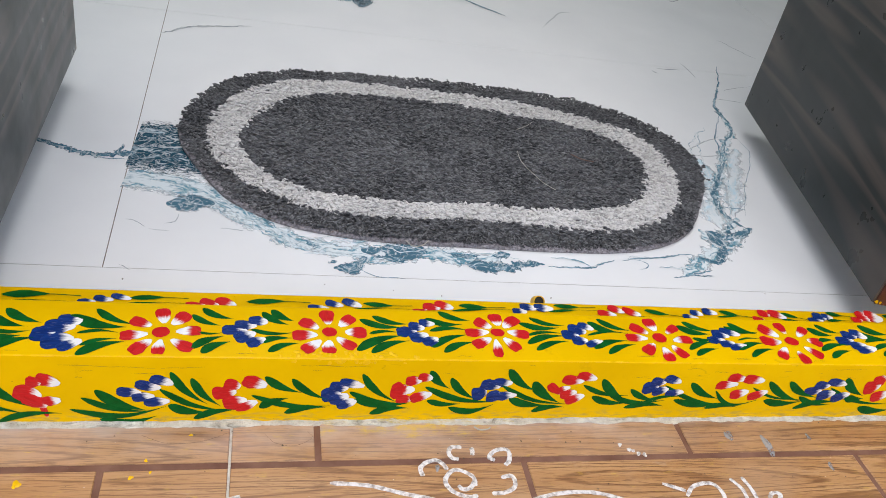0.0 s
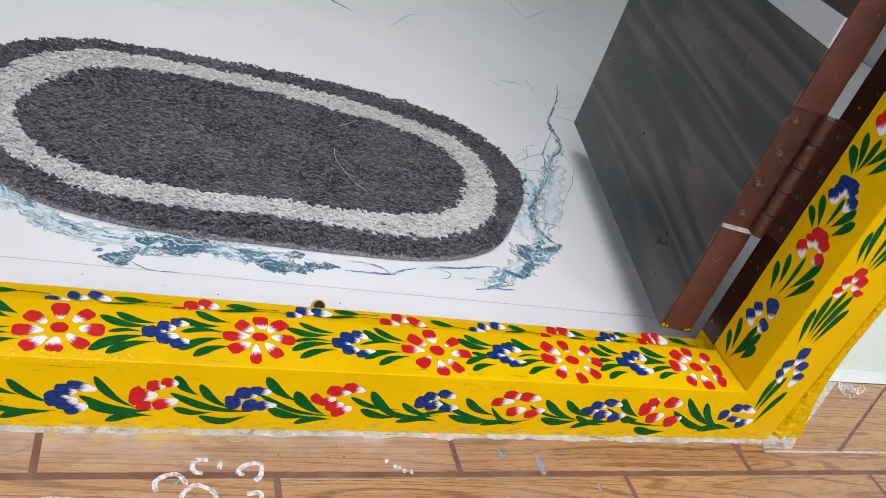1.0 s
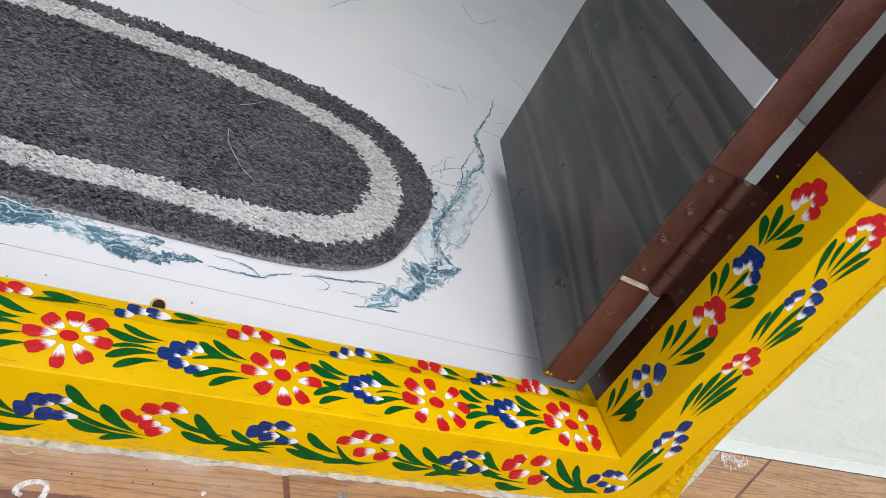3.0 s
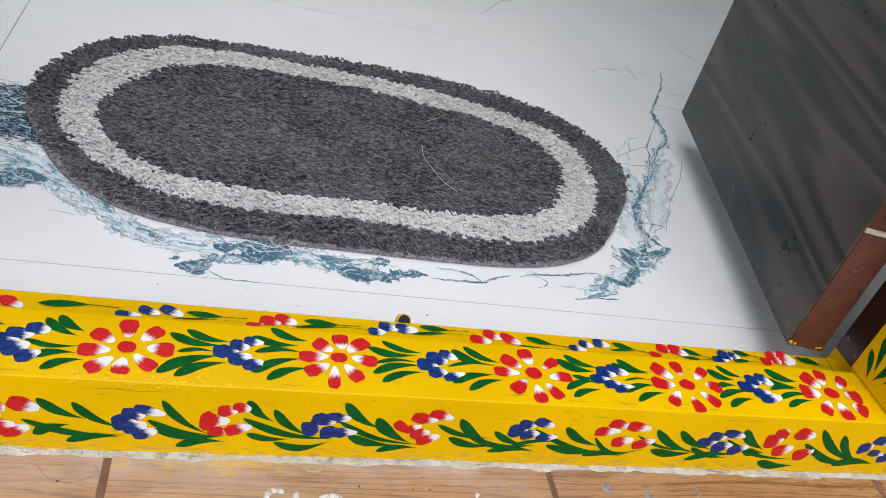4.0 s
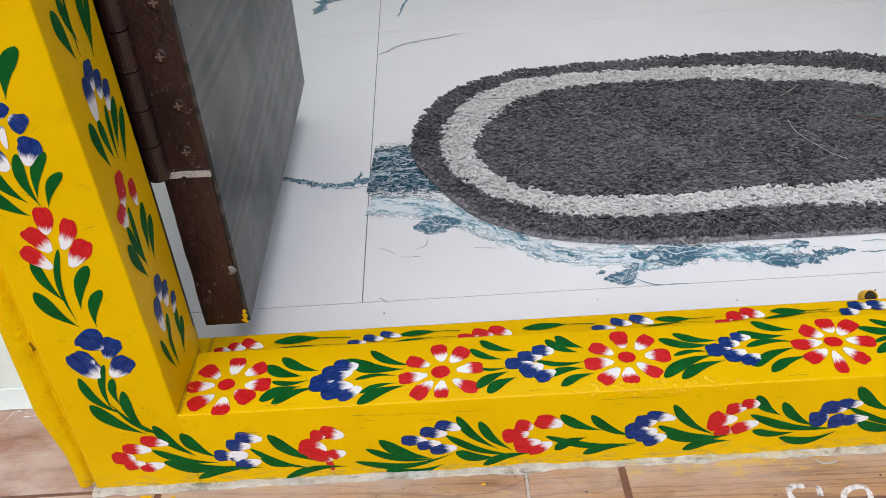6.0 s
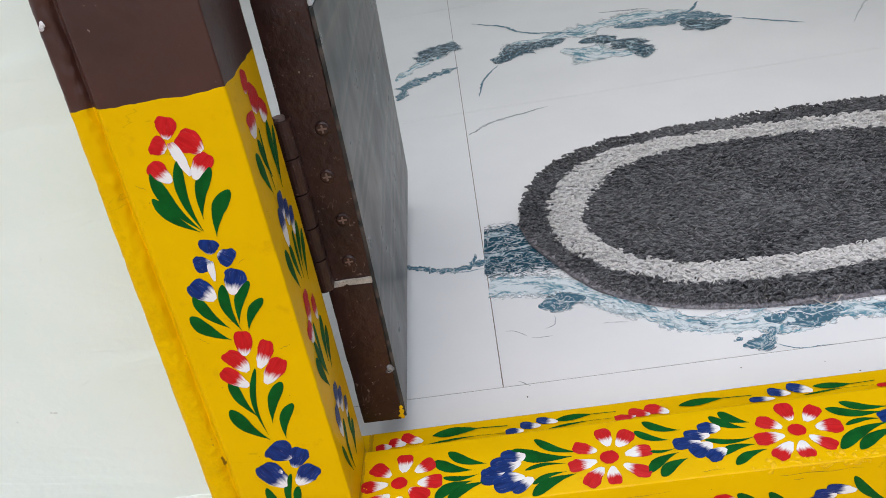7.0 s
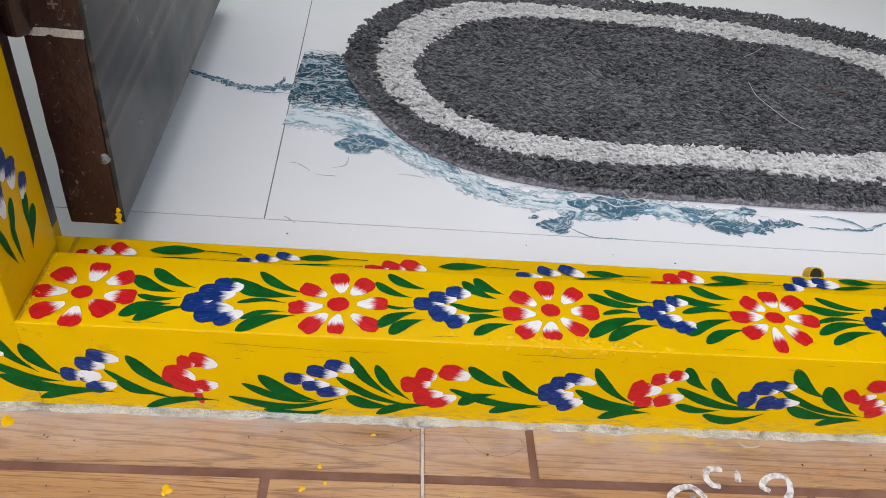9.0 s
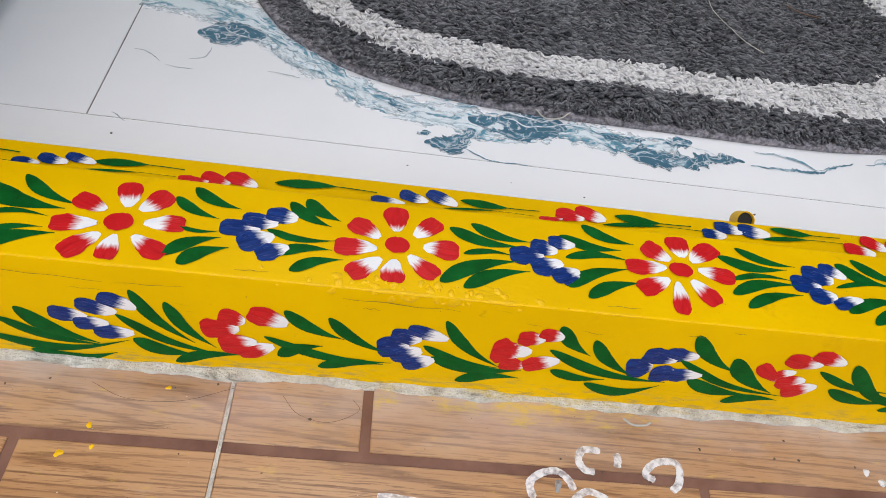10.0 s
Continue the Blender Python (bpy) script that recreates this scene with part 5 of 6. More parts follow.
def hinge(side, leaf, thick, z0, z1, jamb_face, paint):
    """Butt hinge let into the leaf's edge; its barrel lies along the outer arris."""
    m = Matrix.Translation(leaf.location) @ leaf.rotation_euler.to_matrix().to_4x4()

    def laid(bm):
        bmesh.ops.transform(bm, matrix=m, verts=bm.verts)
        return bm

    h = part("hinge", laid(box(*sorted((0.0008 * side, (thick - 0.0010) * side)), 0.0016, 0.0034, z0, z1, 0.0005, 1)), paint, leaf, "brown-painted butt hinge with cross-head screws")
    h.matrix_parent_inverse = m.inverted()
    gap = (z1 - z0 - 0.026) / 3
    for k in range(4):
        at = m @ Vector(((0.0105, 0.0145, 0.0115, 0.0140)[k] * side, 0.0016, z1 - 0.0115 - gap * k))
        screw(h, at, m.to_3x3() @ Vector((0, -1, 0)), paint)
    x0, x1 = sorted((jamb_face, jamb_face - 0.0018 * side))
    part("jamb_plate", box(x0, x1, 0.0985, 0.1295, z0, z1, 0.0006, 1), paint, h)
    for k in range(4):
        screw(h, (jamb_face - 0.0018 * side, 0.1185 - 0.006 * (k % 2), z1 - 0.0135 - gap * k), (-side, 0, 0), paint)
    px, py, step = (thick + 0.0002) * side, -0.0042, (z1 - z0) / 5
    for k in range(5):
        part("knuckle", laid(rod((px, py, z0 + k * step + 0.0004), (px, py, z0 + (k + 1) * step - 0.0004), 0.0060, 20)), paint, h)
        if k % 2 == 0:
            part("knuckle_root", laid(box(*sorted((px - 0.0058 * side, px)), py, 0.0030, z0 + k * step + 0.0006, z0 + (k + 1) * step - 0.0006)), paint, h)
    a, b = m @ Vector((px, py + 0.0035, z0)), m @ Vector((px, py + 0.0035, z1))
    flap = swept([(0, 0), (1, 0), (1, 1), (0, 1)], [(lambda u, v, q=q: (q.x + (jamb_face - 0.001 * side - q.x) * u, q.y + 0.002 * v, q.z)) for q in (a, b)])
    part("jamb_flap", flap, paint, h)
    part("pin", laid(rod((px, py, z0 - 0.001), (px, py, z1 + 0.0015), 0.0035, 12)), STEEL, h)
    line = swept([(-0.0005, -0.0018), (-0.0005, 0.0018), (0.0040, 0.0018), (0.0040, -0.0018)], [(lambda a, b, x=side * (0.002 + (thick - 0.004) * i / 40): (x, a, z0 - 0.0012 + b)) for i in range(41)], 0.0008, 3.0)
    part("filler_line", laid(line), LIME, h, "whitish filler line under the plate")
    return h


hinge(-1, left_leaf, 0.032, 0.181, 0.298, left_x(0.24) - 0.0142, DARK_BROWN)
hinge(1, right_leaf, 0.034, 0.184, 0.304, right_x(0.24) + 0.0142, HINGE_BROWN)

# ---- printed veins of the marble ----
def smooth_path(points, steps=8):
    p = [Vector(q) for q in points]
    p = [2 * p[0] - p[1]] + p + [2 * p[-1] - p[-2]]
    out = []
    for a, b, c, d in zip(p, p[1:], p[2:], p[3:]):
        for i in range(steps):
            t = i / steps
            out.append(0.5 * (2 * b + (c - a) * t + (2 * a - 5 * b + 4 * c - d) * t * t + (3 * b - a - 3 * c + d) * t ** 3))
    return out + [p[-2]]


vein_count = 0


def vein(parent, mat, half, points, taper=True, jag=0.75, stray=0.0, jag_scale=0.9):
    """A ribbon of vein print just over the tile; points in millimetres, half its half-width in millimetres."""
    global vein_count
    vein_count += 1
    path = smooth_path([(x / 1000, y / 1000) for x, y in points], 22)
    n = len(path)
    verts, uvs, faces = [], [], []
    z = Z_ROOM + 0.0002 + 0.000007 * vein_count
    run, rims = 0.0, []
    for i, c in enumerate(path):
        d = (path[min(i + 1, n - 1)] - path[max(i - 1, 0)]).normalized()
        side = Vector((-d.y, d.x))
        s = i / (n - 1)
        w = half / 1000 * (0.10 + 0.90 * math.sin(math.pi * s) ** 0.6 if taper else 1.0)
        f = 1000 * jag_scale / half
        w *= max(0.15, 1 + jag * (noise.noise(Vector((c.x * f, c.y * f, vein_count))) + 0.8 * noise.noise(Vector((c.x * 3 * f, c.y * 3 * f, vein_count)))))
        c = c + side * 0.5 * jag * half / 1000 * noise.noise(Vector((c.x * f, c.y * f, vein_count + 9.5))) + side * stray / 1000 * (noise.noise(Vector((c.x * 40, c.y * 40, 3.3))) + 0.4 * noise.noise(Vector((c.x * 130, c.y * 130, 7.3))))
        for k in (-1, 0, 1):
            q = c + side * k * w
            verts.append((q.x, q.y, z))
            uvs.append((100 * run + 7.3 * vein_count, 100 * k * w))
            rims.append(k)
        if i + 1 < n:
            run += (path[i + 1] - path[i]).length
    for i in range(n - 1):
        for k in (0, 1):
            a = 3 * i + k
            faces.append((a, a + 3, a + 4, a + 1))
    ob = mesh_object("marble_vein", verts, faces, [mat], uvs=uvs)
    ob.data.attributes.new("edge", "FLOAT", "POINT").data.foreach_set("value", rims)
    return under(ob, parent, "grey-blue printed vein")


floor = tagged(part("floor", swept([(-0.44, Y_BACK + 0.0005), (0.455, Y_BACK + 0.0005), (0.53, 0.142), (0.80, 0.236), (2.199, 0.236), (2.199, 3.599), (-2.199, 3.599), (-2.199, 0.236), (-0.79, 0.236), (-0.50, 0.141)], [(lambda a, b, z=z: (a, b, z)) for z in (-0.02, Z_ROOM - 0.0005)]), TILE_GROUT, None), "white marble-look tiled floor with teal veins", "floor", **setting)
vein(floor, FAINT, 18.0, [(393, 479), (386, 422), (351, 347), (340, 307)])
vein(floor, FAINT, 16.4, [(471, 518), (420, 427), (375, 336)])
vein(floor, PALE, 22, [(-318, 338), (-290, 335), (-255, 325), (-215, 300), (-180, 270)], False, 0.05)
vein(floor, PALE, 8.9, [(-239, 306), (-223, 298), (-209, 290)])
vein(floor, FAINT, 10.6, [(-151, 237), (-124, 241), (-94, 241), (-75, 237)])
vein(floor, PALE, 17, [(-165, 248), (-130, 236), (-95, 228), (-60, 228), (-20, 236)])
vein(floor, PALE, 16, [(-60, 232), (-30, 232), (-10, 231), (9, 232), (29, 230), (59, 236)])
vein(floor, PALE, 3.3, [(-89, 215), (-69, 214), (-52, 218), (-34, 229), (-24, 231)])
vein(floor, PALE, 11, [(-235, 310), (-200, 285), (-170, 257), (-140, 240), (-100, 236)])
vein(floor, PALE, 2.4, [(-145, 224), (-123, 226), (-94, 222)])
vein(floor, PALE, 11.7, [(251, 213), (276, 233), (299, 251), (321, 261)])
vein(floor, PALE, 9, [(504, 640), (493, 573), (456, 524), (413, 449), (383, 407), (366, 370), (362, 340)])
vein(floor, PALE, 15, [(376, 335), (352, 302), (324, 274), (298, 246), (272, 226)])
vein(floor, BRIGHT_TEAL, 7, [(362, 322), (340, 292), (320, 262), (300, 240)])
vein(floor, PALE, 14.8, [(309, 304), (322, 284), (338, 286), (382, 311)])
vein(floor, PALE, 20.7, [(-441, 994), (-381, 1096), (-338, 1177)])
vein(floor, PALE, 38.4, [(-229, 1098), (-131, 1101), (-38, 1124), (37, 1142), (94, 1127)])
vein(floor, PALE, 39.9, [(-151, 1020), (-86, 970), (-44, 944)])
vein(floor, TEAL, 60, [(-319, 407), (-280, 405), (-230, 400), (-180, 398)], False, 0.05)
vein(floor, BRIGHT_TEAL, 15, [(-274, 292), (-253, 296), (-230, 303)])
vein(floor, BRIGHT_TEAL, 6.5, [(-336, 379), (-325, 385), (-314, 390)])
vein(floor, BRIGHT_TEAL, 5.4, [(-440, 410), (-410, 400), (-375, 384), (-361, 379), (-345, 378), (-333, 383), (-329, 404)])
vein(floor, HAIR, 1.0, [(-356, 373), (-339, 374), (-320, 373)], stray=3)
vein(floor, PALE, 4.0, [(-193, 279), (-184, 264), (-173, 254), (-157, 237), (-140, 228)])
vein(floor, BRIGHT_TEAL, 4.3, [(-142, 246), (-137, 237), (-127, 235)])
vein(floor, BRIGHT_TEAL, 2.8, [(-123, 211), (-114, 214)])
vein(floor, BRIGHT_TEAL, 9.0, [(-118, 203), (-103, 203), (-92, 214), (-86, 223)])
vein(floor, BRIGHT_TEAL, 14.0, [(-90, 233), (-68, 235), (-53, 233), (-33, 236), (-24, 235)])
vein(floor, BRIGHT_TEAL, 5.4, [(-78, 224), (-57, 222), (-36, 227)])
vein(floor, BRIGHT_TEAL, 4.7, [(-2, 234), (11, 232), (30, 234)])
vein(floor, BRIGHT_TEAL, 11.0, [(14, 219), (31, 215), (44, 214), (59, 216)])
vein(floor, BRIGHT_TEAL, 6.6, [(36, 213), (57, 215), (78, 223), (96, 223)])
vein(floor, BRIGHT_TEAL, 6.8, [(44, 233), (63, 238)])
vein(floor, HAIR, 0.7, [(-97, 202), (-84, 197), (-71, 192), (-51, 192)], stray=3)
vein(floor, HAIR, 0.7, [(-2, 222), (17, 217)], stray=3)
vein(floor, HAIR, 1.7, [(99, 220), (120, 219), (141, 221), (160, 229), (178, 237)], stray=3)
vein(floor, HAIR, 1.6, [(187, 236), (210, 241), (236, 245), (258, 252), (278, 252)], stray=3)
vein(floor, HAIR, 0.7, [(198, 239), (214, 233), (211, 226), (201, 223)], stray=3)
vein(floor, HAIR, 1.7, [(236, 211), (262, 218), (288, 224)], stray=3)
vein(floor, BRIGHT_TEAL, 4.7, [(283, 250), (298, 241), (310, 246), (323, 265)])
vein(floor, HAIR, 1.3, [(261, 216), (286, 215)], stray=3)
vein(floor, BRIGHT_TEAL, 11.0, [(315, 300), (325, 286), (325, 267)])
vein(floor, BRIGHT_TEAL, 6.1, [(329, 288), (355, 295), (385, 313)])
vein(floor, HAIR, 2.7, [(596, 833), (572, 775), (532, 704), (507, 659), (503, 626), (501, 594), (493, 573), (456, 524), (440, 487)], stray=3)
vein(floor, BRIGHT_TEAL, 6.0, [(507, 659), (503, 637), (500, 620)])
vein(floor, BRIGHT_TEAL, 4.2, [(433, 477), (413, 449), (383, 407), (368, 379), (362, 348), (369, 322), (379, 311)])
vein(floor, HAIR, 1.2, [(499, 630), (475, 585), (452, 542), (434, 494), (398, 424)], stray=3)
vein(floor, TRACE, 0.9, [(385, 499), (425, 528), (460, 553)], stray=3)
vein(floor, TRACE, 1.2, [(390, 487), (413, 487), (445, 496)], stray=3)
vein(floor, HAIR, 0.6, [(490, 556), (490, 512), (459, 456), (425, 405), (391, 338)], stray=3)
vein(floor, HAIR, 1.2, [(362, 358), (381, 357), (399, 354)], stray=3)
vein(floor, TRACE, 1.4, [(448, 781), (451, 774), (456, 769)], stray=3)
vein(floor, TRACE, 1.8, [(463, 790), (485, 793), (508, 796)], stray=3)
vein(floor, TRACE, 1.1, [(522, 830), (526, 804), (527, 767)], stray=3)
vein(floor, TRACE, 0.7, [(555, 722), (580, 737), (627, 757)], stray=3)
vein(floor, TRACE, 1.3, [(526, 686), (548, 685), (571, 684)], stray=3)
vein(floor, TRACE, 0.6, [(-308, 266), (-299, 263), (-288, 255)], stray=3)
vein(floor, TRACE, 0.6, [(-285, 252), (-275, 251), (-267, 250)], stray=3)
vein(floor, TRACE, 0.7, [(-222, 257), (-210, 257), (-200, 255)], stray=3)
vein(floor, TRACE, 0.6, [(-302, 197), (-297, 194), (-292, 190)], stray=3)
vein(floor, TRACE, 0.6, [(-263, 278), (-264, 267), (-273, 261)], stray=3)
vein(floor, BRIGHT_TEAL, 20.4, [(-429, 896), (-414, 962), (-381, 989), (-330, 1014)])
vein(floor, TEAL, 37.3, [(-401, 1078), (-367, 1117), (-332, 1164)])
vein(floor, HAIR, 2.4, [(-300, 858), (-293, 922), (-263, 992)], stray=3)
vein(floor, TEAL, 37.0, [(-263, 1000), (-224, 1052), (-179, 1070), (-135, 1074)])
vein(floor, TEAL, 32.7, [(-117, 1049), (-73, 1037), (-40, 996), (-27, 917)])
vein(floor, HAIR, 4.7, [(-296, 1269), (-237, 1214), (-197, 1147), (-96, 1096)], stray=3)
vein(floor, BRIGHT_TEAL, 31.3, [(-46, 1087), (41, 1089), (99, 1084), (148, 1052)])
vein(floor, TEAL, 33.7, [(58, 1072), (99, 1028), (141, 1026)])
vein(floor, HAIR, 3.7, [(146, 1047), (194, 998), (234, 960)], stray=3)
vein(floor, HAIR, 4.6, [(61, 1116), (93, 1121), (124, 1170)], stray=3)
vein(floor, TRACE, 3.2, [(-326, 717), (-282, 752), (-205, 775)], stray=3)
vein(floor, TRACE, 4.8, [(-55, 1202), (-7, 1188), (36, 1177)], stray=3)
vein(floor, TRACE, 1.6, [(295, 927), (350, 1012), (379, 1024)], stray=3)
vein(floor, TRACE, 2.0, [(662, 1303), (655, 1240), (666, 1188), (710, 1230), (760, 1293)], stray=4)
vein(floor, TRACE, 1.3, [(668, 975), (690, 935), (712, 893)], stray=4)

# fine crazing along the veins
crazing = random.Random(17)
for track, strands, spread in (([(470, 560), (435, 521), (395, 420), (368, 345), (335, 290), (290, 240)], 9, 10), ([(-317, 340), (-290, 328), (-250, 310), (-205, 280), (-150, 240), (-90, 235), (0, 234), (85, 226)], 9, 9), ([(95, 226), (150, 222), (200, 240), (260, 246), (310, 256)], 3, 7)):
    for k in range(strands):
        a = crazing.uniform(0, 0.7)
        cut = smooth_path(track, 6)
        i0 = int(a * len(cut))
        piece = cut[i0:i0 + int(len(cut) * crazing.uniform(0.15, 0.4))][::3]
        if len(piece) > 1:
            off = Vector((crazing.gauss(0, spread), crazing.gauss(0, spread)))
            vein(floor, PALE, crazing.uniform(0.7, 1.5), [tuple(q + off) for q in piece], stray=9)

# ---- the bath mat ----
MAT_AT, MAT_TURN = Vector((0.041, 0.441)), radians(-2)
# half length, half depth, squareness, and how the outline swells and dips (cosine and sine of 1 to 7 turns)
MAT_RIM = (0.350, 0.200, 3.2, 0.922, ((0.018, -0.012), (-0.028, 0.017), (0.003, 0.024), (0.021, 0.001), (-0.001, 0.006), (0.014, 0.004), (0.000, -0.005)))
RING_OUT = (0.290, 0.200, 2.4, 0.888, ((-0.009, -0.043), (0.106, -0.002), (0.012, -0.001), (-0.013, 0.004), (0.000, 0.012), (0.003, 0.006), (-0.002, -0.003)))
RING_IN = (0.350, 0.200, 3.2, 0.641, ((-0.015, -0.053), (0.048, 0.008), (0.016, -0.006), (0.012, 0.007), (-0.001, 0.009), (0.003, 0.004), (-0.001, -0.002)))


def swell(curve, angle):
    return curve[3] + sum(c * np.cos((k + 1) * angle) + s * np.sin((k + 1) * angle) for k, (c, s) in enumerate(curve[4]))


def reach(curve, x, y):
    """1 on the curve, less inside it."""
    a, b, n = curve[:3]
    return (np.abs(x / a) ** n + np.abs(y / b) ** n) ** (1 / n) / swell(curve, np.arctan2(y / b, x / a))


def bath_mat():
    mat = tagged(empty("bath_mat", (*MAT_AT, Z_ROOM + 0.003)), "oval charcoal cotton bath mat with a light grey ring", "mat")
    mat.rotation_euler.z = MAT_TURN
    a, b, power = MAT_RIM[:3]
    n = 220
    verts, faces = [(0, 0, 0.0018)], []
    for r, z in ((0.955, 0.0018), (0.985, 0.0020), (1.0, 0.0008), (0.998, -0.0025)):
        for i in range(n):
            g = i * math.tau / n
            c, s = math.cos(g), math.sin(g)
            k = r * float(swell(MAT_RIM, g)) / (abs(c) ** power + abs(s) ** power) ** (1 / power)
            k *= 1 + 0.004 * noise.noise(Vector((9 * c, 9 * s, 1)))
            verts.append((a * c * k, b * s * k, z))
    for i in range(n):
        j = (i + 1) % n
        faces.append((0, 1 + i, 1 + j))
        for k in range(3):
            o = 1 + k * n
            faces.append((o + i, o + n + i, o + n + j, o + j))
    slots = [1 if max(q) <= n else 0 for q in faces]
    under(mesh_object("backing", verts, faces, [BACKING, DARK_COTTON], slots, smooth=True), mat, "woven mauve-grey backing edge")

    # the pile: clumps of cotton loops that lie together
    rng = np.random.default_rng(4)
    pitch, strands = 0.0034, 5
    gx, gy = np.meshgrid(np.arange(-0.36, 0.36, pitch), np.arange(-0.22, 0.22, pitch * 0.8))
    x = (gx + (np.arange(gx.shape[0]) % 2)[:, None] * pitch / 2).ravel() + rng.uniform(-1, 1, gx.size) * pitch * 0.35
    y = gy.ravel() + rng.uniform(-1, 1, gx.size) * pitch * 0.3
    r = reach(MAT_RIM, x, y)
    front = y < -0.02
    keep = r < np.where(front, 0.986, 0.992) + rng.normal(0, 0.006, x.size)
    x, y, r = x[keep], y[keep], r[keep]
    light = (reach(RING_OUT, x, y) < 1 + rng.normal(0, 0.006, x.size)) & (reach(RING_IN, x, y) > 1 + rng.normal(0, 0.008, x.size))
    m = x.size
    rim = np.clip((r - 0.86) / 0.10, 0, 1)
    lie = rng.normal(0, 0.38, m) + np.where(rng.random(m) < 0.5, 0, np.pi) + 0.4 * np.sin(x * 34 + 1) * np.cos(y * 47)
    outward = np.arctan2(y * (a / b), x)
    lie = np.where(rng.random(m) < rim * 0.8, outward + rng.normal(0, 0.5, m), lie)
    lie = np.where(light & (rng.random(m) < 0.65), np.where(y < 0, -0.9, 0.6) + rng.normal(0, 0.7, m), lie)
    tall = rng.uniform(0.0, 0.0030, m) * np.where(y > 0.02, 1.15, 1.0) * (1 - 0.35 * rim * (y < 0))
    hollow = 0.0016 * np.sin(x * 61 + 2 * np.sin(y * 40)) * np.sin(y * 83 + 1.3 * np.sin(x * 50))

    def each(v):
        return np.repeat(v, strands)

    m = m * strands
    x, y, r, rim, lie, tall, light, hollow = (each(v) for v in (x, y, r, rim, lie, tall, light, hollow))
    x = x + rng.normal(0, 0.0009, m)
    y = y + rng.normal(0, 0.0008, m)
    lie = lie + rng.normal(0, 0.17, m)
    length = rng.uniform(0.0038, 0.0066, m) * (1 - 0.25 * rim)
    wide = rng.uniform(0.00055, 0.00090, m) * np.where(light, 1.35, 1.0)
    root = 0.0034 + tall + hollow + rng.uniform(0, 0.0014, m) - 0.0018 * rim * (y < 0)
    rise = rng.uniform(0.0003, 0.0016, m)
    ux, uy = np.cos(lie), np.sin(lie)
    curl = rng.uniform(-0.25, 0.25, m) * length
    rings = []
    for s, up, w in ((0.0, 0.0, 0.9), (0.5, 1.0, 1.0), (1.0, 0.45, 0.85)):
        cx = x + ux * length * (s - 0.3) - uy * curl * s * s
        cy = y + uy * length * (s - 0.3) + ux * curl * s * s
        cz = root + rise * up
        for k in range(3):
            ang = k * 2 * np.pi / 3 + np.pi / 2
            ox, oz = np.cos(ang) * wide * w, np.sin(ang) * wide * w
            rings.append(np.stack([cx - uy * ox, cy + ux * ox, np.maximum(cz + oz, 0.0006)], -1))
    allv = np.stack(rings, 1)
    quads = [(3 * g + k, 3 * g + (k + 1) % 3, 3 * g + 3 + (k + 1) % 3, 3 * g + 3 + k) for g in (0, 1) for k in range(3)]
    for pick, mt, nm, lb in ((~light, DARK_COTTON, "charcoal_fluff", "charcoal cotton pile"), (light, LIGHT_COTTON, "grey_fluff", "light grey cotton ring")):
        v = allv[pick].reshape(-1, 3)
        cnt = int(pick.sum())
        f = (np.array(quads)[None] + 9 * np.arange(cnt)[:, None, None]).reshape(-1, 4)
        tips = (np.array([[6, 7, 8]]) + 9 * np.arange(cnt)[:, None])
        ob = mesh_object(nm, v.tolist(), f.tolist() + tips.tolist(), [mt], smooth=True)
        under(ob, mat, lb)
        tagged(ob, kind="stuff")
    return mat


bath_mat()


def thread(name, points, r, mat, label):
    cu = bpy.data.curves.new(name, "CURVE")
    cu.dimensions, cu.bevel_depth, cu.bevel_resolution = "3D", r, 1
    sp = cu.splines.new("POLY")
    pts = smooth_path([Vector(p) for p in points], 6)
    sp.points.add(len(pts) - 1)
    for q, p in zip(sp.points, pts):
        q.co = (*p, 1)
    cu.materials.append(mat)
    return tagged(new(name, cu), label, "thread")


thread("loose_thread", [(0.118, 0.436, 0.0288), (0.117, 0.409, 0.0286), (0.126, 0.378, 0.0288), (0.132, 0.363, 0.0288), (0.143, 0.351, 0.028)], 0.00035, LINT, "pale loose thread lying on the bath mat")
thread("loose_thread", [(0.132, 0.493, 0.0288), (0.146, 0.504, 0.0285), (0.162, 0.520, 0.0286)], 0.0003, LINT, "short pale thread lying on the bath mat")
thread("loose_thread", [(-0.045, 0.246, 0.0215), (-0.040, 0.236, 0.0225), (-0.030, 0.238, 0.022), (-0.022, 0.246, 0.0225)], 0.0005, LINT, "pale frayed thread at the rim of the mat")

# ---- the porch ----
porch = tagged(part("porch_floor", box(-3, 3, -2.5, 0.134, -0.15, -0.0009), JOINT, None), "wood-look plank tiles with dark joints, paint-stained", "porch floor", **setting)


def slab(name, corners, z0, z1, mat, parent, label="", arris=1.0):
    """A flat piece with slightly rounded arrises over a convex outline."""
    c = sum((Vector(p) for p in corners), Vector((0, 0))) / len(corners)
    inner = [Vector(p) + (c - Vector(p)).normalized() * 0.0007 * arris for p in corners]
    n = len(corners)
    verts = [(*p, z0) for p in corners] + [(*p, z1 - 0.0004 * arris) for p in corners] + [(*p, z1) for p in inner]
    faces = [tuple(range(n))[::-1], tuple(range(2 * n, 3 * n))]
    for k in (0, 1):
        for i in range(n):
            j = (i + 1) % n
            faces.append((k * n + i, k * n + j, (k + 1) * n + j, (k + 1) * n + i))
    return under(mesh_object(name, verts, faces, [mat]), parent, label)


def rect(x0, x1, y0, y1):
    return [(x0, y0), (x1, y0), (x1, y1), (x0, y1)]


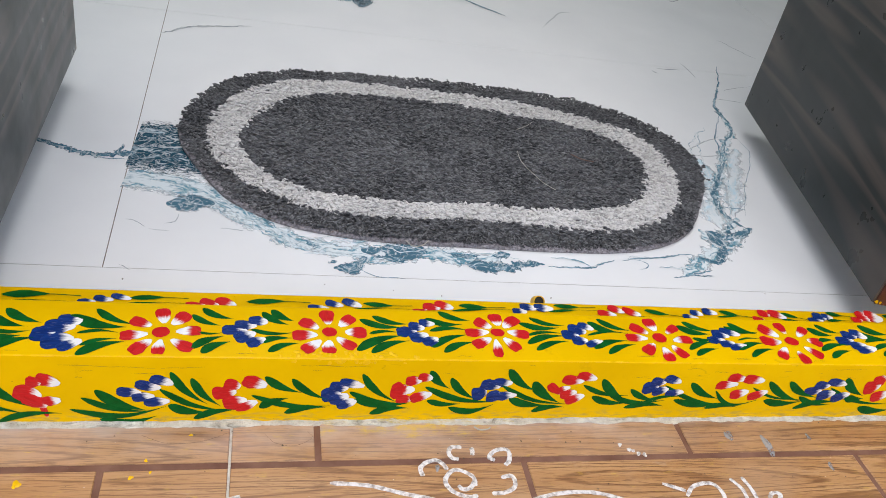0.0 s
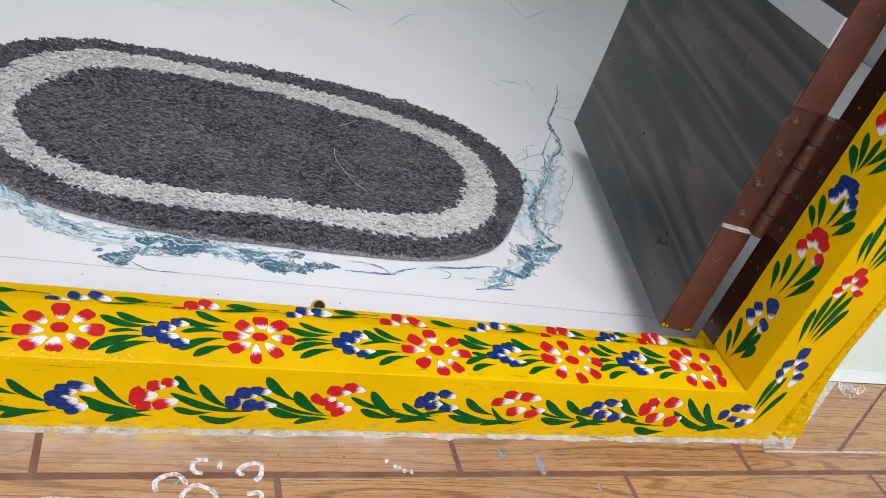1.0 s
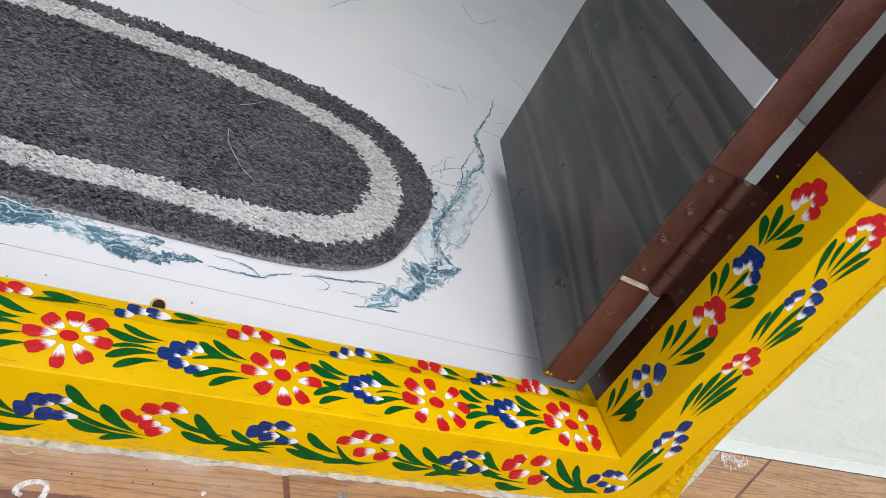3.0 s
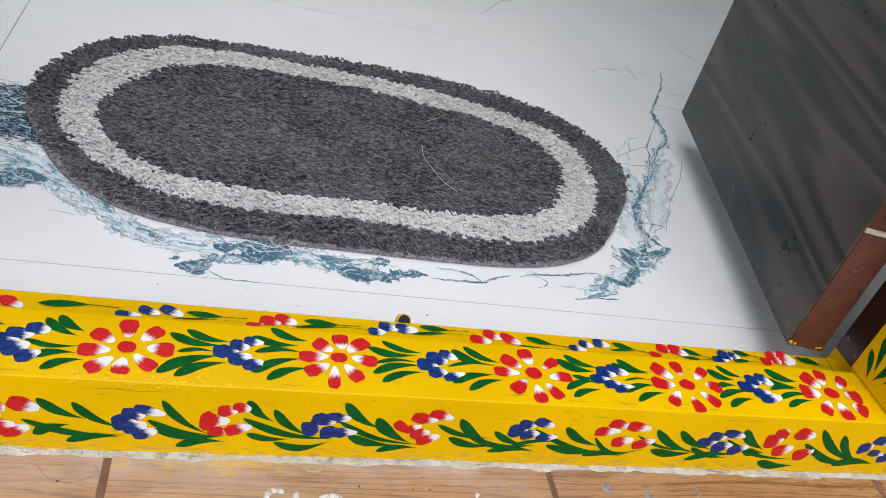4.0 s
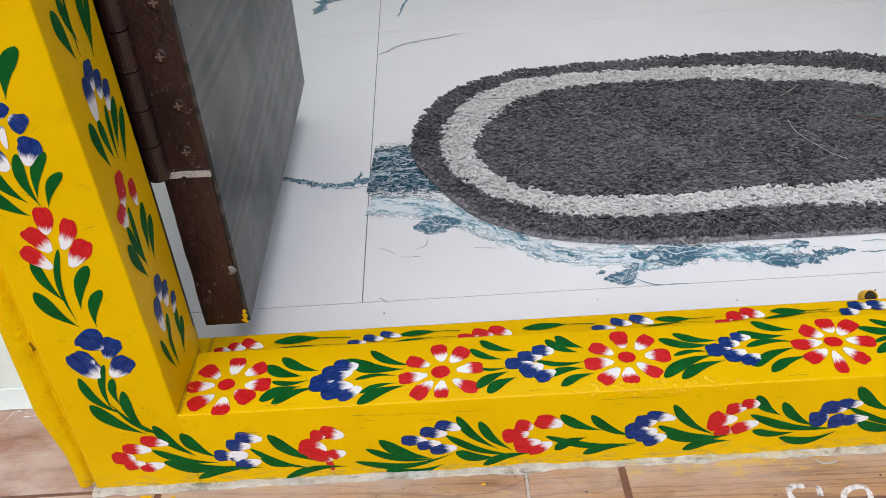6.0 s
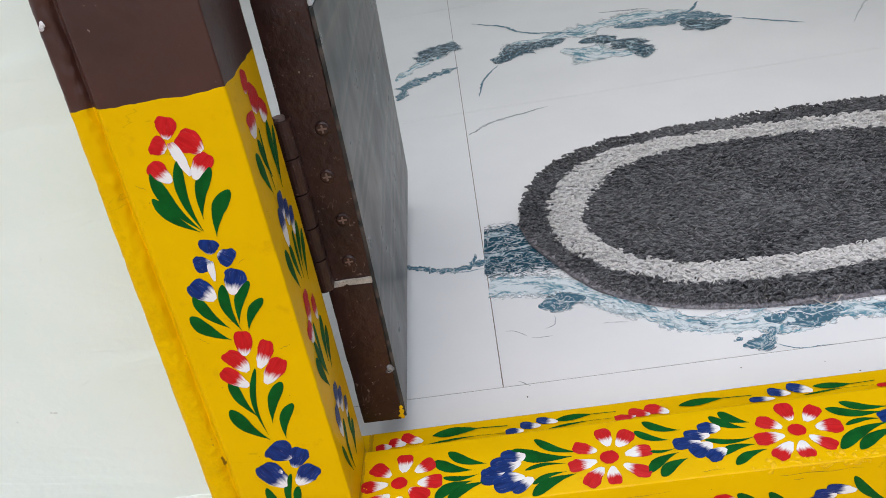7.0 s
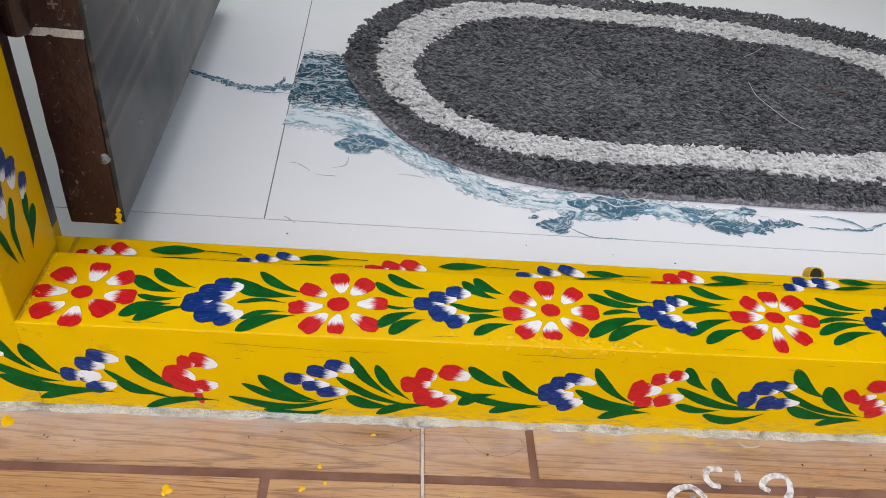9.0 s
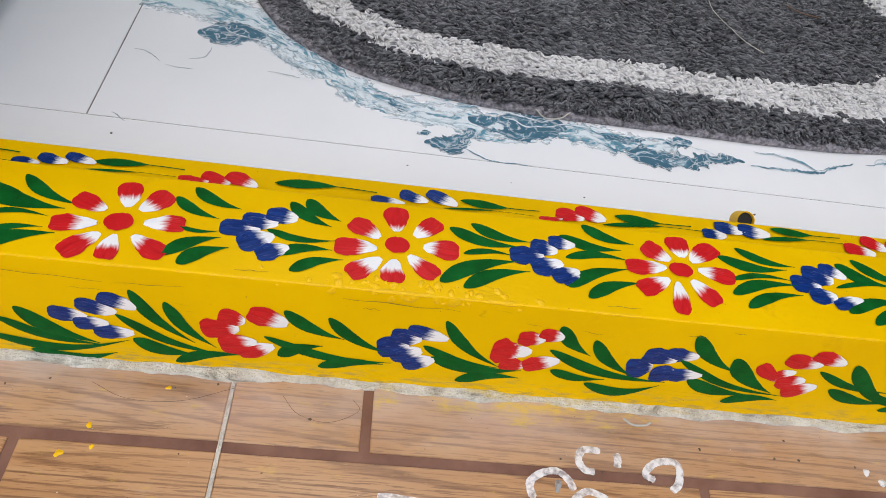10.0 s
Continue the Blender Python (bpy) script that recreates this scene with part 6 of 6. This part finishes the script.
G = 0.0024
ROWS = [(-0.0025, 0.031, -0.743), (-0.106, -0.0082, -0.587)] + [(-0.2115 - 0.1055 * k, -0.1118 - 0.1055 * k, -0.743 if k % 2 == 0 else -0.587) for k in range(7)]
for y0, y1, first in ROWS:
    for k in range(-9, 13):
        x0, x1 = max(first + 0.302 * k + G, -2.99), min(first + 0.302 * (k + 1) - G, 2.99)
        if y1 > 0 and x0 > 0.46:
            x1 = 0.77
        if x1 - x0 < 0.02:
            continue
        if x0 < -0.2012 < x1:
            slab("plank", rect(x0, -0.2022, y0, y1), -0.004, 0, WOOD, porch)
            slab("plank", rect(-0.2002, x1, y0, y1), -0.004, 0, WOOD, porch)
        else:
            slab("plank", rect(x0, x1, y0, min(y1, 0.0185) if x0 > 0.46 else y1), -0.004, 0, WOOD, porch)
        if y1 > 0 and x0 > 0.46:
            break
for x0 in (0.7745, 1.0845, 1.3945, 1.7045, 2.0145, 2.3245, 2.6345):
    slab("plank", rect(x0, x0 + 0.3055, -0.0025, 0.0185), -0.004, 0, WOOD, porch)
slab("plank", [(0.472, 0.0215), (0.600, 0.0215), (0.7740, 0.1232), (0.472, 0.1215)], -0.004, 0, WOOD, porch)
slab("plank", [(0.6065, 0.0215), (1.00, 0.0215), (1.172, 0.1255), (0.7790, 0.1232)], -0.004, 0, WOOD, porch)
slab("plank", [(1.0065, 0.0215), (2.99, 0.0215), (2.99, 0.1335), (1.1770, 0.1255)], -0.004, 0, WOOD, porch)
slab("plank", [(-0.548, 0.034), (-0.45, 0.034), (-0.45, 0.1165), (-0.611, 0.1165)], -0.004, 0, SHADED_RED_WOOD, porch)
slab("plank", [(-2.99, 0.034), (-0.5535, 0.034), (-0.6165, 0.1165), (-2.99, 0.1165)], -0.004, 0, SHADED_RED_WOOD, porch)
far_verts, far_faces = [], []
for r in range(14):
    y1 = -0.8503 - 0.1055 * r
    for k in range(-8, 12):
        x0 = (-0.587 if r % 2 == 0 else -0.743) + 0.302 * k
        o = len(far_verts)
        for z in (-0.004, 0.0):
            far_verts += [(*c, z) for c in rect(max(x0 + G, -2.99), min(x0 + 0.302 - G, 2.99), y1 - 0.0997, y1)]
        far_faces += [(o + 4, o + 5, o + 6, o + 7)] + [(o + i, o + (i + 1) % 4, o + 4 + (i + 1) % 4, o + 4 + i) for i in range(4)]
tagged(under(mesh_object("outer_planking", far_verts, far_faces, [WOOD]), porch), kind="stuff")
slab("grout_line", rect(-0.2021, -0.2003, -0.3, 0.03), -0.004, 0.0003, LIME, porch, "whitish grout line")
slab("grout_line", rect(0.50, 1.6, 0.0188, 0.0212), -0.004, 0.0003, LIME, porch, "whitish grout line")

# rough cement bedding along the foot of the sill
strip = rounded([(0.0292, -0.0005, 0), (0.0298, 0.0010, 1), (0.036, 0.0022, 0.3), (0.038, -0.0005, 0)], 0.003, 3)
bed = swept(strip, [(lambda a, b, x=-0.485 + 1.011 * i / 340: (x, a + 0.0016 * noise.noise(Vector((x * 55, 1, 4))), b)) for i in range(341)], 0.0021, 21.0)
tagged(part("cement_strip", bed, GROUT, None), "rough whitish cement bedding along the threshold foot", "cement", **setting)

for foot in ([(0.5700, 0.130), (0.5700, 0.100), (0.5690, 0.066), (0.5520, 0.046), (0.532, 0.034)], [(-0.5075, 0.114), (-0.5075, 0.090), (-0.507, 0.066), (-0.495, 0.051), (-0.4835, 0.038)]):
    way = smooth_path(foot, 16)
    bead = rounded([(-0.004, -0.0005, 0), (-0.003, 0.004, 1), (0.002, 0.0022, 1), (0.0040, -0.0005, 0)], 0.002, 2)
    s = 1 if foot[0][0] > 0 else -1
    bed = swept(bead, [(lambda a, b, q=q: (q.x + s * a, q.y, b)) for q in way], 0.0013, 4.0)
    tagged(part("cement_strip", bed, LIME, None), "rough whitish cement along the foot of the door post", "cement", **setting)

slab("cement_patch", [(0.500, 0.0235), (0.5385, 0.0235), (0.579, 0.0530), (0.631, 0.0850), (0.689, 0.1225), (0.560, 0.1225)], -0.003, 0.0012, GROUT, porch, "whitish cement beside the door post")

# plaster band trowelled along the wall foot, with a ragged upper edge
def foot_band(x0, y0, x1, y1, tall):
    bm = bmesh.new()
    rows, n = [], 260
    for i in range(n + 1):
        f = i / n
        x, y = x0 + (x1 - x0) * f, y0 + (y1 - y0) * f
        top = tall * (1 + 0.10 * noise.noise(Vector((x * 14, 2, 5))) + 0.10 * noise.noise(Vector((x * 75, 9, 1))))
        low = 0.0006 + 0.0012 * max(0, noise.noise(Vector((x * 90, 4, 4))))
        out = 0.0011 + 0.0005 * noise.noise(Vector((x * 50, 1, 1)))
        rows.append([bm.verts.new(p) for p in ((x, y + 0.004, low), (x, y - out - 0.0012, low), (x, y - out, low + 0.004), (x, y - out * 0.9, top * 0.8), (x, y - out * 0.45, top * 0.94), (x, y + 0.004, top))])
    for p, q in zip(rows, rows[1:]):
        for k in range(5):
            bm.faces.new((p[k], q[k], q[k + 1], p[k + 1]))
    bm.faces.new(rows[0])
    bm.faces.new(rows[-1][::-1])
    bmesh.ops.recalc_face_normals(bm, faces=bm.faces)
    return bm


for ends in ((-0.505, 0.113, -1.6, 0.113, 0.021), (0.548, 0.1250, 1.7, 0.1322, 0.019)):
    tagged(part("plaster_foot", foot_band(*ends), FOOT, None), "whitish plaster band along the wall foot", "wall foot", **setting)

# ---- interior tiles ----
ys = [Y_BACK + 0.001, 0.1925, 0.803, 1.413, 2.023, 2.633, 3.243, 3.598]
xs = [-2.198, -1.5215, -0.3215, 0.8785, 2.0785, 2.198]
for y0, y1 in zip(ys, ys[1:]):
    if y0 < 0.15:
        slab("tile", [(-0.44, y0), (0.455, y0), (0.60, 0.167), (0.68, y1 - 0.00045), (-0.655, y1 - 0.00045), (-0.575, 0.167)], Z_ROOM - 0.008, Z_ROOM, MARBLE, floor, "", 0.25)
        continue
    for x0, x1 in zip(xs, xs[1:]):
        slab("tile", [(x0 + 0.00045 - 0.02 * (y0 - 0.5), y0 + 0.00045), (x1 - 0.00045 - 0.02 * (y0 - 0.5), y0 + 0.00045), (x1 - 0.00045 - 0.02 * (y1 - 0.5), y1 - 0.00045), (x0 + 0.00045 - 0.02 * (y1 - 0.5), y1 - 0.00045)], Z_ROOM - 0.008, Z_ROOM, MARBLE, floor, "", 0.25)

# ---- chalk drawing, drops and smears on the porch ----
drawing = tagged(empty("floor_drawing", (0.05, -0.03, 0)), "white hand-drawn swirls on the wood-look porch tiles", "floor drawing")
line_count = 0


def chalk_line(points, half=1.75):
    """A rough white brush line; points in millimetres."""
    global line_count
    line_count += 1
    path = smooth_path([(x / 1000, y / 1000) for x, y in points], 7)
    n, verts, faces = len(path), [], []
    for i, c in enumerate(path):
        d = (path[min(i + 1, n - 1)] - path[max(i - 1, 0)]).normalized()
        s = Vector((-d.y, d.x)) * half / 1000 * (0.9 + 0.2 * random.random()) * (0.6 if i in (0, n - 1) else 1)
        for k, z in ((-1, 0.0002), (0, 0.0004), (1, 0.0002)):
            q = c + s * k
            verts.append((q.x - 0.05, q.y + 0.03, z + 0.00004 * line_count))
    for i in range(n - 1):
        for k in (0, 1):
            a = 3 * i + k
            faces.append((a, a + 3, a + 4, a + 1))
    return under(mesh_object("swirl", verts, faces, [CHALK]), drawing)


chalk_line([(-30, 7), (-38, 7), (-41, 2), (-39, -3), (-34, -4)])
chalk_line([(-23, 6), (-22, 4), (-23, -1)])
chalk_line([(-6, -6), (-10, -3), (-4, 3), (5, 4), (7, 0), (5, -7), (1, -11)])
chalk_line([(-64, -19), (-65, -12), (-60, -7), (-52, -5), (-47, -9), (-45, -14)])
chalk_line([(-26, -29), (-27, -20), (-39, -14), (-48, -23), (-44, -33), (-33, -38), (-26, -37)])
chalk_line([(-39, -28), (-36, -31.5), (-30, -30), (-26.5, -25)])
chalk_line([(-5, -22), (4, -21), (4, -30), (-4, -35), (-15, -36)])
chalk_line([(-132, -23), (-105, -26), (-79, -34), (-56, -40)])
chalk_line([(-171, -43), (-151, -39), (-130, -39), (-105, -43)])
chalk_line([(7, -45), (34, -38), (65, -38), (94, -48), (99, -53)])
chalk_line([(-214, -41), (-204, -36), (-193, -32)])
chalk_line([(140, -44), (150, -35), (166, -33), (172, -42), (169, -55)])
chalk_line([(185, -29), (191, -40), (190, -53)])
chalk_line([(196, -28), (199, -40), (199, -54)])
chalk_line([(209, -51), (215, -44), (222, -45), (217, -52)])
chalk_line([(243, -57), (266, -55), (287, -57)])
chalk_line([(124, -32), (141, -39)])
for dx, dy in ((103, 7), (109, 2), (112, 1), (116, -2), (121, -3)):
    dab("dot", drawing, (dx / 1000 - 0.05, dy / 1000 + 0.03, 0.0002), 0.0022, CHALK, "", (0, 0, 1), dx)
for i, (dx, dy, r) in enumerate(((-334, -17, 3.2), (-257, 0, 1.6), (-253, -10, 1.3), (-265, -14, 2.0), (-229, 22, 1.4), (-448, 25, 4.0), (-429, 22, 4.2), (-444, 22, 3.0), (-335, -19, 1.8), (-470, 8, 1.2), (-463, 4, 1.2))):
    tagged(dab("paint_drop", None, (dx / 1000, dy / 1000, 0.0002), r / 1000, YELLOW_DROP, "yellow paint drop splashed on the porch tiles", (0, 0, 1), i), category="paint drop", group="paint drops on the porch")
for i, (dx, dy, r) in enumerate(((207, 15, 4.0), (239, 4, 4.2), (284, 12, 2.4), (287, -19, 2.6), (-52, -12, 2.0))):
    tagged(dab("paint_smear", None, (dx / 1000, dy / 1000, 0.0002), r / 1000, SMUDGE, "dried grey paint smear on the porch tiles", (0, 0, 1), 30 + i, 3.2 if i == 1 else 1.8), category="paint smear", group="grey smears on the porch")
smears = random.Random(8)
for cx, cy in ((0.700, 0.112), (-0.556, 0.104)):
    marks = tagged(empty("plaster_smear", (cx, cy, 0)), "dried white plaster streaks at the wall foot", "plaster smear")
    for k in range(60 if cx > 0 else 10):
        a, dx, dy = smears.uniform(-0.9, 1.3), smears.gauss(0, 0.011), smears.gauss(0, 0.0055)
        ln, w = smears.uniform(0.006, 0.018), smears.uniform(0.0003, 0.0009)
        u, v = Vector((math.cos(a), math.sin(a))) * ln / 2, Vector((-math.sin(a), math.cos(a))) * w
        o = Vector((dx, dy))
        pts = [o - u, o - u * 0.4 + v, o + u * 0.5 + v * 0.8, o + u, o + u * 0.3 - v, o - u * 0.6 - v * 0.7]
        under(mesh_object("streak", [(*p, 0.0004 + 0.00003 * k) for p in pts], [tuple(range(6))], [CHALK]), marks)
lumps = random.Random(12)
for k in range(46):
    gx, on_face = lumps.gauss(-0.125, 0.026), lumps.random() < 0.35
    at = (gx, Y_FRONT - 0.0002, 0.0645 - lumps.random() * 0.003) if on_face else (gx, Y_FRONT + 0.002 + lumps.random() * 0.005, Z_TOP + 0.0002)
    dab("paint_lump", sill, at, lumps.uniform(0.0007, 0.0026), YELLOW_DROP, "", (0, -1, 0) if on_face else (0, 0, 1), 100 + k)

# crumbs of paint and filler in the corners of sill and posts
for inner, way in ((LEFT_IN, 1), (RIGHT_IN, -1)):
    for k in range(22):
        back = lumps.random()
        at = (inner + way * abs(lumps.gauss(0.0008, 0.0016)), Y_FRONT + 0.003 + 0.052 * back, Z_TOP + 0.0002)
        dab("paint_lump", sill, at, lumps.uniform(0.0007, 0.0022), ENAMEL, "", (0, 0, 1), 200 + k)

HAIR_STRAND = material("dark_hair_strand", (0.12, 0.07, 0.05), 0.6)[0]
for pts in ([(-0.262, 0.021), (-0.245, 0.014), (-0.222, 0.015), (-0.200, 0.024)], [(-0.178, 0.022), (-0.170, 0.013), (-0.156, 0.010), (-0.143, 0.017), (-0.146, 0.023)]):
    thread("loose_strand", [(x, y, 0.0012) for x, y in pts], 0.00009, HAIR_STRAND, "thin dark strand lying on the porch tiles")
thread("loose_thread", [(-0.018, 0.022, 0.006), (-0.014, 0.019, 0.006), (-0.008, 0.019, 0.0065), (-0.005, 0.021, 0.006)], 0.0006, LINT, "short pale thread caught on the cement")

chips = random.Random(31)
for k in range(14):
    z = chips.uniform(0.36, 0.50)
    dab("paint_chip", right_jamb, (right_out(z) - 0.0008 + chips.uniform(-0.001, 0.001), Y_FRONT + 0.0004, z), chips.uniform(0.0006, 0.0017), CHALK, "white paint chip", (0.4, -1, 0), 200 + k)
for k in range(6):
    z = chips.uniform(0.37, 0.42)
    dab("paint_chip", left_jamb, (left_out(z) - 0.0085 + chips.uniform(-0.003, 0.003), 0.0360, z), chips.uniform(0.0008, 0.0022), CHALK, "white paint chip", (-0.3, -1, 0), 230 + k)

thread("loose_strand", [(0.189, 0.437, 0.0292), (0.200, 0.427, 0.0290), (0.215, 0.423, 0.0288)], 0.0007, HAIR_STRAND, "dark matted strand lying on the bath mat")

# fine cracks and scratches in the yellow paint
SCRATCH = material("cracked_paint_line", (0.26, 0.15, 0.012), 0.7)[0]
nicks = random.Random(44)


def scratch(place, parent, u, v, length, slope, half):
    n, verts, faces = 12, [], []
    for i in range(n):
        s = i / (n - 1)
        c = v + slope * length * s + 0.0007 * noise.noise(Vector((u * 90 + 4 * s, v * 70, 2))) + 0.0004 * noise.noise(Vector((u * 50 + 13 * s, v * 30, 8)))
        w = half * (0.25 + 0.75 * math.sin(math.pi * min(1, s + 0.02))) * nicks.uniform(0.6, 1.2)
        verts += [place(u + length * s, c - w, 0.00042), place(u + length * s, c + w, 0.00042)]
    faces = [(2 * i, 2 * i + 2, 2 * i + 3, 2 * i + 1) for i in range(n - 1)]
    return under(mesh_object("scratch", verts, faces, [SCRATCH]), parent, "thin dark crack in the paint")


scratch(on_front, sill, -0.315, 0.0580, 0.062, -0.04, 0.00022)
scratch(on_front, sill, -0.250, 0.0555, 0.030, 0.05, 0.00016)
scratch(on_front, sill, -0.155, 0.0595, 0.050, -0.02, 0.00024)
scratch(on_front, sill, 0.285, 0.0600, 0.040, 0.03, 0.00018)
for k in range(22):
    scratch(on_front, sill, nicks.uniform(-0.40, 0.41), nicks.uniform(0.046, 0.0625), nicks.uniform(0.004, 0.016), nicks.uniform(-0.15, 0.15), nicks.uniform(0.00010, 0.00022))
for k in range(12):
    scratch(on_top, sill, nicks.uniform(-0.39, 0.41), nicks.uniform(0.037, 0.041), nicks.uniform(0.005, 0.020), nicks.uniform(-0.06, 0.06), nicks.uniform(0.00010, 0.00020))
for k in range(10):
    scratch(on_front, left_jamb, nicks.uniform(-0.466, -0.425), nicks.uniform(0.02, 0.33), nicks.uniform(0.003, 0.008), nicks.uniform(-0.9, 0.9), nicks.uniform(0.00010, 0.00018))

# small bits of dirt swept against the threshold
DIRT = plain("brown_dirt", (0.07, 0.05, 0.035), (0.22, 0.17, 0.12), 200, 0.95)


def bits(name, count, spots, label):
    verts, faces = [], []
    for k in range(count):
        x, y, z = spots()
        r = nicks.uniform(0.0003, 0.0010)
        o = len(verts)
        ring = [(x + r * nicks.uniform(0.5, 1.3) * math.cos(i * math.tau / 5), y + r * nicks.uniform(0.5, 1.3) * math.sin(i * math.tau / 5), z) for i in range(5)]
        verts += ring + [(x, y, z + r * 0.7)]
        faces += [(o + i, o + (i + 1) % 5, o + 5) for i in range(5)]
    return tagged(mesh_object(name, verts, faces, [DIRT]), label, "dirt", kind="stuff")


bits("floor_dirt", 60, lambda: (nicks.uniform(-0.40, 0.45), 0.124 + abs(nicks.gauss(0, 0.028)), Z_ROOM), "small brown dirt bits on the tiles behind the threshold")
bits("porch_dirt", 70, lambda: (nicks.uniform(-0.48, 0.52), 0.029 - abs(nicks.gauss(0, 0.05)), 0.0), "small dirt bits on the porch tiles before the threshold")
